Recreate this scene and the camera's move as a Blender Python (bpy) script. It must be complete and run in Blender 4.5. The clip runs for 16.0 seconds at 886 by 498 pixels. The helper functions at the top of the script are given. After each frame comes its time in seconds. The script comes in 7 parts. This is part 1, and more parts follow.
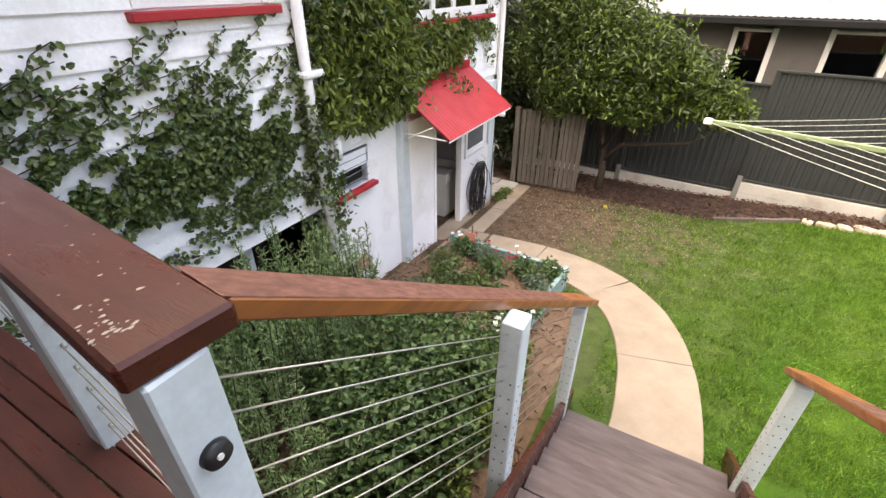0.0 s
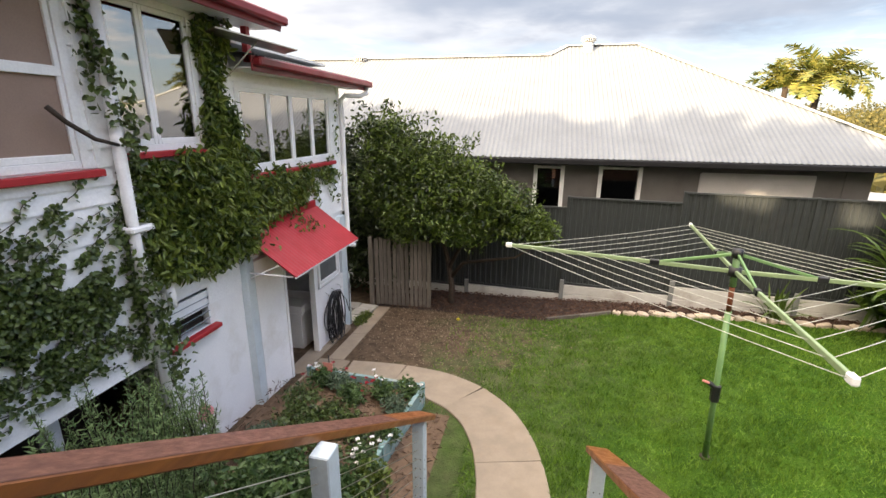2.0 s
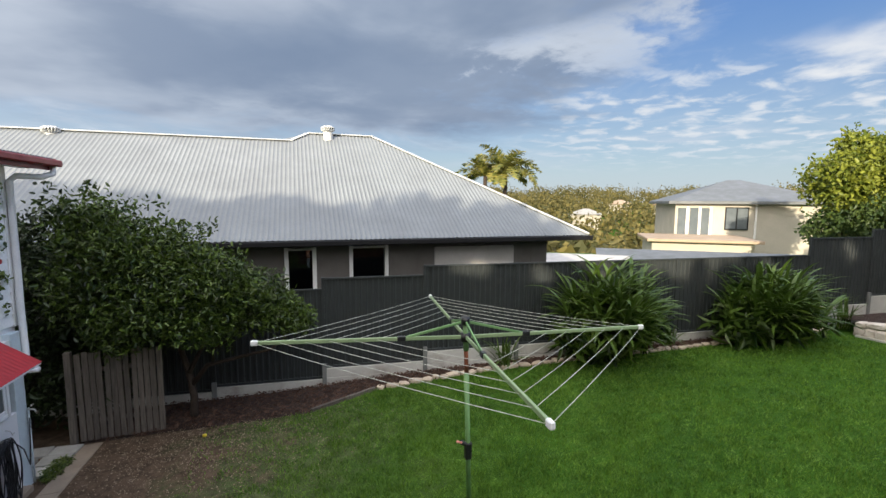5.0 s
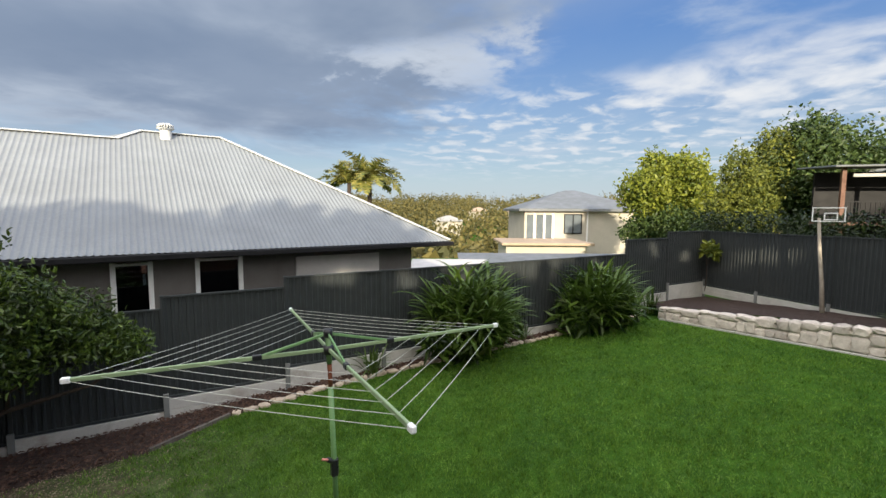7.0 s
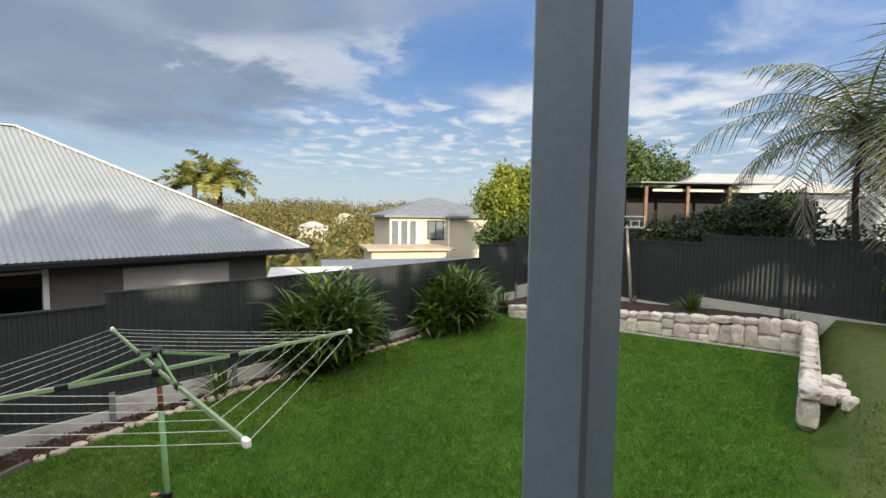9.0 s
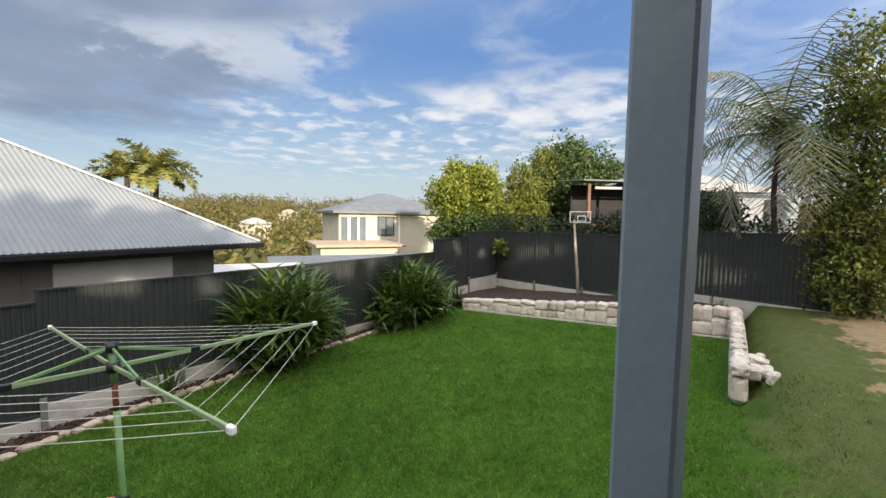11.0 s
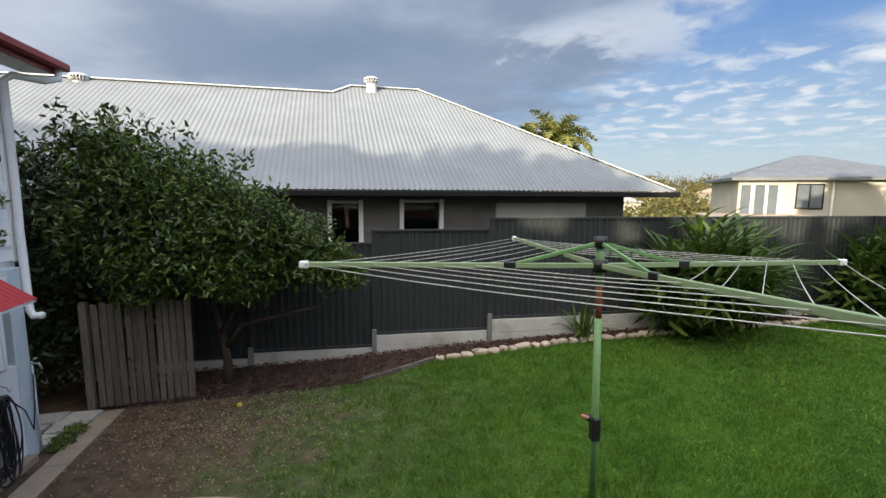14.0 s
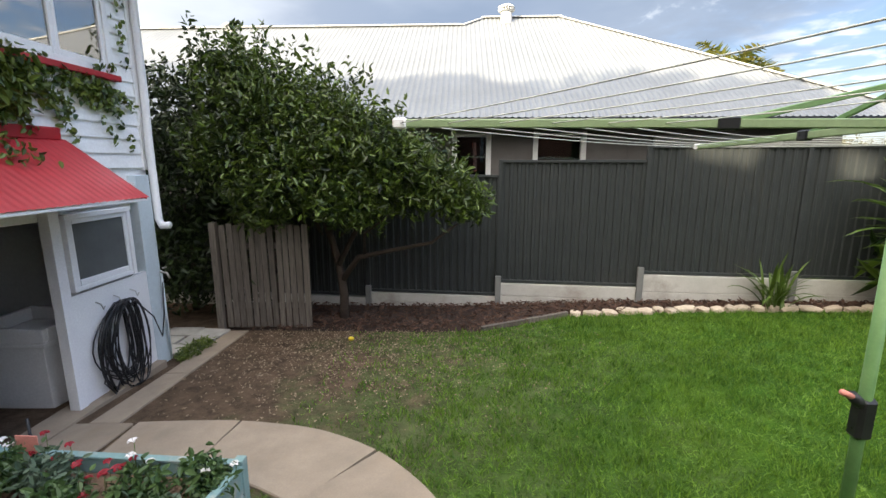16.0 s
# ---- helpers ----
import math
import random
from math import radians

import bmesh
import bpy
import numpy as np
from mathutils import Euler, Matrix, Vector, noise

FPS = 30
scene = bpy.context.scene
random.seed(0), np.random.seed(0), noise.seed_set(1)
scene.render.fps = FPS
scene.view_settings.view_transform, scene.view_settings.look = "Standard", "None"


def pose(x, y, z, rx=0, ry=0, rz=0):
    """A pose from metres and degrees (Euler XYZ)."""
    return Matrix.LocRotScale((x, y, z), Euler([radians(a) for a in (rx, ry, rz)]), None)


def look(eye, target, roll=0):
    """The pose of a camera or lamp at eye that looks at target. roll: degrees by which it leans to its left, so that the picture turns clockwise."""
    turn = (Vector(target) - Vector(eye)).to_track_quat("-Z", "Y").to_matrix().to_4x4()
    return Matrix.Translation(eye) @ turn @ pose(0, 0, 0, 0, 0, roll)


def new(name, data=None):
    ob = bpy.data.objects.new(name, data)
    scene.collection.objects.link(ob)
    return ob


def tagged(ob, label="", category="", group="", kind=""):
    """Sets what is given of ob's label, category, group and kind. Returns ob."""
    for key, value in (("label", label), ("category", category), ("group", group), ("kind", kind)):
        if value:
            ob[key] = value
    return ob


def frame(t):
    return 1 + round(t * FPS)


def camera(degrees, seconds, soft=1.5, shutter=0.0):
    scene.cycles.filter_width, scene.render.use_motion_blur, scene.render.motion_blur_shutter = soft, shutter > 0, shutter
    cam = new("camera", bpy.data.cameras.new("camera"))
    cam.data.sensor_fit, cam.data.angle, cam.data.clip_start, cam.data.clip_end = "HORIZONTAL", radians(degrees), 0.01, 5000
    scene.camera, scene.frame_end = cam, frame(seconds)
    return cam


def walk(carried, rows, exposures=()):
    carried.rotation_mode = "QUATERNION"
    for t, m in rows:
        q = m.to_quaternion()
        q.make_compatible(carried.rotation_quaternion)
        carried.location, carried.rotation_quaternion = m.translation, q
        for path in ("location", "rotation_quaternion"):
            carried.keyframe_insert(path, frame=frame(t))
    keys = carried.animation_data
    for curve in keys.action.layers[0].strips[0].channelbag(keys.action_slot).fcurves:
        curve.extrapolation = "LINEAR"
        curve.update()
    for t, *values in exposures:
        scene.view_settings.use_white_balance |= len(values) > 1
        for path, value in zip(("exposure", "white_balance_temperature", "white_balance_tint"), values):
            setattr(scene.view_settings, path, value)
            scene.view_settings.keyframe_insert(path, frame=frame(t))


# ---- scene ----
cam = camera(89.8, 16.0)
METRES, EYE, TILT, LEAN, TURN = 5.4, 4.1, 0.0, 0.0, 0.0
PATH = [
    (0, (-0.048, -0.006, 4.08), (-0.881, 1.489, 3.044), 0.1),
    (0.5, (0.161, -0.048, 4.166), (-0.659, 1.508, 3.213), 0.1),
    (1, (0.297, -0.11, 4.235), (-0.447, 1.551, 3.405), 0.3),
    (1.5, (0.384, -0.144, 4.273), (-0.215, 1.636, 3.587), 0.5),
    (2, (0.424, -0.154, 4.329), (0.016, 1.725, 3.779), 0.5),
    (2.5, (0.45, -0.143, 4.377), (0.245, 1.798, 3.941), 0.4),
    (3, (0.491, -0.133, 4.41), (0.476, 1.836, 4.06), 0.4),
    (3.5, (0.558, -0.086, 4.431), (0.707, 1.887, 4.144), 0.3),
    (4, (0.584, -0.056, 4.446), (0.894, 1.905, 4.201), 0.3),
    (6.5, (0.642, -0.03, 4.466), (1.663, 1.68, 4.283), 0.4),
    (7, (0.664, -0.07, 4.472), (1.808, 1.561, 4.297), 0.4),
    (7.5, (0.695, -0.108, 4.465), (1.952, 1.44, 4.302), 0.5),
    (8, (0.703, -0.191, 4.491), (2.068, 1.262, 4.334), 0.6),
    (8.5, (0.726, -0.274, 4.493), (2.195, 1.074, 4.343), 0.6),
    (9, (0.725, -0.322, 4.487), (2.296, 0.907, 4.345), 0.8),
    (9.2, (0.722, -0.338, 4.484), (2.327, 0.848, 4.344), 0.8),
    (11.3, (0.476, -0.043, 4.352), (2.180, 0.992, 4.200), 1.0),
    (11.5, (0.466, 0.105, 4.324), (2.137, 1.193, 4.172), 1.0),
    (12, (0.486, 0.483, 4.218), (1.998, 1.784, 4.064), 0.8),
    (12.5, (0.424, 0.792, 4.035), (1.695, 2.329, 3.873), 0.7),
    (13, (0.319, 1.085, 3.828), (1.306, 2.816, 3.644), 0.6),
    (13.5, (0.334, 1.327, 3.628), (1.048, 3.183, 3.414), 0.4),
    (14, (0.312, 1.615, 3.432), (0.796, 3.539, 3.179), 0.3),
    (14.5, (0.363, 1.887, 3.275), (0.662, 3.841, 2.975), 0.1),
    (15, (0.381, 2.132, 3.051), (0.532, 4.097, 2.71), 0.0),
    (15.5, (0.441, 2.42, 2.848), (0.468, 4.386, 2.483), 0.0),
    (16, (0.441, 2.709, 2.646), (0.358, 4.671, 2.265), -0.0),
]
EXPOSURES = [(0.0, 2.42, 7700, 14), (1.0, 2.26, 7700, 14), (1.5, 2.06, 7500, 13), (2.0, 1.72, 7300, 12), (2.5, 1.42, 6900, 11), (3.0, 1.16, 6450, 9), (3.5, 0.92, 6250, 8), (4.2, 0.78, 6150, 8), (9.0, 0.80, 6200, 8), (11.5, 0.86, 6250, 9), (12.0, 0.80, 6200, 8), (13.0, 0.66, 6150, 8), (14.0, 0.84, 6150, 8), (15.0, 1.14, 6250, 8), (16.0, 1.50, 6500, 8)]
walk(cam, [(t, look(eye, target, roll)) for t, eye, target, roll in PATH], EXPOSURES)

# ---- world, sun and sky ----
SUN_FROM = Vector((-0.60, -0.77, 0.25)).normalized()
sun_data = bpy.data.lights.new("sun", "SUN")
sun_data.energy, sun_data.angle, sun_data.color = 5.0, radians(0.6), (1.0, 0.84, 0.6)
sun = new("sun", sun_data)
sun.matrix_world = look(SUN_FROM * 60, (0, 0, 0))


def build_world():
    w = bpy.data.worlds.new("sky")
    w.use_nodes = True
    scene.world = w
    nt = w.node_tree
    nt.nodes.clear()
    N = nt.nodes.new
    L = nt.links.new
    out, bg = N("ShaderNodeOutputWorld"), N("ShaderNodeBackground")
    sky = N("ShaderNodeTexSky")
    sky.sky_type = "NISHITA"
    sky.sun_disc = False
    sky.sun_elevation = math.asin(SUN_FROM.z)
    sky.sun_rotation = math.atan2(SUN_FROM.x, SUN_FROM.y)
    sky.altitude, sky.air_density, sky.dust_density = 30, 1.0, 0.6
    tc = N("ShaderNodeTexCoord")
    sep = N("ShaderNodeSeparateXYZ")
    L(tc.outputs["Generated"], sep.inputs[0])

    def m(op, a, b=None, c=None, clamp=False):
        n = N("ShaderNodeMath")
        n.operation, n.use_clamp = op, clamp
        for i, v in enumerate((a, b, c)):
            if v is None:
                continue
            if isinstance(v, (int, float)):
                n.inputs[i].default_value = v
            else:
                L(v, n.inputs[i])
        return n.outputs[0]

    up = m("MAXIMUM", sep.outputs[2], 0.0)
    den = m("ADD", up, 0.10)
    comb = N("ShaderNodeCombineXYZ")
    L(m("DIVIDE", sep.outputs[0], den), comb.inputs[0])
    L(m("DIVIDE", sep.outputs[1], den), comb.inputs[1])

    def cloud(scale, detail, rough, off, dist=0.0):
        mp = N("ShaderNodeMapping")
        mp.inputs["Location"].default_value = off
        L(comb.outputs[0], mp.inputs[0])
        n = N("ShaderNodeTexNoise")
        n.inputs["Scale"].default_value, n.inputs["Detail"].default_value = scale, detail
        n.inputs["Roughness"].default_value, n.inputs["Distortion"].default_value = rough, dist
        L(mp.outputs[0], n.inputs["Vector"])
        return n.outputs["Fac"]

    def ramp(v, lo, hi):
        n = N("ShaderNodeMapRange")
        n.interpolation_type = "SMOOTHSTEP"
        L(v, n.inputs[0])
        n.inputs[1].default_value, n.inputs[2].default_value = lo, hi
        return n.outputs[0]

    def mix(f, a, b):
        n = N("ShaderNodeMix")
        n.data_type = "RGBA"
        for s, v in ((n.inputs[0], f), (n.inputs[6], a), (n.inputs[7], b)):
            if isinstance(v, tuple):
                s.default_value = (*v, 1)
            elif isinstance(v, float):
                s.default_value = v
            else:
                L(v, s)
        return n.outputs[2]

    base = N("ShaderNodeMix")
    base.data_type, base.blend_type = "RGBA", "MULTIPLY"
    base.inputs[0].default_value = 1.0
    L(sky.outputs[0], base.inputs[6])
    base.inputs[7].default_value = (0.105, 0.105, 0.105, 1)
    # a deeper blue overhead and a pale haze near the horizon
    blue = mix(ramp(up, 0.0, 0.42), (0.52, 0.62, 0.74), (0.10, 0.27, 0.70))
    blue = mix(0.35, blue, base.outputs[2])
    # bearing and height in degrees; the grey bank lies over the neighbour's side and breaks up eastwards
    az = m("MULTIPLY", m("ARCTAN2", sep.outputs[0], sep.outputs[1]), 57.3)
    el = m("MULTIPLY", m("ARCSINE", sep.outputs[2]), 57.3)
    warp = m("MULTIPLY", m("ADD", cloud(0.9, 7, 0.58, (3.1, 1.7, 0.2), 0.25), -0.5), 60.0)
    fine_warp = m("MULTIPLY", m("ADD", cloud(2.4, 9, 0.62, (5.1, 0.7, 0.9), 0.3), -0.5), 26.0)
    azw = m("ADD", m("ADD", az, warp), fine_warp)
    elw = m("ADD", el, m("MULTIPLY", m("ADD", warp, fine_warp), 0.16))

    def patch(a0, e0, ra, re, soft=0.35):
        dx, dy = m("DIVIDE", m("ADD", azw, -a0), ra), m("DIVIDE", m("ADD", elw, -e0), re)
        return ramp(m("ADD", m("MULTIPLY", dx, dx), m("MULTIPLY", dy, dy)), 1.0 + soft, max(0.0, 1.0 - 2 * soft))

    low = ramp(up, 0.02, 0.13)
    edge = m("ADD", azw, m("MULTIPLY", el, -0.55))
    bank = m("MULTIPLY", m("MULTIPLY", ramp(edge, 34.0, 14.0), ramp(elw, 6.5, 10.5)), 0.96)
    high_veil = m("MULTIPLY", ramp(elw, 17.0, 27.0), 0.62)
    greyness = cloud(0.8, 5, 0.5, (0.3, 4.4, 0), 0.2)
    grey = mix(ramp(greyness, 0.32, 0.68), (0.25, 0.31, 0.42), (0.52, 0.57, 0.66))
    grey = mix(m("MULTIPLY", patch(12.0, 15.0, 24.0, 5.0, 0.5), 0.75), grey, (0.23, 0.29, 0.40))
    grey = mix(m("MULTIPLY", patch(-16.0, 24.0, 20.0, 6.0, 0.5), 0.6), grey, (0.62, 0.65, 0.72))
    puff = ramp(cloud(4.6, 7, 0.52, (7.3, 2.2, 0), 0.35), 0.46, 0.68)
    puff = m("MULTIPLY", puff, m("MULTIPLY", ramp(az, 22.0, 40.0), m("MULTIPLY", ramp(el, 3.0, 7.0), ramp(el, 17.0, 12.0))))
    heap = m("MULTIPLY", patch(72.0, 13.5, 17.0, 4.0, 0.5), ramp(cloud(2.2, 6, 0.5, (2.3, 6.2, 0), 0.3), 0.36, 0.66))
    wisp = ramp(cloud(0.9, 7, 0.6, (1.3, 9.2, 0), 1.1), 0.46, 0.74)
    col = mix(m("MULTIPLY", m("MULTIPLY", wisp, low), 0.60), blue, (0.66, 0.71, 0.79))
    col = mix(m("MULTIPLY", high_veil, ramp(azw, 96.0, 30.0)), col, (0.42, 0.50, 0.66))
    col = mix(m("MULTIPLY", ramp(el, 5.5, 1.0), 0.5), col, (0.60, 0.68, 0.76))
    col = mix(m("MULTIPLY", puff, 0.85), col, (0.86, 0.86, 0.87))
    col = mix(m("MULTIPLY", heap, 0.92), col, (0.93, 0.91, 0.90))
    col = mix(bank, col, grey)
    col = mix(m("MULTIPLY", patch(33.0, 17.0, 6.5, 3.0, 0.75), 0.55), col, (0.84, 0.85, 0.87))
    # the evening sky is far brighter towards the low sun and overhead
    dot = N("ShaderNodeVectorMath")
    dot.operation = "DOT_PRODUCT"
    L(tc.outputs["Generated"], dot.inputs[0])
    dot.inputs[1].default_value = SUN_FROM
    glow = ramp(dot.outputs["Value"], -0.75, 1.0)
    L(mix(m("MULTIPLY", glow, 0.8), col, (1.0, 0.88, 0.72)), bg.inputs[0])
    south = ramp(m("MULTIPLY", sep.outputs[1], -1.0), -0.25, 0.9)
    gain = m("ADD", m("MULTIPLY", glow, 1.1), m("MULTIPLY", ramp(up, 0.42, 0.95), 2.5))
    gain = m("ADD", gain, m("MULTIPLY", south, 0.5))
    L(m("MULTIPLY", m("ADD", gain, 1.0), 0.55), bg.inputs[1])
    L(bg.outputs[0], out.inputs[0])


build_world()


# ---- materials ----
def surf(name, a, b, scale=4.0, rough=0.7, bump=0.2, fine=60.0, metal=0.0, stain=None, rnd=0.0, stretch=(1, 1, 1), spec=0.4, bump_dist=0.004, stain_scale=0.8):
    """Two-scale procedural surface: a to b by noise, fine grain, an optional stain colour, change from piece to piece."""
    mt = bpy.data.materials.new(name)
    mt.use_nodes = True
    nt = mt.node_tree
    N, L = nt.nodes.new, nt.links.new
    p = nt.nodes["Principled BSDF"]
    p.inputs["Roughness"].default_value, p.inputs["Metallic"].default_value = rough, metal
    p.inputs["Specular IOR Level"].default_value = spec
    tc, mp = N("ShaderNodeTexCoord"), N("ShaderNodeMapping")
    mp.inputs["Scale"].default_value = stretch
    L(tc.outputs["Object"], mp.inputs[0])

    def noi(s, d, r=0.6):
        n = N("ShaderNodeTexNoise")
        n.inputs["Scale"].default_value, n.inputs["Detail"].default_value, n.inputs["Roughness"].default_value = s, d, r
        L(mp.outputs[0], n.inputs["Vector"])
        return n.outputs["Fac"]

    def mixc(f, x, y, blend="MIX"):
        n = N("ShaderNodeMix")
        n.data_type, n.blend_type = "RGBA", blend
        for s, v in ((n.inputs[0], f), (n.inputs[6], x), (n.inputs[7], y)):
            if isinstance(v, tuple):
                s.default_value = (*v, 1)
            elif isinstance(v, float):
                s.default_value = v
            else:
                L(v, s)
        return n.outputs[2]

    def rng(v, lo, hi, t0=0.0, t1=1.0):
        n = N("ShaderNodeMapRange")
        L(v, n.inputs[0])
        for i, q in enumerate((lo, hi, t0, t1)):
            n.inputs[i + 1].default_value = q
        return n.outputs[0]

    big, small = noi(scale, 5), noi(fine, 4)
    col = mixc(rng(big, 0.34, 0.66), a, b)
    col = mixc(rng(small, 0.25, 0.75, 0.0, 0.35), col, tuple(v * 0.55 for v in a))
    if stain:
        col = mixc(rng(noi(stain_scale, 8, 0.7), 0.52, 0.70, 0.0, 0.8), col, stain)
    if rnd:
        oi = N("ShaderNodeObjectInfo")
        hs = N("ShaderNodeHueSaturation")
        L(rng(oi.outputs["Random"], 0, 1, 1 - rnd, 1 + rnd), hs.inputs["Value"])
        L(col, hs.inputs["Color"])
        col = hs.outputs[0]
    L(col, p.inputs["Base Color"])
    L(rng(big, 0.3, 0.7, max(0.02, rough - 0.12), min(1, rough + 0.12)), p.inputs["Roughness"])
    if bump:
        bp = N("ShaderNodeBump")
        bp.inputs["Strength"].default_value, bp.inputs["Distance"].default_value = bump, bump_dist
        L(small, bp.inputs["Height"])
        L(bp.outputs[0], p.inputs["Normal"])
    return mt


def leafy(name, dark, light, rough=0.5, trans=0.25, scale=2.0):
    """Foliage: colour varies from leaf to leaf and over the plant, some light passes through."""
    mt = bpy.data.materials.new(name)
    mt.use_nodes = True
    nt = mt.node_tree
    N, L = nt.nodes.new, nt.links.new
    p, out = nt.nodes["Principled BSDF"], nt.nodes["Material Output"]
    p.inputs["Roughness"].default_value = rough
    p.inputs["Specular IOR Level"].default_value = 0.35
    geo, tc, no, mx = N("ShaderNodeNewGeometry"), N("ShaderNodeTexCoord"), N("ShaderNodeTexNoise"), N("ShaderNodeMix")
    no.inputs["Scale"].default_value, no.inputs["Detail"].default_value = scale, 3
    L(tc.outputs["Object"], no.inputs["Vector"])
    ad, mr = N("ShaderNodeMath"), N("ShaderNodeMapRange")
    ad.operation = "ADD"
    L(geo.outputs["Random Per Island"], ad.inputs[0])
    L(no.outputs["Fac"], ad.inputs[1])
    L(ad.outputs[0], mr.inputs[0])
    mr.inputs[1].default_value, mr.inputs[2].default_value = 0.45, 1.55
    mx.data_type = "RGBA"
    L(mr.outputs[0], mx.inputs[0])
    mx.inputs[6].default_value, mx.inputs[7].default_value = (*dark, 1), (*light, 1)
    L(mx.outputs[2], p.inputs["Base Color"])
    tr, sh = N("ShaderNodeBsdfTranslucent"), N("ShaderNodeMixShader")
    L(mx.outputs[2], tr.inputs[0])
    sh.inputs[0].default_value = trans
    L(p.outputs[0], sh.inputs[1])
    L(tr.outputs[0], sh.inputs[2])
    L(sh.outputs[0], out.inputs[0])
    return mt


def glassy(name, tint=(0.9, 0.95, 0.95), rough=0.02, see=0.35):
    """Window glass: a clear pane with real reflections."""
    mt = bpy.data.materials.new(name)
    mt.use_nodes = True
    nt = mt.node_tree
    N, L = nt.nodes.new, nt.links.new
    out = nt.nodes["Material Output"]
    nt.nodes.remove(nt.nodes["Principled BSDF"])
    gl, tr, mx, lw = N("ShaderNodeBsdfGlossy"), N("ShaderNodeBsdfTransparent"), N("ShaderNodeMixShader"), N("ShaderNodeFresnel")
    lw.inputs[0].default_value = 1.7
    gl.inputs["Roughness"].default_value = rough
    tr.inputs[0].default_value = (*tint, 1)
    ad = N("ShaderNodeMath")
    ad.operation, ad.use_clamp = "ADD", True
    L(lw.outputs[0], ad.inputs[0])
    ad.inputs[1].default_value = see
    L(ad.outputs[0], mx.inputs[0])
    L(tr.outputs[0], mx.inputs[1])
    L(gl.outputs[0], mx.inputs[2])
    L(mx.outputs[0], out.inputs[0])
    return mt


def lawn_material():
    """Turf: lush, worn and bare patches with shapes of their own, by place in the yard."""
    mt = surf("lawn", (0.034, 0.086, 0.009), (0.057, 0.130, 0.013), 1.1, 0.95, 1.0, 45, stain=(0.072, 0.130, 0.015), stain_scale=0.55, spec=0.06, bump_dist=0.03)
    nt = mt.node_tree
    N, L = nt.nodes.new, nt.links.new
    p = nt.nodes["Principled BSDF"]
    col = p.inputs["Base Color"].links[0].from_socket
    tc, sep, no = N("ShaderNodeTexCoord"), N("ShaderNodeSeparateXYZ"), N("ShaderNodeTexNoise")
    L(tc.outputs["Object"], sep.inputs[0])
    no.inputs["Scale"].default_value, no.inputs["Detail"].default_value, no.inputs["Roughness"].default_value = 1.7, 9, 0.7
    L(tc.outputs["Object"], no.inputs["Vector"])

    def m(op, a, b):
        n = N("ShaderNodeMath")
        n.operation = op
        for i, v in enumerate((a, b)):
            if isinstance(v, (int, float)):
                n.inputs[i].default_value = v
            else:
                L(v, n.inputs[i])
        return n.outputs[0]

    # bare earth under the tree and by the laundry, thin turf towards it
    d = m("ADD", m("MULTIPLY", m("ADD", sep.outputs[0], 4.4), 0.36), m("MULTIPLY", m("ADD", no.outputs["Fac"], -0.5), -2.6))
    d = m("ADD", d, m("MULTIPLY", m("ABSOLUTE", m("ADD", sep.outputs[1], -8.0), 0), 0.16))
    thin = None
    for lo, hi, c in ((3.15, 1.35, (0.080, 0.092, 0.040)), (1.80, 1.05, (0.105, 0.074, 0.050))):
        mr, mx = N("ShaderNodeMapRange"), N("ShaderNodeMix")
        mr.interpolation_type = "SMOOTHSTEP"
        L(d, mr.inputs[0])
        mr.inputs[1].default_value, mr.inputs[2].default_value = lo, hi
        mx.data_type = "RGBA"
        L(mr.outputs[0], mx.inputs[0])
        L(col, mx.inputs[6])
        mx.inputs[7].default_value = (*c, 1)
        col = mx.outputs[2]
        thin = thin or mr.outputs[0]
    bank = m("MULTIPLY", m("ADD", sep.outputs[1], 1.0), -1.0)
    bank = m("MINIMUM", m("MULTIPLY", bank, 0.7), m("MULTIPLY", m("ADD", sep.outputs[0], -8.2), 0.45))
    bank = m("ADD", bank, m("MULTIPLY", m("ADD", no.outputs["Fac"], -0.5), 2.4))
    for lo, hi, c in ((-0.5, 0.5, (0.092, 0.110, 0.038)), (1.25, 1.5, (0.30, 0.225, 0.135))):
        mr, mx = N("ShaderNodeMapRange"), N("ShaderNodeMix")
        mr.interpolation_type = "SMOOTHSTEP"
        L(bank, mr.inputs[0])
        mr.inputs[1].default_value, mr.inputs[2].default_value = lo, hi
        mx.data_type = "RGBA"
        L(mr.outputs[0], mx.inputs[0])
        L(col, mx.inputs[6])
        mx.inputs[7].default_value = (*c, 1)
        col = mx.outputs[2]
    # clods, dry grass and dust over the bare part
    n2, mr, mx = N("ShaderNodeTexNoise"), N("ShaderNodeMapRange"), N("ShaderNodeMix")
    n2.inputs["Scale"].default_value, n2.inputs["Detail"].default_value, n2.inputs["Roughness"].default_value = 5.5, 8, 0.7
    L(tc.outputs["Object"], n2.inputs["Vector"])
    L(n2.outputs["Fac"], mr.inputs[0])
    for i, q in enumerate((0.33, 0.68, 0.50, 1.45)):
        mr.inputs[i + 1].default_value = q
    mx.data_type, mx.blend_type = "RGBA", "MULTIPLY"
    L(m("ADD", m("MULTIPLY", thin, 0.55), 0.40), mx.inputs[0])
    L(col, mx.inputs[6])
    L(mr.outputs[0], mx.inputs[7])
    L(mx.outputs[2], p.inputs["Base Color"])
    return mt


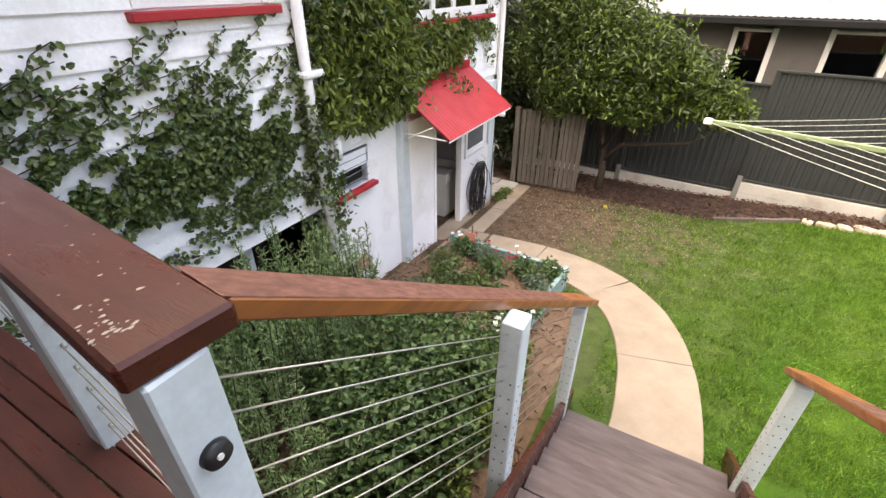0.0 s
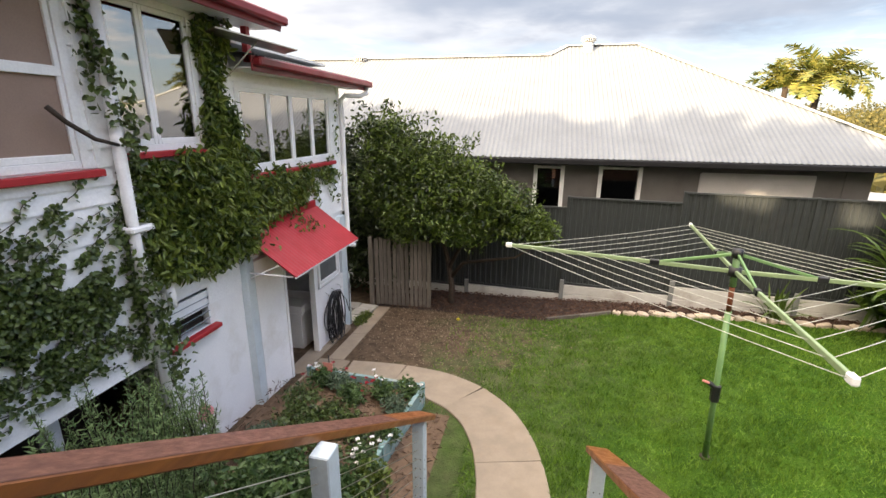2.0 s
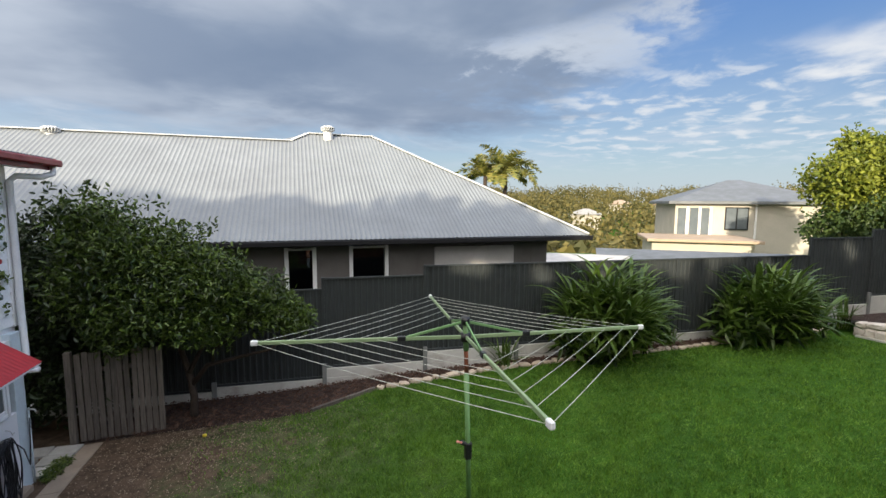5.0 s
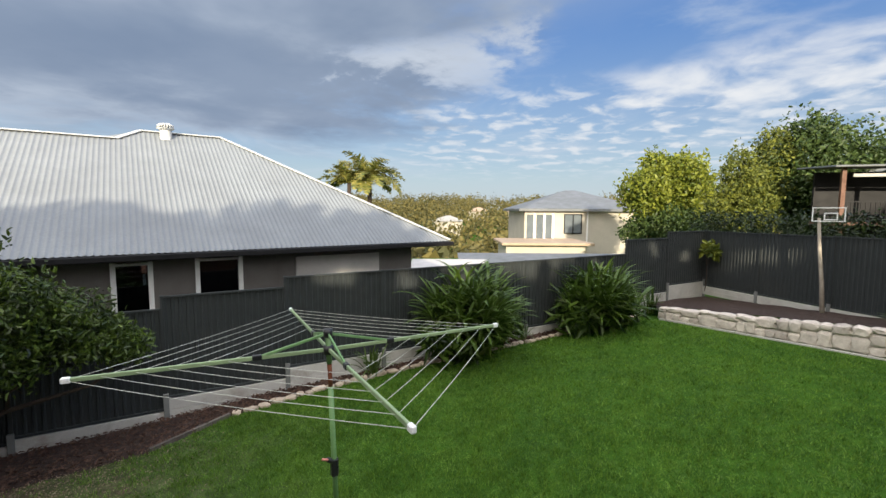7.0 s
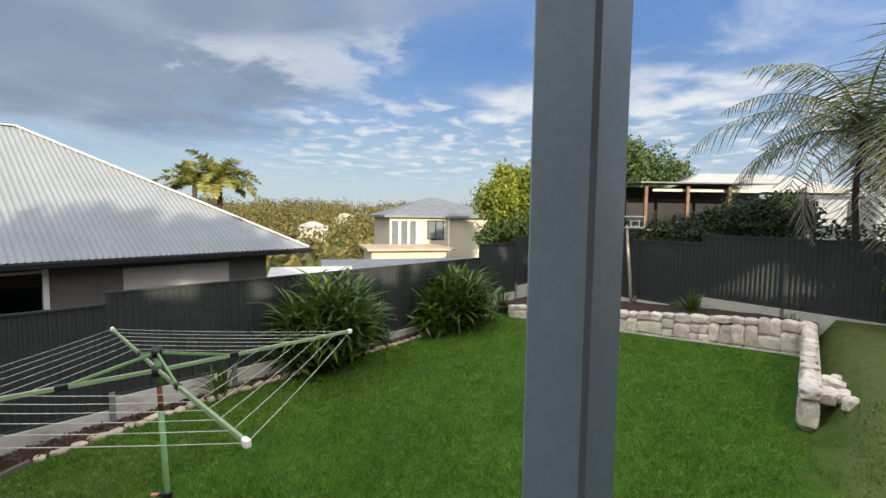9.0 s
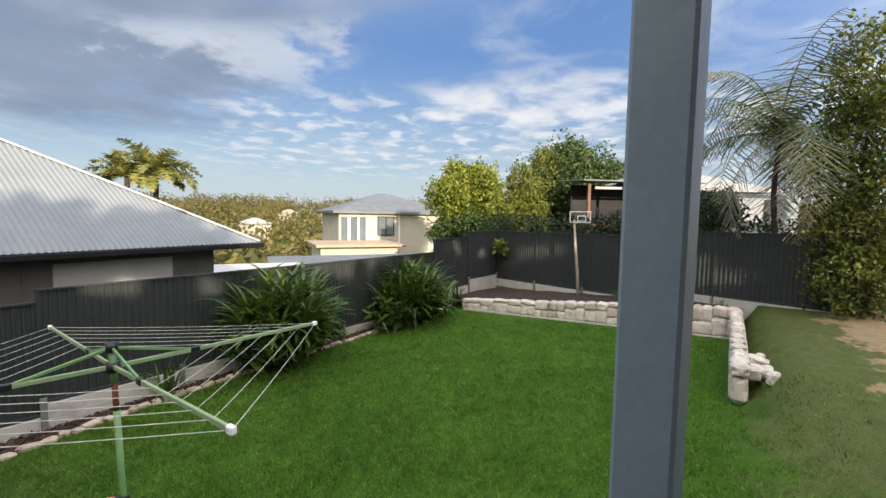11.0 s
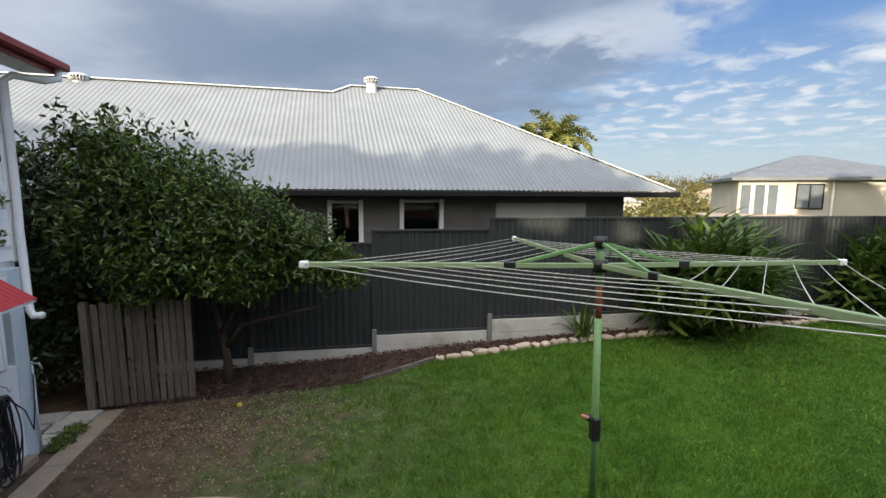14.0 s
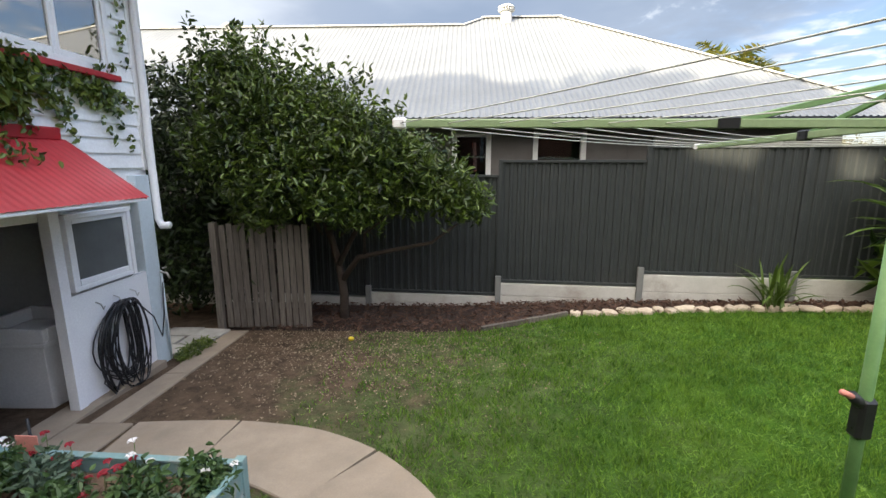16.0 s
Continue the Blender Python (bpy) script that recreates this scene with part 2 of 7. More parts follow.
M_LAWN = lawn_material()
M_WHITE = surf("white_paint", (0.90, 0.90, 0.90), (0.85, 0.855, 0.86), 1.5, 0.55, 0.12, 40, stain=(0.68, 0.68, 0.66), stain_scale=2.2)
M_TRIM = surf("white_trim", (0.86, 0.86, 0.86), (0.79, 0.79, 0.80), 3, 0.45, 0.08, 50)
M_RENDER = surf("painted_masonry", (0.90, 0.90, 0.90), (0.84, 0.845, 0.85), 2, 0.75, 0.35, 70, stain=(0.66, 0.64, 0.60), stain_scale=1.4)
M_BLUEGREY = surf("pale_blue_paint", (0.60, 0.68, 0.71), (0.53, 0.61, 0.65), 3, 0.5, 0.12, 45, stain=(0.46, 0.50, 0.51), stain_scale=3)
M_POST = surf("post_paint", (0.26, 0.33, 0.37), (0.22, 0.28, 0.32), 3, 0.45, 0.12, 45)
M_GUTTER = surf("dark_red_gutter", (0.24, 0.016, 0.024), (0.19, 0.013, 0.019), 3, 0.4, 0.1, 50, stain=(0.16, 0.02, 0.02))
M_RED = surf("red_paint", (0.42, 0.022, 0.03), (0.34, 0.018, 0.024), 3, 0.45, 0.1, 50, stain=(0.30, 0.03, 0.03))
M_CAP = surf("stained_hardwood", (0.080, 0.021, 0.013), (0.050, 0.014, 0.010), 3, 0.30, 0.25, 70, stretch=(0.5, 4, 4), spec=0.3)
M_RAIL = surf("oiled_hardwood", (0.30, 0.105, 0.030), (0.19, 0.064, 0.024), 5, 0.4, 0.25, 60, stretch=(4, 0.5, 4))
M_RAILTOP = surf("brown_rail_top", (0.185, 0.082, 0.058), (0.095, 0.040, 0.030), 7, 0.5, 0.3, 50, stretch=(5, 0.5, 5))
M_DECK = surf("dark_decking", (0.085, 0.024, 0.016), (0.050, 0.016, 0.012), 4, 0.36, 0.3, 50, rnd=0.45, stretch=(0.6, 4, 4))
M_TREAD = surf("weathered_tread", (0.105, 0.078, 0.073), (0.068, 0.045, 0.041), 4, 0.55, 0.3, 40, rnd=0.15, stretch=(0.8, 5, 5))
M_STEEL = surf("steel_wire", (0.50, 0.48, 0.43), (0.40, 0.38, 0.34), 8, 0.4, 0.0, 30, metal=0.9)
M_BLACK = surf("black_plastic", (0.012, 0.013, 0.015), (0.02, 0.02, 0.022), 8, 0.35, 0.1, 60)
M_FENCE = surf("grey_steel_fence", (0.037, 0.042, 0.044), (0.031, 0.036, 0.038), 2, 0.5, 0.05, 50, spec=0.28, stain=(0.042, 0.044, 0.043))
M_CONC = surf("concrete", (0.40, 0.39, 0.36), (0.32, 0.31, 0.285), 3, 0.85, 0.4, 60, stain=(0.20, 0.19, 0.17), stain_scale=1.6)
M_CONCPOST = surf("grey_fence_footing", (0.20, 0.205, 0.20), (0.155, 0.16, 0.155), 4, 0.8, 0.3, 60)
M_SLEEP = surf("pale_sleeper", (0.52, 0.51, 0.48), (0.43, 0.42, 0.39), 2, 0.85, 0.35, 50, stain=(0.25, 0.22, 0.19), stain_scale=1.2)
M_PATH = surf("sandy_concrete", (0.315, 0.25, 0.185), (0.235, 0.19, 0.142), 2.5, 0.85, 0.35, 80, stain=(0.25, 0.19, 0.13), stain_scale=2, rnd=0.06)
M_PAVER = surf("grey_paver", (0.40, 0.385, 0.35), (0.31, 0.30, 0.27), 4, 0.85, 0.4, 80, rnd=0.12)
M_MULCH = surf("bark_mulch", (0.050, 0.028, 0.020), (0.026, 0.016, 0.012), 9, 0.95, 1.0, 40, bump_dist=0.03)
M_CHIP = surf("bark_chip", (0.125, 0.070, 0.048), (0.050, 0.028, 0.020), 9, 0.9, 0.4, 40)
M_DRYLEAF = surf("dry_leaf", (0.36, 0.29, 0.20), (0.20, 0.14, 0.09), 12, 0.9, 0.3, 60)
M_MORTAR = surf("lime_mortar", (0.50, 0.47, 0.42), (0.40, 0.37, 0.33), 6, 0.9, 0.4, 50)
# boards with the shade on the far deck house put into their colour
M_FARWALL = surf("shaded_far_boards", (0.20, 0.25, 0.28), (0.17, 0.21, 0.24), 2, 0.6, 0.1, 30)
M_FARROOF = surf("pale_far_roofing", (0.36, 0.35, 0.33), (0.31, 0.30, 0.285), 1, 0.5, 0.05, 20)
M_LOUVRE = surf("blue_grey_louvre_glass", (0.17, 0.235, 0.265), (0.13, 0.19, 0.215), 2, 0.12, 0.0, 20, spec=0.6)
M_STRAW = surf("straw_mulch", (0.20, 0.125, 0.078), (0.115, 0.072, 0.046), 12, 0.95, 0.8, 60, bump_dist=0.02)
M_STONE = surf("sandstone", (0.52, 0.44, 0.34), (0.38, 0.31, 0.24), 6, 0.9, 0.6, 30, rnd=0.2, stain=(0.27, 0.24, 0.21), stain_scale=3, bump_dist=0.01)
M_WALLSTONE = surf("retaining_stone", (0.66, 0.60, 0.54), (0.50, 0.44, 0.39), 5, 0.9, 0.7, 24, rnd=0.2, stain=(0.20, 0.17, 0.15), stain_scale=2.2, bump_dist=0.012)
M_ROOF = surf("zinc_roofing", (0.215, 0.23, 0.245), (0.185, 0.198, 0.215), 0.8, 0.55, 0.05, 20, spec=0.25, stain=(0.185, 0.197, 0.21), stain_scale=0.7)
M_RIDGE = surf("ridge_metal", (0.62, 0.63, 0.63), (0.55, 0.56, 0.56), 2, 0.4, 0.05, 30)
# black trim, also sheets that stand in for shade indoors and under roofs
M_FASCIA_SHADE = surf("black_fascia_and_shade", (0.012, 0.012, 0.014), (0.017, 0.017, 0.019), 3, 0.5, 0.05, 40, spec=0.15)
M_NWALL = surf("grey_cladding", (0.135, 0.125, 0.12), (0.115, 0.105, 0.10), 2, 0.7, 0.2, 40)
M_NWHITE = surf("pale_cladding", (0.52, 0.50, 0.49), (0.45, 0.43, 0.42), 2, 0.6, 0.15, 40)
M_GLASS = glassy("window_glass", see=0.30)
M_FARGLASS = surf("far_window_glass", (0.15, 0.17, 0.19), (0.10, 0.12, 0.14), 1, 0.12, 0.0, 20)
M_SCREEN = surf("insect_screen", (0.115, 0.120, 0.118), (0.095, 0.098, 0.096), 3, 0.8, 0.2, 120)
M_DARKGLASS = glassy("dim_glass", tint=(0.45, 0.5, 0.52), see=0.03)
M_FLYSCREEN = surf("tan_blind", (0.30, 0.205, 0.16), (0.25, 0.17, 0.135), 2, 0.6, 0.05, 80)
M_ROOM = surf("room_paint", (0.66, 0.66, 0.64), (0.58, 0.58, 0.56), 1, 0.8, 0.1, 20)
M_PALING = surf("grey_paling", (0.145, 0.126, 0.108), (0.080, 0.069, 0.060), 6, 0.9, 0.5, 50, rnd=0.25, stretch=(6, 6, 0.6))
M_BARK = surf("tree_bark", (0.062, 0.045, 0.034), (0.036, 0.027, 0.021), 8, 0.95, 0.8, 40, bump_dist=0.01)
M_PALEBARK = surf("pale_bark", (0.42, 0.37, 0.31), (0.28, 0.24, 0.20), 7, 0.9, 0.5, 30)
M_HOIST = surf("green_enamel", (0.17, 0.31, 0.12), (0.13, 0.25, 0.10), 6, 0.35, 0.05, 60, stain=(0.26, 0.37, 0.20))
M_HOISTARM = surf("pale_green_enamel", (0.28, 0.37, 0.20), (0.23, 0.31, 0.17), 6, 0.4, 0.05, 60)
M_RUST = surf("rusty_steel", (0.22, 0.07, 0.03), (0.12, 0.04, 0.02), 9, 0.8, 0.3, 60)
M_LINE = surf("plastic_line", (0.62, 0.63, 0.58), (0.55, 0.56, 0.5), 9, 0.4, 0.0, 60)
M_IVY = leafy("ivy_leaf", (0.022, 0.042, 0.012), (0.115, 0.160, 0.042), 0.30, 0.15, 5.0)
M_IVYL = leafy("climber_leaf", (0.020, 0.046, 0.009), (0.165, 0.215, 0.040), 0.34, 0.22, 3.5)
M_CITRUS = leafy("citrus_leaf", (0.008, 0.020, 0.005), (0.088, 0.135, 0.018), 0.36, 0.12, 1.6)
M_HEDGE = leafy("hedge_leaf", (0.006, 0.015, 0.005), (0.040, 0.064, 0.014), 0.45, 0.08)
M_STRAP = leafy("strap_leaf", (0.010, 0.028, 0.006), (0.120, 0.190, 0.030), 0.30, 0.2)
M_GOLD = leafy("sunlit_leaf", (0.06, 0.095, 0.012), (0.25, 0.27, 0.032), 0.5, 0.3, 0.5)
M_GOLD2 = leafy("cypress_leaf", (0.042, 0.065, 0.012), (0.18, 0.195, 0.028), 0.6, 0.2, 0.8)
M_DARKTREE = leafy("dark_tree_leaf", (0.02, 0.045, 0.012), (0.075, 0.11, 0.025), 0.5, 0.2, 0.5)
M_PALM = leafy("palm_leaf", (0.08, 0.11, 0.024), (0.32, 0.28, 0.07), 0.4, 0.3)
M_FEATHER = leafy("feather_palm_leaf", (0.05, 0.075, 0.03), (0.22, 0.22, 0.08), 0.45, 0.25)
M_GRASS = leafy("grass_blade", (0.038, 0.102, 0.010), (0.185, 0.310, 0.036), 0.6, 0.42, 1.2)
M_ROSEMARY = leafy("rosemary_leaf", (0.09, 0.16, 0.055), (0.27, 0.37, 0.15), 0.6, 0.25)
M_BUSH = leafy("shrub_leaf", (0.020, 0.052, 0.014), (0.125, 0.195, 0.065), 0.36, 0.25, 4.0)
M_GREYLEAF = leafy("grey_leaf", (0.06, 0.10, 0.06), (0.15, 0.20, 0.13), 0.6, 0.2)
M_PETALW = leafy("white_petal", (0.75, 0.72, 0.70), (0.85, 0.82, 0.80), 0.6, 0.2)
M_PETALR = leafy("red_petal", (0.16, 0.005, 0.012), (0.38, 0.015, 0.03), 0.5, 0.2)
M_TEAL = surf("teal_paint", (0.23, 0.36, 0.35), (0.17, 0.28, 0.28), 5, 0.6, 0.2, 50, stain=(0.45, 0.42, 0.36), stain_scale=5)
M_PINK = surf("pink_plastic", (0.70, 0.25, 0.28), (0.62, 0.2, 0.23), 6, 0.4, 0.05, 50)
M_SALMON = surf("salmon_paper", (0.75, 0.30, 0.24), (0.65, 0.25, 0.2), 6, 0.6, 0.05, 50)
M_CREAM = surf("cream_render", (0.50, 0.46, 0.40), (0.45, 0.42, 0.36), 1, 0.8, 0.1, 20)
M_TANROOF = surf("tan_roofing", (0.40, 0.30, 0.215), (0.35, 0.265, 0.19), 1, 0.6, 0.1, 20)
M_GREYROOF = surf("grey_roofing", (0.15, 0.16, 0.175), (0.12, 0.13, 0.14), 1, 0.55, 0.1, 20)
M_TIMBER = surf("brown_timber", (0.16, 0.075, 0.045), (0.11, 0.05, 0.032), 4, 0.6, 0.2, 40)
M_PORCEL = surf("white_tub", (0.80, 0.80, 0.79), (0.74, 0.74, 0.73), 4, 0.4, 0.05, 40)
M_BRICK = surf("red_brick_floor", (0.20, 0.075, 0.05), (0.13, 0.055, 0.04), 6, 0.85, 0.4, 40, rnd=0.2)
M_YELLOW = surf("lemon_skin", (0.62, 0.50, 0.03), (0.55, 0.42, 0.02), 9, 0.45, 0.1, 60)
# earth at the hoist foot, and sheets that stand in for shade
M_EARTH_SHADE = surf("dark_earth_and_shade", (0.05, 0.035, 0.026), (0.03, 0.022, 0.017), 6, 0.95, 0.6, 40)
M_FAR = leafy("far_wood", (0.036, 0.042, 0.014), (0.145, 0.12, 0.036), 0.8, 0.1, 0.06)

# ---- builders ----
BASE = {}


def thing(name, label, category, at=(0, 0, 0), group="", kind=""):
    """An Empty at a thing's base; parts are given in world places and hung under it."""
    ob = new(name)
    ob.empty_display_size = 0.1
    ob.location = at
    BASE[ob.name] = Vector(at)
    return tagged(ob, label, category, group, kind)


def raw(name, verts, faces, material, parent=None, label="", smooth=False):
    me = bpy.data.meshes.new(name)
    off = np.array(BASE.get(parent.name, (0, 0, 0))) if parent else np.zeros(3)
    v = np.asarray(verts, float) - off
    me.from_pydata(v.tolist(), [], faces)
    me.materials.append(material)
    if smooth:
        me.polygons.foreach_set("use_smooth", [True] * len(me.polygons))
    ob = new(name, me)
    if parent:
        ob.parent = parent
        BASE[ob.name] = Vector(off)
    if label:
        ob["label"] = label
    return ob


def part(name, bm, material, parent=None, label="", smooth=False):
    me = bpy.data.meshes.new(name)
    off = BASE.get(parent.name, Vector()) if parent else Vector()
    bm.transform(Matrix.Translation(-off))
    bmesh.ops.recalc_face_normals(bm, faces=bm.faces)
    bm.to_mesh(me)
    bm.free()
    me.materials.append(material)
    if smooth:
        me.polygons.foreach_set("use_smooth", [True] * len(me.polygons))
    ob = new(name, me)
    if parent:
        ob.parent = parent
        BASE[ob.name] = Vector(off)
    if label:
        ob["label"] = label
    return ob


def add_box(bm, lo, hi, bevel=0.0, m=None):
    g = bmesh.ops.create_cube(bm, size=1.0)["verts"]
    s = [h - l for l, h in zip(lo, hi)]
    c = [(h + l) / 2 for l, h in zip(lo, hi)]
    mm = (m or Matrix()) @ Matrix.Translation(c) @ Matrix.Diagonal((*s, 1))
    bmesh.ops.transform(bm, matrix=mm, verts=g)
    if bevel:
        es = list({e for v in g for e in v.link_edges})
        bmesh.ops.bevel(bm, geom=es, offset=bevel, segments=1, affect="EDGES")
    return bm


def box(name, parent, material, lo, hi, bevel=0.004, label="", m=None):
    return part(name, add_box(bmesh.new(), lo, hi, bevel, m), material, parent, label)


def beam_matrix(p, q):
    p, q = Vector(p), Vector(q)
    d = q - p
    y = d.normalized()
    x = y.cross(Vector((0, 0, 1)))
    x = x.normalized() if x.length > 1e-4 else Vector((1, 0, 0))
    z = x.cross(y)
    mm = Matrix((x, y, z)).transposed().to_4x4()
    mm.translation = p
    return mm, d.length


def beam(name, parent, material, p, q, w, h, bevel=0.004, label=""):
    """A straight timber from p to q: w across, h deep."""
    mm, n = beam_matrix(p, q)
    return box(name, parent, material, (-w / 2, 0, -h / 2), (w / 2, n, h / 2), bevel, label, mm)


def tube_data(pts, rad, n=8, closed=False):
    pts = [Vector(p) for p in pts]
    rads = rad if isinstance(rad, (list, tuple)) else [rad] * len(pts)
    verts, faces, last = [], [], None
    for i, p in enumerate(pts):
        d = (pts[min(i + 1, len(pts) - 1)] - pts[max(i - 1, 0)]).normalized()
        ref = last if last and abs(last.dot(d)) < 0.95 else (Vector((0, 0, 1)) if abs(d.z) < 0.9 else Vector((1, 0, 0)))
        x = (ref - d * ref.dot(d)).normalized()
        last = x
        y = d.cross(x)
        for k in range(n):
            a = 2 * math.pi * k / n
            verts.append(tuple(p + (x * math.cos(a) + y * math.sin(a)) * rads[i]))
    for i in range(len(pts) - 1):
        for k in range(n):
            faces.append((i * n + k, i * n + (k + 1) % n, (i + 1) * n + (k + 1) % n, (i + 1) * n + k))
    faces.append(tuple(range(n - 1, -1, -1)))
    faces.append(tuple(range((len(pts) - 1) * n, len(pts) * n)))
    return verts, faces


def tube(name, parent, material, pts, rad, n=8, label=""):
    v, f = tube_data(pts, rad, n)
    return raw(name, v, f, material, parent, label, True)


def leaves(name, parent, material, pts, size, rng, aspect=0.5, droop=0.0, face=None, label="", jitter=1.0, curl=0.25, simple=False):
    """Many small leaves, each a folded rounded blade of its own, at the points given; simple: a plain diamond."""
    pts = np.asarray(pts, float)
    n = len(pts)
    d = rng.normal(size=(n, 3)) * jitter
    if face is not None:
        d += np.asarray(face, float)
    nrm = d / np.linalg.norm(d, axis=1, keepdims=True)
    a = rng.normal(size=(n, 3))
    a[:, 2] -= droop
    a -= nrm * (a * nrm).sum(1, keepdims=True)
    a /= np.linalg.norm(a, axis=1, keepdims=True) + 1e-9
    b = np.cross(nrm, a)
    s = size * (0.6 + 0.8 * rng.random((n, 1)))
    tip = pts + a * s - nrm * s * curl

    def side(f, w, lift):
        c = pts + a * s * f - nrm * s * curl * f * f
        return c + b * s * aspect * w + nrm * s * lift, c - b * s * aspect * w + nrm * s * lift

    if simple:
        l, r = side(0.45, 0.5, 0.08)
        verts = np.stack([pts, l, tip, r], 1).reshape(-1, 3)
        faces = [(4 * i, 4 * i + 1, 4 * i + 2, 4 * i + 3) for i in range(n)]
    else:
        (l1, r1), (l2, r2) = side(0.26, 0.46, 0.09), side(0.68, 0.40, 0.06)
        verts = np.stack([pts, l1, l2, tip, r2, r1], 1).reshape(-1, 3)
        faces = [q for i in range(n) for q in ((6 * i, 6 * i + 1, 6 * i + 2, 6 * i + 3), (6 * i, 6 * i + 3, 6 * i + 4, 6 * i + 5))]
    return raw(name, verts, faces, material, parent, label)


def blob_points(blobs, n, rng, shell=0.55):
    """Points in and on a crown made of several uneven balls (x, y, z, radius, flattening)."""
    w = np.array([b[3] ** 2 for b in blobs])
    pick = rng.choice(len(blobs), n, p=w / w.sum())
    d = rng.normal(size=(n, 3))
    d /= np.linalg.norm(d, axis=1, keepdims=True)
    bl = np.array(blobs)[pick]
    bump = 1 + 0.22 * np.sin(5 * d[:, 0] + bl[:, 0] * 3) * np.sin(4 * d[:, 1] + bl[:, 1] * 2) + 0.16 * np.sin(9 * d[:, 2] + 7 * d[:, 0])
    r = bl[:, 3] * bump * (shell + (1 - shell) * rng.random(n) ** 0.6) * (1 + 0.07 * rng.normal(size=n).clip(-2, 1.5))
    p = bl[:, :3] + d * r[:, None]
    p[:, 2] = bl[:, 2] + (p[:, 2] - bl[:, 2]) * bl[:, 4]
    return p


def ground_z(x, y):
    """The yard falls gently from the stairs to the laundry and rises to the east; a bank stands south-east."""
    x, y = np.asarray(x, float), np.asarray(y, float)
    z = 0.34 + 0.027 * (np.clip(x, -4.5, 17) - 1) - 0.028 * (np.clip(y, 0, 12) - 5)
    z = z - 0.020 * np.clip(y - 5, 0, 5) * np.clip((3 - x) / 3, 0, 1)
    e = np.clip((x - 8.0) / 3.6, 0, 1)
    s = np.clip((-0.95 - y) / 0.5, 0, 1) * e * e * (3 - 2 * e)
    return z + 0.85 * s + 0.05 * np.clip(-1.5 - y, 0, 8) * e


def gz(x, y):
    return float(ground_z(x, y))


def fence_y(x):
    return 10.47 - 0.079 * (x - 1.1)


# ---- ground ----
def build_ground():
    rings = list(np.arange(0.4, 27, 0.5)) + [28, 30, 33, 37, 42, 50, 60, 75, 95, 125, 165, 220, 300, 420, 600, 900, 1500]
    n, cx, cy = 144, 7.0, 4.5
    verts, faces = [(cx, cy, gz(cx, cy))], []
    for r in rings:
        a = np.arange(n) * 2 * np.pi / n
        x, y = cx + r * np.cos(a), cy + r * np.sin(a)
        z = ground_z(x, y)
        if r > 27:
            f = min(1, (r - 27) / 40)
            valley = -7 * f * f * (3 - 2 * f)
            rise = 19 * max(0, min(1, (r - 110) / 300)) * (0.75 + 0.25 * np.sin(a * 3 + 1.3))
            z = z * (1 - f) + valley + rise
        verts += list(zip(x, y, z))
    for k in range(n):
        faces.append((0, 1 + k, 1 + (k + 1) % n))
    for i in range(len(rings) - 1):
        for k in range(n):
            a, b = 1 + i * n + k, 1 + i * n + (k + 1) % n
            faces.append((a, a + n, b + n, b))
    ob = raw("ground", verts, faces, M_LAWN, smooth=True)
    tagged(ob, "green backyard lawn with worn bare patches", "lawn", kind="structure")


build_ground()


def strip(name, material, left, right, lift, label, category, thick=0.0, parent=None):
    """A sheet between two edges, lying on the ground."""
    verts, faces = [], []
    n = len(left)
    cols = 5
    for (ax, ay), (bx, by) in zip(left, right):
        for c in range(cols):
            t = c / (cols - 1)
            x, y = ax + (bx - ax) * t, ay + (by - ay) * t
            h = lift + 0.012 * math.sin(x * 9 + y * 7) * (1 if thick == 0 else 0)
            verts.append((x, y, gz(x, y) + (h if 0 < c < cols - 1 or thick else 0.004)))
    for i in range(n - 1):
        for c in range(cols - 1):
            faces.append((i * cols + c, i * cols + c + 1, (i + 1) * cols + c + 1, (i + 1) * cols + c))
    ob = raw(name, verts, faces, material, parent, smooth=True)
    return tagged(ob, label, category, kind="structure")


def edge_y(x):
    """The stone edging in front of the fence bed."""
    if x < 2.2:
        return 9.62 - 0.38 * (2.2 - x) if x > 0.7 else 9.05 + 0.06 * (0.7 - x)
    return 9.62 + 0.10 * math.sin((x - 2.2) * 0.45) - 0.055 * max(0, x - 5)


xs = np.linspace(-3.3, 17.6, 70)
strip("mulch_bed", M_MULCH, [(x, edge_y(x)) for x in xs], [(x, fence_y(x) - 0.02) for x in xs], 0.045, "dark bark mulch bed along the steel fence", "garden bed")
strip("garden_soil", M_STRAW, [(-0.62, y) for y in np.linspace(-0.5, 5.2, 20)], [(-3.44, y) for y in np.linspace(-0.5, 5.2, 20)], 0.03, "straw mulched garden soil beside the house wall", "garden bed")

# ---- curved concrete path, slab by slab ----
CL = [(0.40, 3.05), (0.40, 3.5), (0.33, 4.15), (0.18, 4.75), (-0.08, 5.28), (-0.47, 5.70), (-1.0, 5.98), (-1.7, 6.10), (-2.35, 6.08), (-2.62, 6.06)]


def smooth_line(pts, n):
    pts = np.array(pts, float)
    s = np.r_[0, np.cumsum(np.hypot(*np.diff(pts, axis=0).T))]
    t = np.linspace(0, s[-1], n)
    out = np.stack([np.interp(t, s, pts[:, 0]), np.interp(t, s, pts[:, 1])], 1)
    for _ in range(6):
        out[1:-1] = (out[:-2] + 2 * out[1:-1] + out[2:]) / 4
    return out


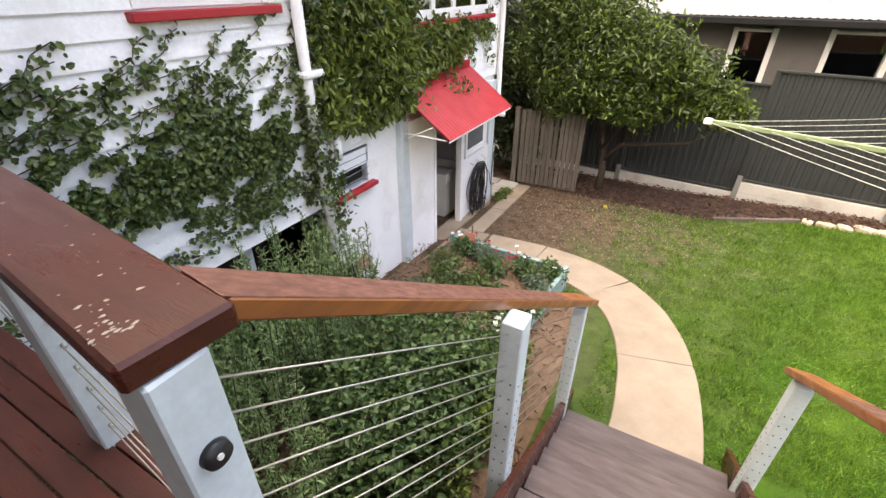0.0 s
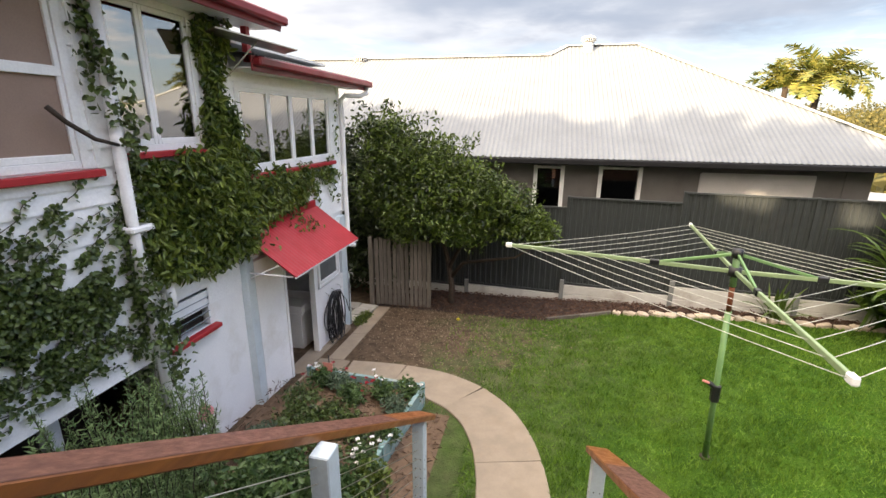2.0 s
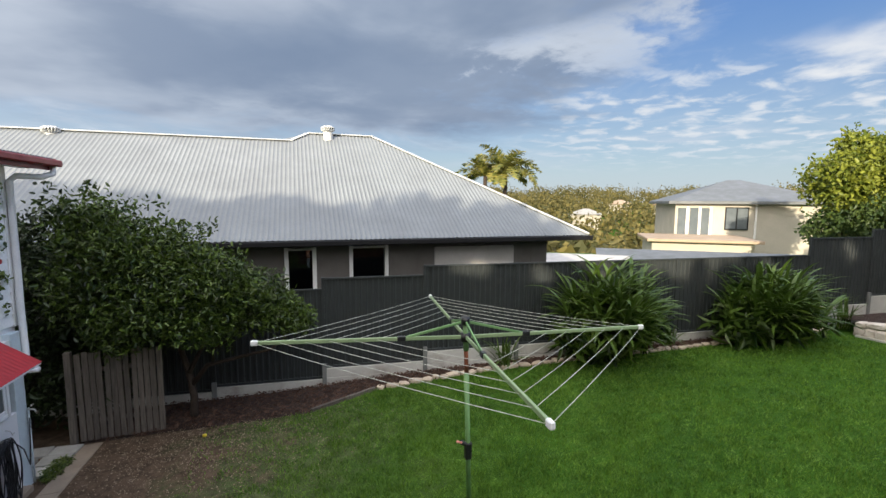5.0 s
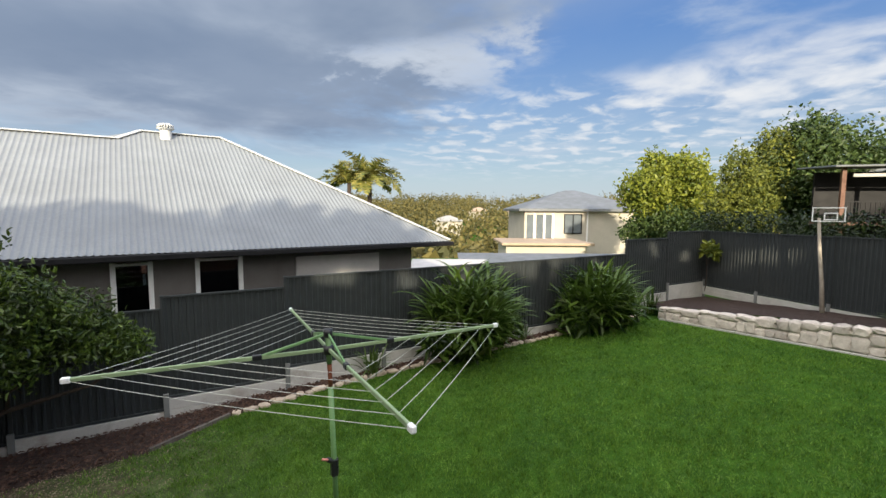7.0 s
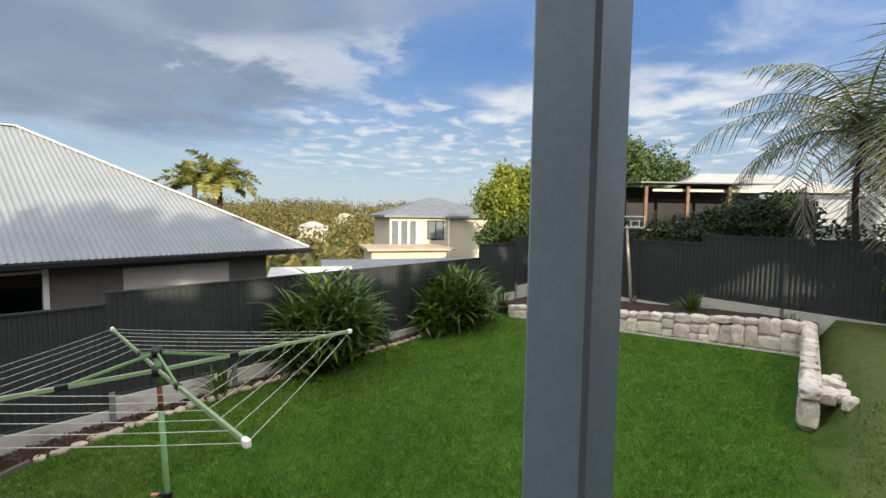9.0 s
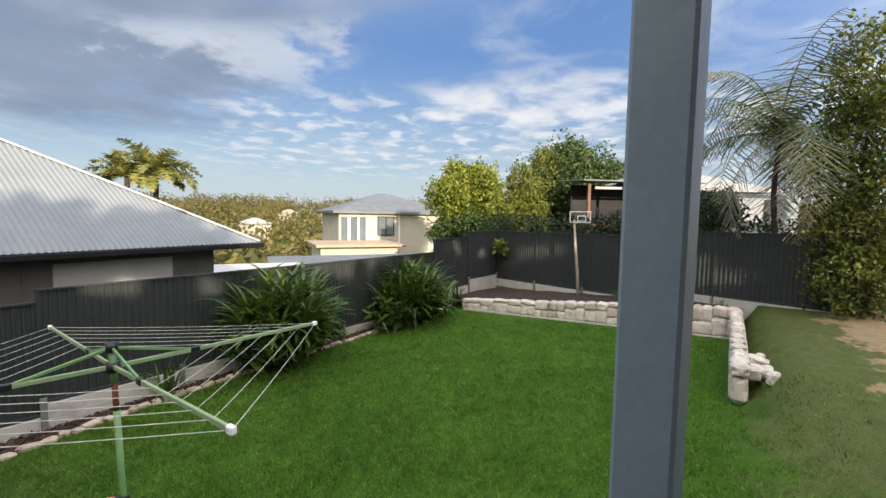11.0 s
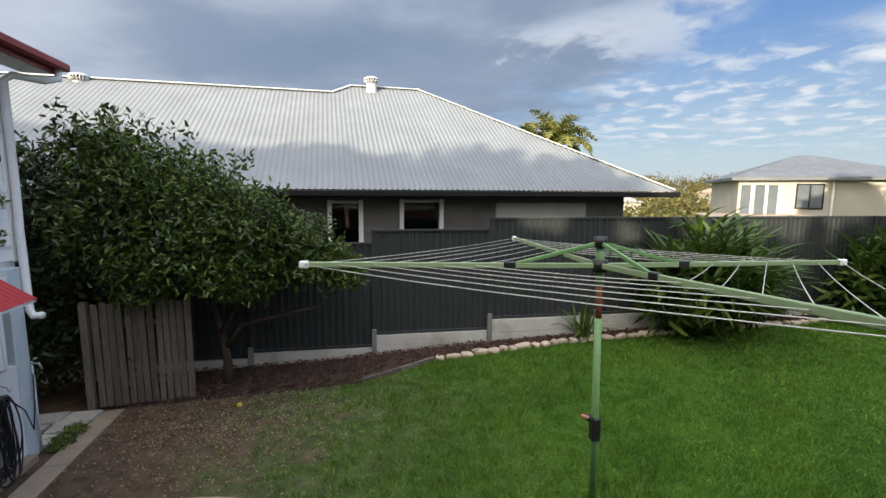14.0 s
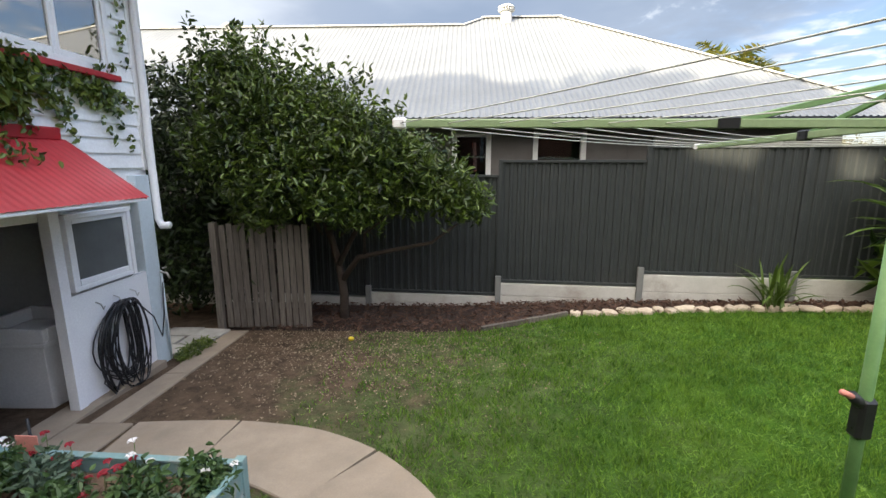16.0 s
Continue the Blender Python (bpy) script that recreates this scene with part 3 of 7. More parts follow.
def slab(line, half, parent, material, top=0.03, name="slab"):
    verts, faces = [], []
    for i, p in enumerate(line):
        d = line[min(i + 1, len(line) - 1)] - line[max(i - 1, 0)]
        d /= np.linalg.norm(d)
        q = np.array([-d[1], d[0]])
        for s, z in ((-1, -0.10), (-1, top - 0.01), (-0.975, top), (0.975, top), (1, top - 0.01), (1, -0.10)):
            x, y = p + q * half * s
            verts.append((x, y, gz(x, y) + z))
    for i in range(len(line) - 1):
        for c in range(5):
            a = i * 6 + c
            faces.append((a, a + 1, a + 7, a + 6))
    e = (len(line) - 1) * 6
    faces += [tuple(range(6)), tuple(range(e + 5, e - 1, -1))]
    return raw(name, verts, faces, material, parent)


path = tagged(thing("path", "curved sandy concrete garden path with joints", "path", (0.4, 3.2, gz(0.4, 3.2))), kind="structure")
line = smooth_line(CL, 61)
for i0, i1 in ((0, 16), (16, 34), (34, 49), (49, 60)):
    seg = line[i0:i1 + 1].copy()
    seg[-1] = seg[-1] * 0.9 + seg[-2] * 0.1
    slab(seg, 0.41, path, M_PATH)
apron = tagged(thing("apron", "worn concrete strip along the laundry wall", "path", (-3.0, 6.5, gz(-3, 6.5))), kind="structure")
for y0, y1 in ((5.05, 6.45), (6.46, 7.6), (7.61, 9.2)):
    slab(np.array([(-2.98 + (0.0 if y < 6 else -0.02 * (y - 6)), y) for y in np.linspace(y0, y1, 6)]), 0.29 if y1 < 7.6 else 0.15, apron, M_PATH, 0.02)
pavers = tagged(thing("pavers", "grey concrete stepping pavers by the side gate", "pavers", (-3.6, 8.8, 0.1)), kind="structure")
for i, (x, y, w, d) in enumerate(((-3.45, 8.35, 0.42, 0.3), (-3.42, 8.72, 0.44, 0.32), (-3.95, 8.72, 0.46, 0.32), (-3.9, 9.12, 0.5, 0.34), (-3.4, 9.06, 0.42, 0.3), (-4.4, 9.1, 0.42, 0.34))):
    mm = Matrix.Translation((x, y, gz(x, y) + 0.02)) @ Matrix.Rotation(radians(6 * math.sin(i * 3)), 4, "Z")
    box("paver", pavers, M_PAVER, (-w / 2, -d / 2, -0.04), (w / 2, d / 2, 0.03), 0.006, m=mm)


# ---- steel fence ----
def wave_panel(name, parent, p, q, z0, z1, pitch=0.135, depth=0.022):
    """A trapezoid-profile steel sheet from p to q (plan), z0 to z1."""
    p, q = np.array(p), np.array(q)
    n = np.linalg.norm(q - p)
    d = (q - p) / n
    o = np.array([-d[1], d[0]])
    prof = []
    k = 0.0
    while k < n:
        for f, h in ((0, 0), (0.28, 0), (0.40, 1), (0.88, 1)):
            if k + f * pitch <= n:
                prof.append((k + f * pitch, h * depth))
        k += pitch
    prof.append((n, 0))
    verts, faces = [], []
    for s, h in prof:
        x, y = p + d * s + o * h
        verts += [(x, y, z0), (x, y, z1)]
    for i in range(len(prof) - 1):
        faces.append((2 * i, 2 * i + 2, 2 * i + 3, 2 * i + 1))
    return raw(name, verts, faces, M_FENCE, parent)


def fence_bay(fence, p, q, z0, z1, zg):
    wave_panel("panel", fence, p, q, z0, z1)
    beam("rail", fence, M_FENCE, (*p, z1), (*q, z1), 0.05, 0.045)
    beam("rail", fence, M_FENCE, (*p, z0 + 0.02), (*q, z0 + 0.02), 0.05, 0.05)
    d = Vector((q[0] - p[0], q[1] - p[1], 0)).normalized()
    o = Vector((d.y, -d.x, 0)) * 0.015
    h = z0 - 0.012 - zg
    k = 2 if h > 0.32 else 1
    for j in range(k):
        a, b = zg + h * j / k, zg + h * (j + 1) / k - 0.006
        beam("sleeper", fence, M_SLEEP, (p[0] + o.x, p[1] + o.y, (a + b) / 2), (q[0] + o.x, q[1] + o.y, (a + b) / 2), 0.08, b - a, 0.006)


def fence_post(fence, x, y, zg, z1, zc, d):
    mm = Matrix.Translation((x, y, 0)) @ Matrix.Rotation(math.atan2(d[1], d[0]), 4, "Z")
    box("post", fence, M_FENCE, (-0.03, -0.035, zc - 0.2), (0.03, 0.035, z1 + 0.03), 0.004, m=mm)
    box("concrete_post", fence, M_CONCPOST, (-0.05, -0.10, zg - 0.1), (0.05, -0.035, zc + 0.12), 0.006, m=mm)


def build_back_fence():
    f = thing("fence", "charcoal corrugated steel fence on pale concrete sleepers", "fence", (1.1, 10.45, 0.2))
    stops = [-6.1, -3.7, -1.27, 1.1, 3.5, 5.9, 8.3, 10.7, 13.1, 15.45, 17.95, 20.5]
    tops = [1.95, 2.15, 2.42, 2.67, 2.90, 2.90, 2.90, 2.90, 2.90, 3.42, 3.66]
    d = (1, -0.079)
    for i, top in enumerate(tops):
        x0, x1 = stops[i], stops[i + 1]
        p, q = (x0 + 0.03, fence_y(x0 + 0.03)), (x1 - 0.03, fence_y(x1 - 0.03))
        zg = gz((x0 + x1) / 2, 10) - 0.12
        z0 = max(top - 2.12, gz((x0 + x1) / 2, 10) + 0.20)
        fence_bay(f, p, q, z0, top, zg)
        hi = max(top, tops[i - 1] if i else top)
        fence_post(f, x0, fence_y(x0), zg - 0.1, hi, z0, d)
    fence_post(f, stops[-1], fence_y(stops[-1]), 0.6, 3.7, 1.5, d)


def build_side_fence():
    f = thing("side_fence", "charcoal steel boundary fence stepping up along the raised bed", "fence", (19.5, 5, 1.2))
    a, b = np.array((20.5, 8.95)), np.array((16.6, -3.9))
    n = np.linalg.norm(b - a)
    d = (b - a) / n
    k = 0.0
    i = 0
    while k < n - 0.2:
        e = min(k + 2.4, n)
        p, q = a + d * (k + 0.03), a + d * (e - 0.03)
        top = 3.66 + 0.02 * i if i < 3 else 3.98
        zg = 1.1 + 0.06 * i
        fence_bay(f, tuple(p), tuple(q), top - 2.12 if i >= 3 else top - 2.3, top, zg - 0.1)
        fence_post(f, *(a + d * k), zg - 0.1, max(top, 3.66), top - 2.3, d)
        k, i = e, i + 1


build_back_fence()
build_side_fence()


# ---- neighbour's house ----
def build_neighbour():
    h = thing("neighbour_house", "dark grey clad house with pale corrugated steel hip roof", "house", (0, 17, 0))
    yw, x0, x1, ex, ey, ze, py, pz = 12.07, -13.0, 7.94, 9.05, 11.48, 3.50, 17.07, 6.87
    # front wall around the windows
    holes = [(0.28, 0.98, 2.0, 3.22), (1.93, 2.90, 2.1, 3.24)]
    def piece(lo, hi):
        box("wall", h, M_NWALL, lo, hi, 0, "dark grey fibre-cement sheeting")

    cur = x0
    for a, b, lo, hi in holes:
        piece((cur, yw, -0.3), (a, yw + 0.2, 3.36))
        piece((a, yw, -0.3), (b, yw + 0.2, lo))
        piece((a, yw, hi), (b, yw + 0.2, 3.36))
        cur = b
    piece((cur, yw, -0.3), (x1, yw + 0.2, 3.36))
    piece((x1 - 0.2, yw + 0.2, -0.3), (x1, 22.0, 3.36))
    piece((x0, yw + 0.2, -0.3), (x0 + 0.2, 22.0, 3.36))
    # black sheet added behind the windows to stand in for the room's shade
    box("inner_wall", h, M_FASCIA_SHADE, (x0 + 0.2, yw + 1.6, 0.45), (x1 - 0.2, yw + 1.7, 3.33), 0)
    box("ceiling", h, M_NWALL, (x0 + 0.2, yw + 0.2, 3.3), (x1 - 0.2, 22, 3.34), 0)
    box("floor_slab", h, M_CONC, (x0, yw + 0.2, 0.3), (x1, 22, 0.45))
    for x in np.arange(-11.8, 7.9, 1.2):
        if not any(a - 0.05 < x < b + 0.05 for a, b, *_ in holes) and not 4.2 < x < 6.9:
            box("batten", h, M_NWALL, (x - 0.02, yw - 0.014, 0), (x + 0.02, yw, 3.36), 0)
    box("cladding_panel", h, M_NWHITE, (4.28, yw - 0.035, 2.1), (6.79, yw, 3.16), 0.01, "pale panel")
    for k in range(4):
        box("weather_strip", h, M_NWHITE, (4.30, yw - 0.045, 2.2 + k * 0.25), (6.77, yw - 0.036, 2.43 + k * 0.25), 0.002)
    for a, b, lo, hi in holes:
        w = part("window", add_box(bmesh.new(), (a + 0.05, yw + 0.09, lo + 0.04), (b - 0.05, yw + 0.10, hi - 0.04)), M_DARKGLASS, h)
        for q in (((a - 0.05, yw - 0.02, lo - 0.05), (a + 0.05, yw + 0.12, hi + 0.03)), ((b - 0.05, yw - 0.02, lo - 0.05), (b + 0.05, yw + 0.12, hi + 0.03)), ((a + 0.05, yw, hi - 0.05), (b - 0.05, yw + 0.12, hi + 0.03)), ((a + 0.05, yw, lo - 0.05), (b - 0.05, yw + 0.12, lo + 0.04))):
            box("window_frame", w, M_TRIM, *q, 0.004)
    # corrugated front slope, ribs up the fall
    verts, faces, cols = [], [], []
    pitch = (pz - ze) / (py - ey)

    def top_y(x):
        if x > 3.35:
            return py - (x - 3.35) * (py - ey) / (ex - 3.35)
        if x > 1.0:
            return py
        return max(py - 0.6, py - (1.0 - x))
    step = 0.0139
    for i, x in enumerate(np.arange(-14.0, ex - 0.02, step)):
        dz = 0.020 * (0.5 + 0.5 * math.cos(2 * math.pi * x / 0.125)) ** 2
        ty = top_y(x)
        verts += [(x, ey - 0.04, ze + dz - 0.02), (x, ty, ze + (ty - ey) * pitch + dz)]
    n = len(verts) // 2
    faces = [(2 * i, 2 * i + 2, 2 * i + 3, 2 * i + 1) for i in range(n - 1)]
    raw("roof", verts, faces, M_ROOF, h, "pale zinc corrugated roofing", True)
    yb = 2 * py - ey
    ly = py - 0.6
    lz = ze + (ly - ey) * pitch
    v = [(ex, ey, ze), (ex, yb, ze), (3.35, py, pz), (1.0, py, pz), (-14, yb, ze), (1.0 - 0.6, ly, lz), (-14, ly, lz)]
    raw("roof_back", v, [(0, 1, 2), (1, 4, 6, 5, 3, 2)], M_ROOF, h)
    for p, q in (((ex, ey, ze + 0.02), (3.35, py, pz + 0.02)), ((3.35, py, pz + 0.02), (1.0, py, pz + 0.02)), ((1.0, py, pz + 0.02), (0.4, ly, lz + 0.02)), ((0.4, ly, lz + 0.02), (-14, ly, lz + 0.02))):
        beam("ridge_cap", h, M_RIDGE, p, q, 0.22, 0.035, 0.008)
    box("gutter", h, M_FASCIA_SHADE, (-14, ey - 0.12, ze - 0.16), (ex + 0.06, ey, ze - 0.035), 0.012, "black steel gutter")
    box("soffit", h, M_FASCIA_SHADE, (-14, ey, ze - 0.17), (ex, yw + 0.1, ze - 0.14), 0)
    box("gutter", h, M_FASCIA_SHADE, (ex - 0.02, ey, ze - 0.16), (ex + 0.1, yb, ze - 0.04), 0.012)
    box("soffit", h, M_FASCIA_SHADE, (x1 - 0.1, ey, ze - 0.17), (ex, yb, ze - 0.14), 0)
    # whirling roof vent and two far ones
    for vx, vy, vz in ((1.69, 16.75, 6.66), (-6.3, 16.35, 6.14)):
        bm = bmesh.new()
        bmesh.ops.create_cone(bm, cap_ends=True, segments=20, radius1=0.17, radius2=0.16, depth=0.32, matrix=Matrix.Translation((vx, vy, vz + 0.1)))
        v = part("roof_vent", bm, M_RIDGE, h, "round metal roof ventilator")
        for j in range(18):
            a = 2 * math.pi * j / 18
            c, s = math.cos(a), math.sin(a)
            tube("vane", v, M_RIDGE, [(vx + 0.14 * c, vy + 0.14 * s, vz + 0.26), (vx + 0.23 * c, vy + 0.23 * s, vz + 0.33), (vx + 0.22 * c, vy + 0.22 * s, vz + 0.40), (vx + 0.1 * c, vy + 0.1 * s, vz + 0.46)], 0.026, 5)
        bm = bmesh.new()
        bmesh.ops.create_uvsphere(bm, u_segments=14, v_segments=6, radius=0.13, matrix=Matrix.Translation((vx, vy, vz + 0.44)) @ Matrix.Diagonal((1, 1, 0.35, 1)))
        part("cap", bm, M_RIDGE, v, smooth=True)


build_neighbour()


# ---- clothes hoist ----
def build_hoist():
    foot = Vector((2.63, 5.0, gz(2.63, 5.0)))
    top = Vector((2.50, 4.89, 3.02))
    h = thing("clothes_hoist", "green folding rotary clothes hoist with white lines", "clothesline", foot)
    hub = foot + (top - foot) * 0.925
    tips = [Vector(p) for p in ((0.085, 5.25, 2.86), (2.78, 7.36, 2.80), (4.96, 4.70, 2.80), (2.155, 2.40, 3.0))]
    tube("mast", h, M_HOIST, [foot - Vector((0, 0, 0.05)), foot + (top - foot) * 0.75], 0.031, 14, "green enamelled steel mast")
    tube("inner_mast", h, M_RUST, [foot + (top - foot) * 0.74, foot + (top - foot) * 0.86], 0.027, 12, "rusty steel inner mast")
    tube("head", h, M_HOIST, [foot + (top - foot) * 0.86, top], 0.034, 12)
    tube("hub", h, M_BLACK, [hub - Vector((0, 0, 0.05)), hub + Vector((0, 0, 0.05))], 0.065, 12, "black plastic hub")
    tube("top_cap", h, M_BLACK, [top - Vector((0, 0, 0.04)), top + Vector((0, 0, 0.05))], 0.055, 12)
    for t in tips:
        beam("arm", h, M_HOISTARM, hub, t, 0.028, 0.045, 0.005)
        m = hub + (t - hub) * 0.32
        beam("strut", h, M_HOIST, top, m, 0.02, 0.032, 0.004)
        e = (t - hub).normalized()
        beam("joint", h, M_BLACK, m - e * 0.05, m + e * 0.05, 0.05, 0.065, 0.008)
        beam("arm_tip", h, M_TRIM, t - e * 0.05, t + e * 0.03, 0.045, 0.06, 0.01)
    for f in np.linspace(0.44, 1.0, 6):
        for i in range(4):
            a, b = hub + (tips[i] - hub) * float(f), hub + (tips[(i + 1) % 4] - hub) * float(f)
            pts = [a.lerp(b, s) - Vector((0, 0, 0.10 * f * s * (1 - s))) for s in np.linspace(0, 1, 7)]
            tube("line", h, M_LINE, pts, 0.0029, 5)
    ax = (top - foot).normalized()
    c = foot + ax * 0.93
    box_m = Matrix.Translation(c)
    box("crank_housing", h, M_BLACK, (-0.045, -0.045, -0.12), (0.045, 0.045, 0.12), 0.02, "black crank housing", box_m)
    tube("crank", h, M_BLACK, [c + Vector((0, 0, 0.06)), c + Vector((-0.10, -0.03, 0.14))], 0.03, 8)
    tube("crank_grip", h, M_SALMON, [c + Vector((-0.09, -0.03, 0.13)), c + Vector((-0.17, -0.05, 0.17))], 0.016, 8, "pale worn crank grip")
    bm = bmesh.new()
    bmesh.ops.create_cone(bm, cap_ends=True, segments=18, radius1=0.07, radius2=0.06, depth=0.05, matrix=Matrix.Translation(foot - Vector((0, 0, 0.01))))
    part("footing", bm, M_EARTH_SHADE, h)


build_hoist()


# ---- deck, stairs and railings ----
DECK_Z, DECK_Y, STAIR_Y0, STAIR_Y1, STAIR_L, STAIR_R = 2.67, 0.38, -0.30, 3.33, -0.42, 0.98
RISERS = 12


def stair_z(y):
    return DECK_Z + (gz(0.3, 3.3) + 0.03 - DECK_Z) * (y - STAIR_Y0) / (STAIR_Y1 - STAIR_Y0)


def rail_z(y):
    """Centre height of the sloping handrails."""
    return 3.595 - 0.633 * (y - 0.335)


def slotted_post(thing_, x, y, z0, z1, w=0.09, d=0.09, material=None):
    p = box("post", thing_, material or M_BLUEGREY, (x - w / 2, y - d / 2, z0), (x + w / 2, y + d / 2, z1), 0.006)
    return p


def build_deck():
    d = tagged(thing("deck", "dark stained timber deck boards", "deck", (-2.5, -2, DECK_Z)), kind="structure")
    y = DECK_Y
    while y > -4.0:
        spans = ((-3.45, STAIR_L - 0.03), (STAIR_R + 0.03, 1.43)) if y > STAIR_Y0 + 0.03 else ((-3.45, 1.43),)
        for a, b in spans:
            box("board", d, M_DECK, (a, y - 0.088, DECK_Z - 0.025), (b, y, DECK_Z), 0.003)
        y -= 0.094
    for a, b in ((-3.4, STAIR_L - 0.04), (STAIR_R + 0.04, 1.42)):
        box("bearer", d, M_TIMBER, (a, DECK_Y - 0.05, DECK_Z - 0.25), (b, DECK_Y - 0.005, DECK_Z - 0.03))
    box("bearer", d, M_TIMBER, (STAIR_L - 0.04, STAIR_Y0 - 0.06, DECK_Z - 0.25), (STAIR_R + 0.04, STAIR_Y0 - 0.02, DECK_Z - 0.03))
    box("bearer", d, M_TIMBER, (-3.4, -3.8, DECK_Z - 0.25), (1.42, -3.75, DECK_Z - 0.03))
    for x in (-3.1, -1.0, 1.3):
        for yy in (0.2, -3.7):
            box("stump", d, M_TIMBER, (x - 0.06, yy - 0.06, gz(x, yy) - 0.1), (x + 0.06, yy + 0.06, DECK_Z - 0.25), 0.004)
    r = thing("deck_railing", "stained hardwood cap rail on pale posts with steel wires", "railing", (-2, 0.26, DECK_Z))
    beam("cap_rail", r, M_CAP, (-3.40, 0.50, 3.594), (-0.645, 0.245, 3.594), 0.19, 0.058, 0.008, "red-brown stained hardwood cap, paint worn")
    for x, y in ((-0.70, 0.225), (-1.60, 0.32), (-3.3, 0.48)):
        slotted_post(r, x, y, DECK_Z - 0.02, 3.566, 0.11, 0.11)
    for k in range(9):
        z = DECK_Z + 0.09 + 0.093 * k
        tube("wire", r, M_STEEL, [(-3.3, 0.47, z), (-1.6, 0.31, z), (-0.70, 0.225, z)], 0.0026, 5)
        tube("wire_stud", r, M_STEEL, [(-1.56, 0.31, z), (-1.525, 0.307, z)], 0.007, 6)
    bm = bmesh.new()
    bmesh.ops.create_cone(bm, cap_ends=True, segments=24, radius1=0.030, radius2=0.027, depth=0.018, matrix=Matrix.Translation((-0.638, 0.225, 3.355)) @ Matrix.Rotation(radians(90), 4, "Y"))
    k = part("stair_light", bm, M_BLACK, r, "small round black stair light", True)
    bm = bmesh.new()
    bmesh.ops.create_cone(bm, cap_ends=True, segments=12, radius1=0.007, radius2=0.006, depth=0.006, matrix=Matrix.Translation((-0.628, 0.225, 3.355)) @ Matrix.Rotation(radians(90), 4, "Y"))
    part("lens", bm, M_TRIM, k)


def build_stairs():
    s = thing("stairs", "dark weathered timber stairs from deck to garden", "stairs", (0.3, 3.2, gz(0.3, 3.2)))
    bottom = gz(0.3, 3.3) + 0.03
    rise, run = (DECK_Z - bottom) / RISERS, (STAIR_Y1 - STAIR_Y0) / RISERS
    for i in range(1, RISERS):
        z = DECK_Z - rise * i
        y = STAIR_Y0 + run * (i - 1)
        for a, b in ((0.0, 0.135), (0.141, run + 0.02)):
            box("tread", s, M_TREAD, (STAIR_L + 0.03, y + a, z - 0.036), (STAIR_R - 0.03, y + b, z), 0.004)
    for x in (STAIR_L, STAIR_R):
        beam("stringer", s, M_CAP, (x, STAIR_Y0 + 0.02, stair_z(STAIR_Y0 + 0.02) - 0.03), (x, STAIR_Y1 - 0.02, stair_z(STAIR_Y1 - 0.02) - 0.03), 0.045, 0.30, 0.004)
    for x, side in ((STAIR_L - 0.02, "l"), (STAIR_R + 0.02, "r")):
        r = thing("stair_railing", "sloping hardwood handrail on pale slotted posts with steel wires", "railing", (x, 1.8, 1.5), "stair railings")
        drop = 0.0 if side == "l" else 0.075
        posts = ((x - 0.05, 1.44), (x - 0.005, 2.96)) if side == "l" else ((x, 0.35), (x, 1.47), (x, 2.84))
        for px, y in posts:
            p = slotted_post(r, px, y, stair_z(y) - 0.16, rail_z(y) - drop - 0.055, 0.10, 0.115)
            for k in range(9):
                z = stair_z(y) + 0.10 + k * 0.098
                for yy in (y - 0.022, y + 0.022):
                    tube("wire_hole", p, M_BLACK, [(px - 0.0515, yy, z), (px + 0.0515, yy, z)], 0.006, 6)
                    tube("wire_hole", p, M_BLACK, [(px + (yy - y), y - 0.0590, z + 0.03), (px + (yy - y), y - 0.05, z + 0.03)], 0.006, 6)
        y0 = 0.335
        ye = 3.12 if side == "l" else 2.99
        xa = -0.745 if side == "l" else x
        xb = x + 0.02 if side == "l" else x
        za, zb = rail_z(y0) - drop, rail_z(ye) - drop
        beam("handrail", r, M_RAIL, (xa, y0 + 0.01, za), (xb, ye, zb), 0.165, 0.048, 0.006, "oiled orange-brown hardwood handrail")
        # thin browner strip along the top of the orange handrail
        beam("weathered_top", r, M_RAILTOP, (xa, y0 + 0.012, za + 0.0265), (xb, ye - 0.003, zb + 0.0265), 0.158, 0.005, 0.002, "brown upper face")
        for k in range(9 if side == "l" else 0):
            o = 0.145 + 0.092 * k
            tube("wire", r, M_STEEL, [(-0.66, 0.28, rail_z(0.28) - o), (x - 0.05, 1.44, rail_z(1.44) - o), (x, 2.93, rail_z(2.93) - o)], 0.0028, 5)


build_deck()
build_stairs()
vp = thing("verandah_post", "blue-grey painted square verandah post", "post", (1.36, -0.075, DECK_Z))
vm = Matrix.Translation((1.3625, -0.0720, 0)) @ Matrix.Rotation(radians(-7), 4, "Z")
box("shaft", vp, M_POST, (-0.0525, -0.0515, DECK_Z), (0.0525, 0.0515, 5.6), 0.007, m=vm)
box("foot_plate", vp, M_STEEL, (1.30, -0.135, DECK_Z - 0.001), (1.425, -0.012, DECK_Z + 0.008), 0.002)


# ---- the white house ----
WX = -3.5


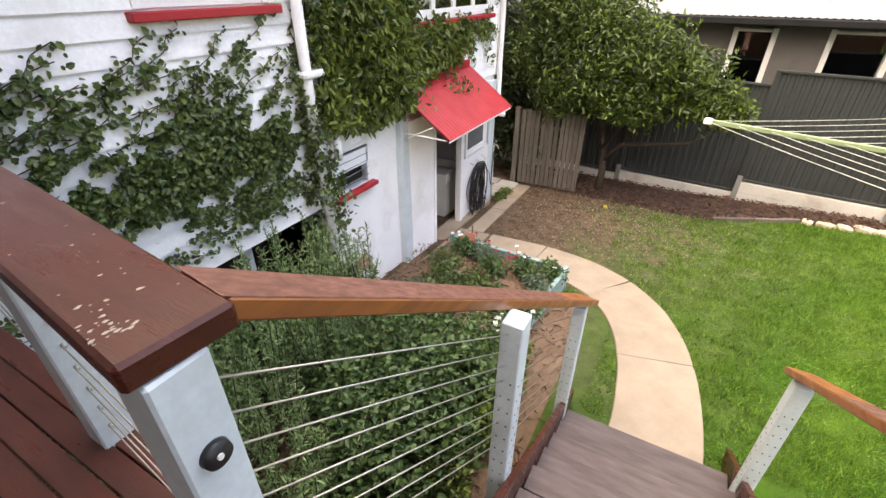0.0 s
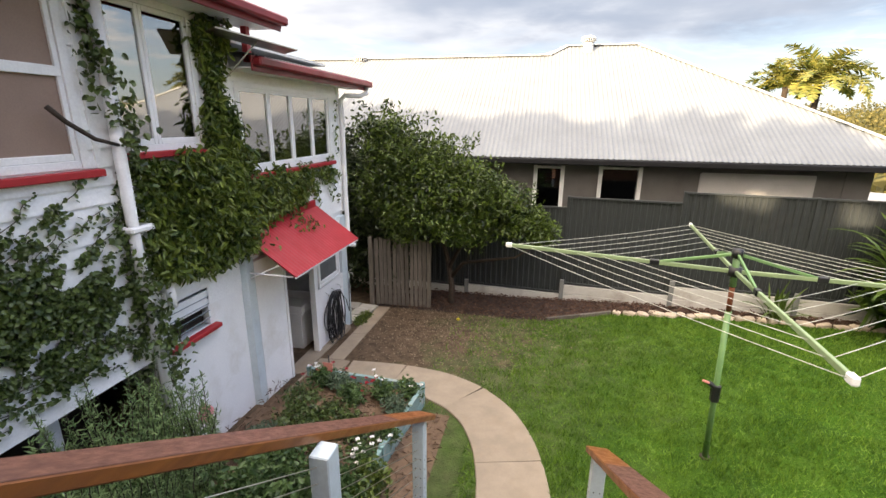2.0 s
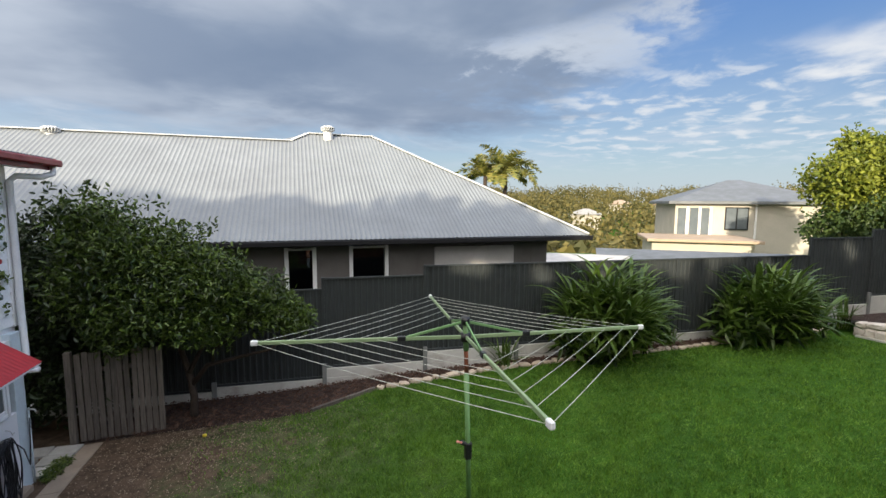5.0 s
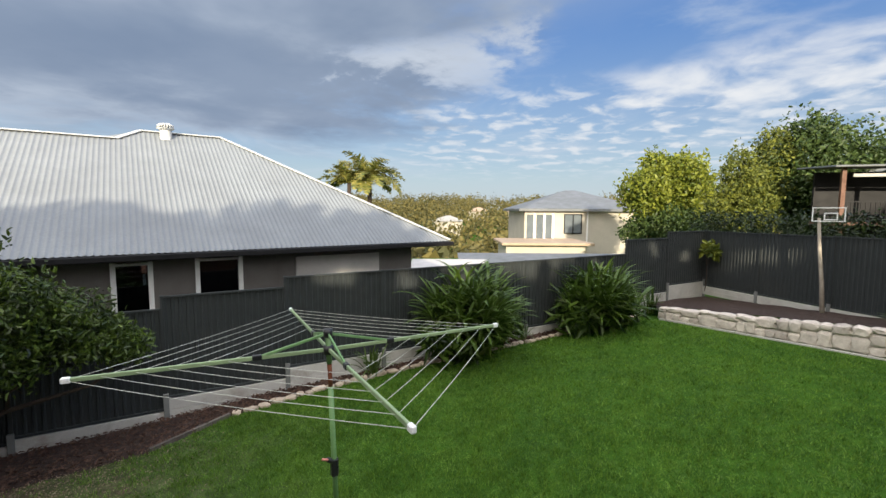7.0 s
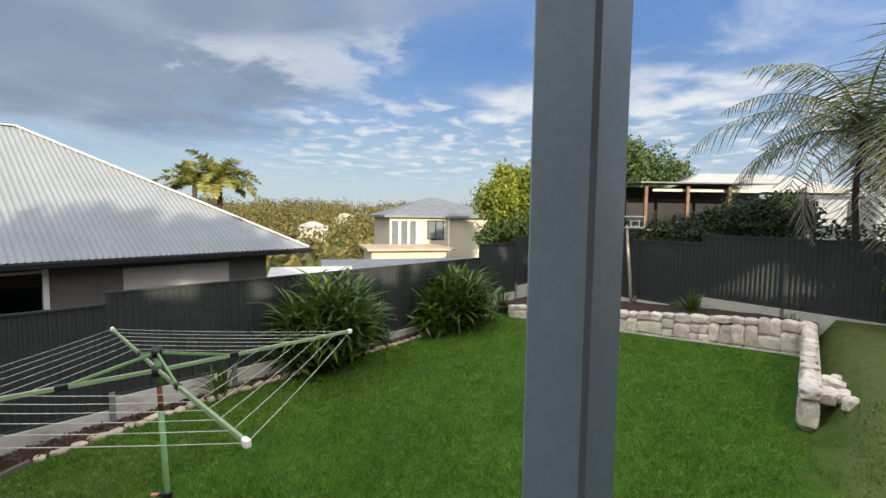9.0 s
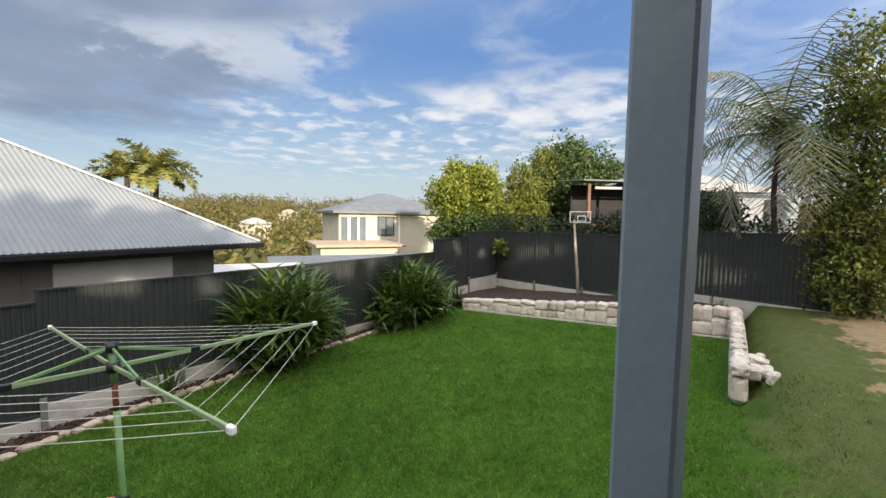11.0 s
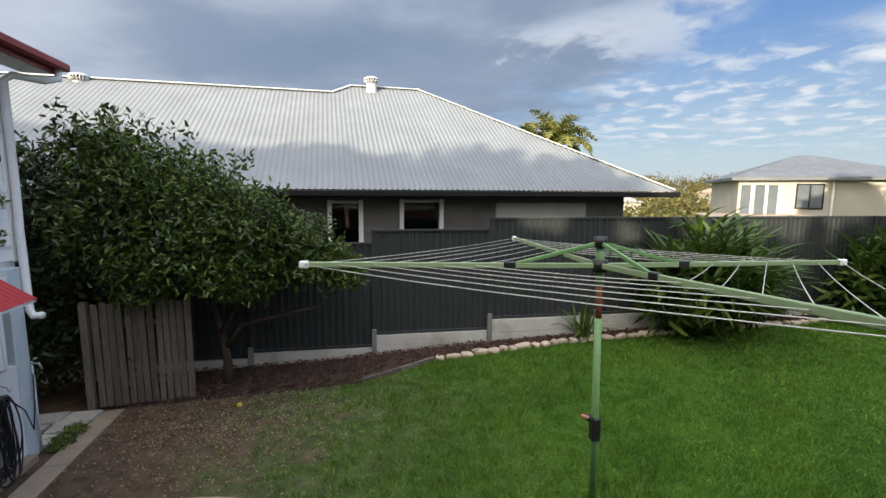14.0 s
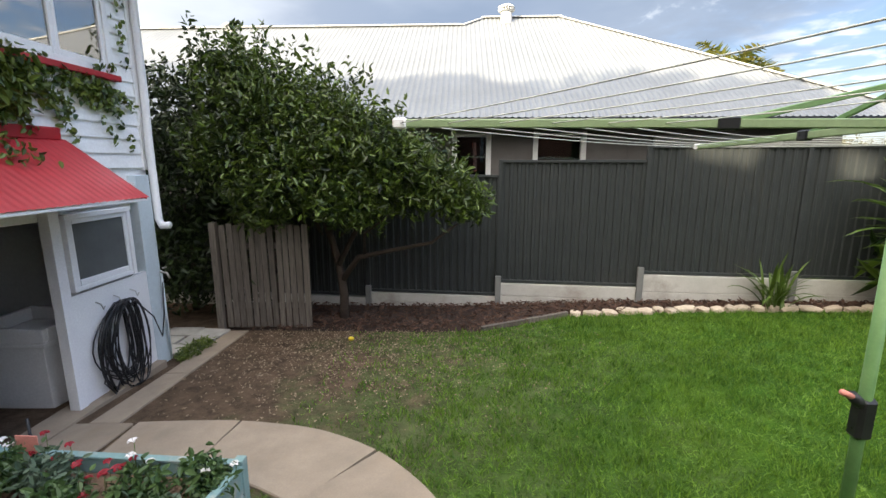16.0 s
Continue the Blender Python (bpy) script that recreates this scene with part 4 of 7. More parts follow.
def window(house, y0, y1, z0, z1, mullions, x=WX, glass=None, fw=0.07, name="window"):
    """A timber window set in the wall: frame, mullions, sashes with panes."""
    w = part(name, add_box(bmesh.new(), (x - 0.05, y0 - fw, z1), (x + 0.03, y1 + fw, z1 + fw), 0.004), M_TRIM, house, "white timber window")
    box("frame", w, M_TRIM, (x - 0.05, y0 - fw, z0 - fw), (x + 0.03, y0, z1 - 0.001), 0.004)
    box("frame", w, M_TRIM, (x - 0.05, y1, z0 - fw), (x + 0.03, y1 + fw, z1 - 0.001), 0.004)
    box("frame", w, M_TRIM, (x - 0.05, y0 + 0.001, z0 - fw), (x + 0.02, y1 - 0.001, z0), 0.004)
    ys = [y0] + list(mullions) + [y1]
    for a, b in zip(ys[:-1], ys[1:]):
        for lo, hi in (((a, z0), (a + 0.045, z1)), ((b - 0.045, z0), (b, z1))):
            box("stile", w, M_TRIM, (x - 0.03, lo[0] + 0.001, lo[1] + 0.001), (x + 0.012, hi[0] - 0.001, hi[1] - 0.001), 0.004)
        box("rail", w, M_TRIM, (x - 0.03, a + 0.046, z0 + 0.001), (x + 0.012, b - 0.046, z0 + 0.06), 0.004)
        box("rail", w, M_TRIM, (x - 0.03, a + 0.046, z1 - 0.05), (x + 0.012, b - 0.046, z1 - 0.001), 0.004)
        g = box("pane", w, glass or M_GLASS, (x - 0.014, a + 0.045, z0 + 0.055), (x - 0.010, b - 0.045, z1 - 0.045), 0)
        g.visible_shadow = False
    return w


def boards_wall(house, y0, y1, z0, z1, holes, x=WX, pitch=0.165):
    """Lapped weatherboards, each its own piece, cut round the openings."""
    z = z0
    while z < z1 - 0.02:
        h = min(pitch, z1 - z)
        spans = [(y0, y1)]
        for a, b, lo, hi in holes:
            if lo < z + h * 0.6 and hi > z + h * 0.4:
                spans = [q for s, e in spans for q in ((s, min(e, a)), (max(s, b), e)) if q[1] - q[0] > 0.02]
        for s, e in spans:
            v = [(x - 0.012, s, z), (x + 0.020, s, z - 0.012), (x - 0.001, s, z + h), (x - 0.02, s, z + h), (x - 0.012, e, z), (x + 0.020, e, z - 0.012), (x - 0.001, e, z + h), (x - 0.02, e, z + h)]
            raw("weatherboard", v, [(0, 1, 2, 3), (4, 7, 6, 5), (1, 5, 6, 2), (0, 4, 5, 1), (3, 2, 6, 7), (0, 3, 7, 4)], M_WHITE, house)
        z += h


def build_house():
    h = thing("house", "white weatherboard house with red trims and climbing ivy", "house", (WX, 3, 0))
    top = 5.55
    W1, W2, W3 = (1.98, 3.0, 3.98, 5.35), (3.44, 4.46, 4.08, 5.40), (5.22, 7.76, 3.68, 4.74)
    holes = [(a - 0.07, b + 0.07, lo - 0.07, hi + 0.07) for a, b, lo, hi in (W1, W2, W3)]
    bm = bmesh.new()
    for lo, hi in (((WX - 0.14, -6, 2.1), (WX - 0.02, 1.9, top)), ((WX - 0.14, 1.9, 2.1), (WX - 0.02, 8.2, 3.6)), ((WX - 0.14, 3.07, 3.6), (WX - 0.02, 3.37, top)), ((WX - 0.14, 4.53, 3.6), (WX - 0.02, 5.15, top)), ((WX - 0.14, 7.83, 3.6), (WX - 0.02, 8.2, 4.95)), ((WX - 0.14, 5.15, 4.82), (WX - 0.02, 7.83, 4.95))):
        add_box(bm, lo, hi)
    add_box(bm, (-9, 8.08, 0.0), (WX - 0.021, 8.2, 4.95))
    add_box(bm, (-9, -6, 0.0), (-8.9, 8.2, top))
    add_box(bm, (-9, -6.1, 0.0), (WX, -6, top))
    part("wall", bm, M_WHITE, h, "white painted wall")
    box("room_floor", h, M_TIMBER, (-8.9, -6, 2.60), (WX - 0.141, 8.08, 2.7), 0)
    box("room_ceiling", h, M_ROOM, (-8.9, -6, 5.3), (WX - 0.141, 8.08, 5.34), 0)
    box("room_partition", h, M_ROOM, (-6.4, -6, 2.7), (-6.3, 8.08, 5.3), 0)
    boards_wall(h, -0.5, 3.34, 1.86, 2.6, [])
    boards_wall(h, 3.34, 4.85, 2.43, 2.6, [])
    boards_wall(h, 0.3, 8.2, 2.6, 4.93, holes)
    boards_wall(h, -5.9, 0.3, 2.6, 4.93, [])
    boards_wall(h, -5.9, 5.05, 4.93, top, holes)
    box("corner_board", h, M_TRIM, (WX - 0.03, 8.12, 2.56), (WX + 0.03, 8.225, 4.95))
    for y in (3.16, 5.02):
        box("cover_strip", h, M_TRIM, (WX, y - 0.03, 3.9 if y < 4 else 3.6), (WX + 0.028, y + 0.03, top))
    window(h, *W1, [], glass=M_FLYSCREEN)
    box("mid_rail", h, M_TRIM, (WX - 0.02, 1.99, 4.66), (WX + 0.022, 2.99, 4.74), 0.004)
    box("blind", h, M_FLYSCREEN, (WX - 0.045, 2.02, 4.0), (WX - 0.03, 2.97, 5.33), 0, "tan insect screen")
    window(h, *W2, [3.86])
    window(h, *W3, [5.9, 6.5, 7.14])
    box("blind", h, M_TRIM, (-4.0, 6.55, 4.1), (-3.98, 7.0, 4.6), 0)
    for k in range(12):
        box("louvre_slat", h, M_TRIM, (-6.28, 5.6, 3.7 + k * 0.09), (-6.22, 6.5, 3.75 + k * 0.09), 0.004)
    for a, b, z in ((1.86, 3.16, 3.83), (3.36, 4.5, 3.95), (5.12, 7.86, 3.54)):
        box("sill", h, M_RED, (WX - 0.02, a, z), (WX + 0.085, b, z + 0.065), 0.008, "red painted sill")
    # lower masonry storey
    lz = 2.56
    for lo, hi in (((3.35, -0.1), (3.62, lz)), ((3.62, -0.1), (4.26, 1.84)), ((3.62, 2.34), (4.26, lz)), ((4.26, -0.1), (5.04, lz))):
        box("masonry", h, M_RENDER, (WX - 0.16, lo[0], lo[1]), (WX - 0.03, hi[0], hi[1]), 0, "white painted masonry")
    box("shutter_board", h, M_TRIM, (WX - 0.03, 3.47, 1.78), (WX + 0.03, 3.60, 2.5), 0.006)
    lv = part("louvre_window", add_box(bmesh.new(), (WX - 0.10, 3.62, 2.31), (WX - 0.02, 4.26, 2.34)), M_TRIM, h, "white louvre window with blue-grey glass blades")
    for y in (3.62, 4.235):
        box("frame", lv, M_TRIM, (WX - 0.10, y, 1.86), (WX - 0.02, y + 0.025, 2.31))
    for k in range(5):
        mm = Matrix.Translation((WX - 0.045, 3.94, 1.92 + k * 0.092)) @ Matrix.Rotation(radians(-38), 4, "Y")
        box("blade", lv, M_LOUVRE, (-0.055, -0.30, -0.003), (0.055, 0.30, 0.003), 0, m=mm)
    # dark sheet added as the shade between the blades
    box("louvre_back", h, M_EARTH_SHADE, (WX - 0.15, 3.63, 1.85), (WX - 0.13, 4.25, 2.33), 0)
    box("sill", h, M_RED, (WX - 0.03, 3.55, 1.79), (WX + 0.07, 4.34, 1.845), 0.008)
    for y0, y1 in ((4.90, 5.06), (7.86, 8.10)):
        box("pier", h, M_BLUEGREY, (WX - 0.1, y0, -0.1), (-3.415, y1, 2.5), 0.008, "pale blue-grey painted pier")
    box("wall_below", h, M_RENDER, (WX - 0.16, 8.105, -0.1), (WX - 0.03, 8.2, 2.56), 0)
    # laundry front
    LX = -3.42
    bm = bmesh.new()
    add_box(bm, (LX - 0.08, 5.07, -0.1), (LX, 5.74, 2.42))
    add_box(bm, (LX - 0.08, 5.741, 2.2), (LX, 7.85, 2.42))
    part("laundry_wall", bm, M_RENDER, h, "white fibre sheet laundry wall")
    bm = bmesh.new()
    add_box(bm, (LX - 0.06, 6.75, 0.08), (LX, 7.85, 1.34))
    part("laundry_dado", bm, M_TRIM, h)
    for y0, y1 in ((5.74, 5.80), (6.66, 6.77)):
        box("door_jamb", h, M_TRIM, (LX - 0.09, y0, 0.0), (LX + 0.02, y1, 2.19))
    box("floor_sill", h, M_PATH, (LX - 0.2, 5.0, -0.05), (LX + 0.12, 7.85, gz(-3.2, 6.5) + 0.025))
    w = window(h, 6.86, 7.62, 1.42, 2.10, [], x=LX + 0.005, fw=0.05, glass=M_DARKGLASS)
    box("screen", h, M_SCREEN, (LX - 0.004, 6.90, 1.46), (LX + 0.001, 7.58, 2.06), 0, "grey insect screen")
    # laundry room
    box("laundry_floor", h, M_BRICK, (-6.0, 5.05, 0.0), (LX - 0.2, 7.9, 0.10), 0, "red brick laundry floor")
    box("laundry_back", h, M_ROOM, (-6.1, 5.0, 0), (-6.0, 7.95, 2.5), 0)
    box("laundry_side", h, M_ROOM, (-6.0, 7.90, 0), (WX - 0.161, 7.98, 2.5), 0)
    box("laundry_side", h, M_ROOM, (-6.0, 4.95, 0), (WX - 0.161, 5.04, 2.5), 0)
    box("laundry_ceiling", h, M_ROOM, (-6.0, 5.0, 2.5), (WX - 0.15, 8.0, 2.55), 0)
    # awning
    aw = part("awning", add_box(bmesh.new(), (WX - 0.02, 4.93, 2.86), (WX + 0.05, 7.0, 2.98), 0.01), M_RED, h, "red corrugated steel awning")
    verts, faces = [], []
    ys = np.arange(4.93, 7.06, 0.019)
    for y in ys:
        dz = 0.0032 * math.sin(2 * math.pi * y / 0.076)
        verts += [(WX + 0.03, y, 2.87 + dz), (-2.69, y, 2.31 + dz)]
    faces = [(2 * i, 2 * i + 1, 2 * i + 3, 2 * i + 2) for i in range(len(ys) - 1)]
    raw("awning_sheet", verts, faces, M_RED, aw, smooth=True)
    box("awning_edge", aw, M_TRIM, (-2.715, 4.93, 2.275), (-2.70, 7.05, 2.30), 0.002)
    for y in (4.96, 7.02):
        beam("awning_side", aw, M_RED, (WX + 0.03, y, 2.85), (-2.70, y, 2.29), 0.02, 0.04)
        tube("bracket", aw, M_TRIM, [(WX + 0.05, y, 2.3), (-2.76, y, 2.29)], 0.012, 6)
        tube("bracket", aw, M_TRIM, [(WX + 0.05, y, 2.2), (-2.95, y, 2.44)], 0.010, 6)
    # roofs and gutters
    for y0, y1, z, over, rise in ((5.02, 8.75, 4.97, 0.42, 0.42), (-6.3, 5.6, 5.50, 0.5, 1.5)):
        verts, faces = [], []
        far = WX - (2.4 if rise < 1 else 5.6)
        ys = np.arange(y0, y1, 0.019)
        for y in ys:
            dz = 0.008 * math.sin(2 * math.pi * y / 0.076)
            verts += [(WX + over, y, z + 0.13 + dz), (far, y, z + 0.13 + rise + dz)]
        faces = [(2 * i, 2 * i + 1, 2 * i + 3, 2 * i + 2) for i in range(len(ys) - 1)]
        raw("roof", verts, faces, M_ROOF, h, "grey corrugated steel roof", True)
        box("gutter", h, M_GUTTER, (WX + over - 0.01, y0, z), (WX + over + 0.11, y1, z + 0.105), 0.02, "red gutter")
        box("fascia", h, M_GUTTER, (WX + over - 0.035, y0, z - 0.06), (WX + over - 0.011, y1, z + 0.12), 0.004)
        box("eave_lining", h, M_TRIM, (WX - 0.02, y0 + 0.01, z - 0.03), (WX + over - 0.036, y1 - 0.01, z - 0.01), 0)
        mm, n = beam_matrix((WX + over, y1, z + 0.05), (far, y1, z + rise + 0.05))
        box("barge", h, M_GUTTER, (-0.02, 0, -0.08), (0.02, n, 0.08), 0.004, m=mm)
    box("roof_prop", h, M_RED, (-3.42, 5.32, 5.05), (-3.34, 5.40, 5.55), 0.004)
    beam("awning_stay", h, M_STEEL, (WX + 0.04, 4.72, 4.62), (-2.95, 4.95, 5.22), 0.018, 0.018)
    beam("glass_awning", h, M_STEEL, (-3.3, 4.6, 5.30), (-2.75, 5.35, 5.16), 0.4, 0.02)
    # downpipes
    def pipe(pts, r=0.045):
        return tube("downpipe", h, M_TRIM, pts, r, 12, "white downpipe")
    pipe([(WX + 0.10, 3.32, 5.5), (WX + 0.10, 3.30, 3.0), (WX + 0.10, 3.34, 2.1), (WX + 0.10, 3.36, 0.3)], 0.055)
    box("pipe_bracket", h, M_TRIM, (WX, 3.22, 3.26), (WX + 0.17, 3.50, 3.33), 0.02)
    tube("pipe_elbow", h, M_TRIM, [(WX + 0.02, 3.58, 2.58), (WX + 0.12, 3.58, 2.58), (WX + 0.14, 3.57, 2.48), (WX + 0.14, 3.56, 2.38)], 0.05, 10)
    pipe([(WX + 0.44, 8.62, 4.97), (WX + 0.44, 8.62, 4.86), (WX + 0.34, 8.5, 4.80), (WX + 0.14, 8.26, 4.80), (WX + 0.08, 8.2, 4.72), (WX + 0.08, 8.2, 3.4), (WX + 0.10, 8.15, 2.9), (-3.38, 8.13, 1.95), (-3.33, 8.11, 1.87), (-3.22, 8.09, 1.88)])
    # dark upright sheet standing in for the shade below the lowest boards
    box("subfloor", h, M_EARTH_SHADE, (WX - 0.9, -1, -0.2), (WX - 0.8, 3.3, 2.1), 0)
    for y in (1.2, 2.4):
        box("stump", h, M_TRIM, (WX - 0.3, y - 0.06, 0), (WX - 0.18, y + 0.06, 2.1))
    return h


build_house()

# ---- verandah and house volume behind the deck ----
rear = thing("rear_house_wall", "plain house wall behind the deck", "wall", (0, -4, 0), kind="structure")
box("rear_wall", rear, M_TIMBER, (-3.5, -4.15, 0), (6.5, -4.0, 5.6), 0)
vr = thing("verandah_roof", "verandah roof over the deck", "roof", (0, -2, 5.6), kind="structure")
box("verandah_sheet", vr, M_TRIM, (-3.0, -4.0, 5.6), (1.42, 0.0, 5.66), 0)


# ---- timber side gate ----
def build_gate():
    g = thing("gate", "weathered grey paling side gate standing open", "gate", (-2.6, 9.3, 0.1))
    a, b = Vector((-3.27, 9.30, 0)), Vector((-1.92, 9.36, 0))
    n = 13
    rng = random.Random(4)
    for i in range(n):
        p = a.lerp(b, (i + 0.5) / n)
        w = (b - a).length / n / 2 - rng.uniform(0.004, 0.011)
        mm = Matrix.Translation(p) @ Matrix.Rotation(radians(rng.uniform(-0.7, 0.7)), 4, "Y")
        box("paling", g, M_PALING, (-w, -0.012 + rng.uniform(-0.004, 0.004), gz(-2.6, 9.3) + 0.03), (w, 0.008, 1.72 + rng.uniform(-0.02, 0.02)), 0.003, m=mm)
    for z in (0.42, 1.38):
        beam("rail", g, M_PALING, (a.x, a.y + 0.04, z), (b.x, b.y + 0.04, z), 0.04, 0.08)
    box("gate_post", g, M_PALING, (-3.42, 9.26, -0.1), (-3.32, 9.36, 1.75))


build_gate()


# ---- trees and shrubs ----
def limb(parent, pts, r0, r1, material=None, name="limb"):
    n = len(pts)
    return tube(name, parent, material or M_BARK, pts, [r0 + (r1 - r0) * i / (n - 1) for i in range(n)], 8)


def build_citrus():
    rng = np.random.default_rng(11)
    t = thing("citrus_tree", "leafy dark green citrus tree with low twisted limbs", "tree", (-1.52, 9.75, 0.1))
    f = Vector((-1.52, 9.75, gz(-1.5, 9.75) - 0.05))
    limb(t, [f, f + Vector((0.02, 0, 0.5)), f + Vector((-0.06, 0.05, 1.0)), f + Vector((-0.25, 0.1, 1.7)), f + Vector((-0.5, 0, 2.6)), f + Vector((-0.7, 0, 3.3))], 0.085, 0.03, name="trunk")
    limb(t, [f + Vector((0, 0.02, 0.75)), f + Vector((0.3, -0.05, 1.15)), f + Vector((0.9, -0.2, 1.3)), f + Vector((1.5, -0.35, 1.45)), f + Vector((1.9, -0.4, 1.75))], 0.055, 0.015)
    limb(t, [f + Vector((-0.05, 0, 1.0)), f + Vector((0.25, 0.1, 1.6)), f + Vector((0.6, 0.1, 2.3)), f + Vector((0.8, 0, 2.9))], 0.05, 0.015)
    limb(t, [f + Vector((0.4, -0.05, 1.2)), f + Vector((0.5, -0.5, 1.6)), f + Vector((0.9, -0.7, 1.9))], 0.03, 0.01)
    for _ in range(26):
        a, r = rng.uniform(0, 6.28), rng.uniform(0.5, 1.6)
        s = f + Vector((-0.2 + 0.3 * math.cos(a), 0.05, rng.uniform(1.4, 2.4)))
        e = f + Vector((-0.4 + r * math.cos(a), 0.6 * r * math.sin(a), rng.uniform(1.5, 3.4)))
        limb(t, [s, s.lerp(e, 0.5) + Vector((0, 0, 0.15)), e], 0.018, 0.006, name="twig")
    crown = [(-3.0, 9.5, 2.9, 0.75, 0.95), (-2.6, 9.35, 2.2, 0.6, 0.9), (-3.1, 9.9, 4.0, 0.6, 0.8), (-2.3, 9.75, 3.35, 0.95, 0.9), (-1.5, 9.6, 3.0, 0.95, 0.85), (-0.7, 9.45, 2.65, 0.85, 0.75), (-2.0, 9.3, 2.5, 0.9, 0.8), (-0.05, 9.35, 2.35, 0.65, 0.7), (0.45, 9.3, 2.1, 0.45, 0.75), (-1.1, 9.2, 2.2, 0.75, 0.7), (-2.9, 9.8, 3.55, 0.75, 0.9), (-1.7, 10.3, 2.9, 0.9, 0.9)]
    leaves("crown", t, M_CITRUS, blob_points(crown, 36000, rng, 0.22), 0.10, rng, 0.42, 0.5)
    tips = []
    for _ in range(110):
        b = crown[rng.integers(len(crown))]
        p = Vector((b[0] + rng.uniform(-0.6, 0.6) * b[3], b[1] + rng.uniform(-0.6, 0.3), b[2] + b[3] * b[4] * rng.uniform(0.85, 1.05)))
        for k in range(9):
            tips.append(p + Vector((rng.uniform(-0.03, 0.03), rng.uniform(-0.03, 0.03), 0.035 * k)))
    tagged(leaves("shoot", t, M_CITRUS, tips, 0.10, rng, 0.45, -0.5, label="pale new shoots"), kind="stuff")


def build_hedge():
    rng = np.random.default_rng(12)
    t = thing("hedge", "tall dense dark hedge beside the house", "hedge", (-3.8, 10.3, 0.0))
    for x in (-4.4, -3.6, -2.9):
        limb(t, [(x, 10.3, 0), (x + 0.05, 10.3, 1.2), (x - 0.05, 10.25, 2.6)], 0.06, 0.02, name="stem")
    bl = [(-4.6, 10.3, 3.3, 0.85, 1.1), (-3.7, 10.2, 3.6, 0.85, 1.1), (-4.3, 10.1, 2.2, 0.85, 1.1), (-3.5, 10.15, 2.4, 0.8, 1.1), (-4.1, 10.1, 1.0, 0.8, 1.1), (-3.2, 10.2, 1.1, 0.7, 1.2), (-2.7, 10.3, 2.9, 0.7, 1), (-5.3, 10.2, 2.4, 0.9, 1.3), (-5.0, 10.0, 0.9, 0.8, 1.1)]
    leaves("foliage", t, M_HEDGE, blob_points(bl, 13000, rng, 0.45), 0.115, rng, 0.5, 0.4)


def strap_plant(name, label, x, y, n, length, width, seed, spread=1.0, z=None):
    """A rosette of long arching strap leaves."""
    rng = np.random.default_rng(seed)
    z = gz(x, y) + 0.03 if z is None else z
    t = thing(name, label, "plant", (x, y, z))
    for i in range(n):
        verts, faces = [], []
        a, lean = rng.uniform(0, 2 * math.pi), rng.uniform(0.1, 1.3) * spread
        ln, w = length * rng.uniform(0.65, 1.05), width * rng.uniform(0.7, 1.1)
        o = Vector((x + 0.20 * rng.normal() * length / 2, y + 0.08 * rng.normal(), z + rng.uniform(0, 0.25) * length * 0.3))
        side = Vector((-math.sin(a), math.cos(a), 0))
        p, el = o.copy(), math.pi / 2 - 0.62 * lean
        b = len(verts)
        segs = 6
        for k in range(segs + 1):
            f = k / segs
            ww = w * (0.55 + 0.9 * f) * (1 - f ** 2.5) + 0.002
            up = Vector((0, 0, 0.25 * ww))
            verts += [tuple(p - side * ww / 2 + up), tuple(p), tuple(p + side * ww / 2 + up)]
            d = Vector((math.cos(a) * math.cos(el), math.sin(a) * math.cos(el), math.sin(el)))
            p = p + d * ln / segs
            el -= lean * (0.10 + 0.30 * f)
        for k in range(segs):
            for c in (0, 1):
                q = b + 3 * k + c
                faces.append((q, q + 1, q + 4, q + 3))
        raw("leaf", verts, faces, M_STRAP, t)
    return t


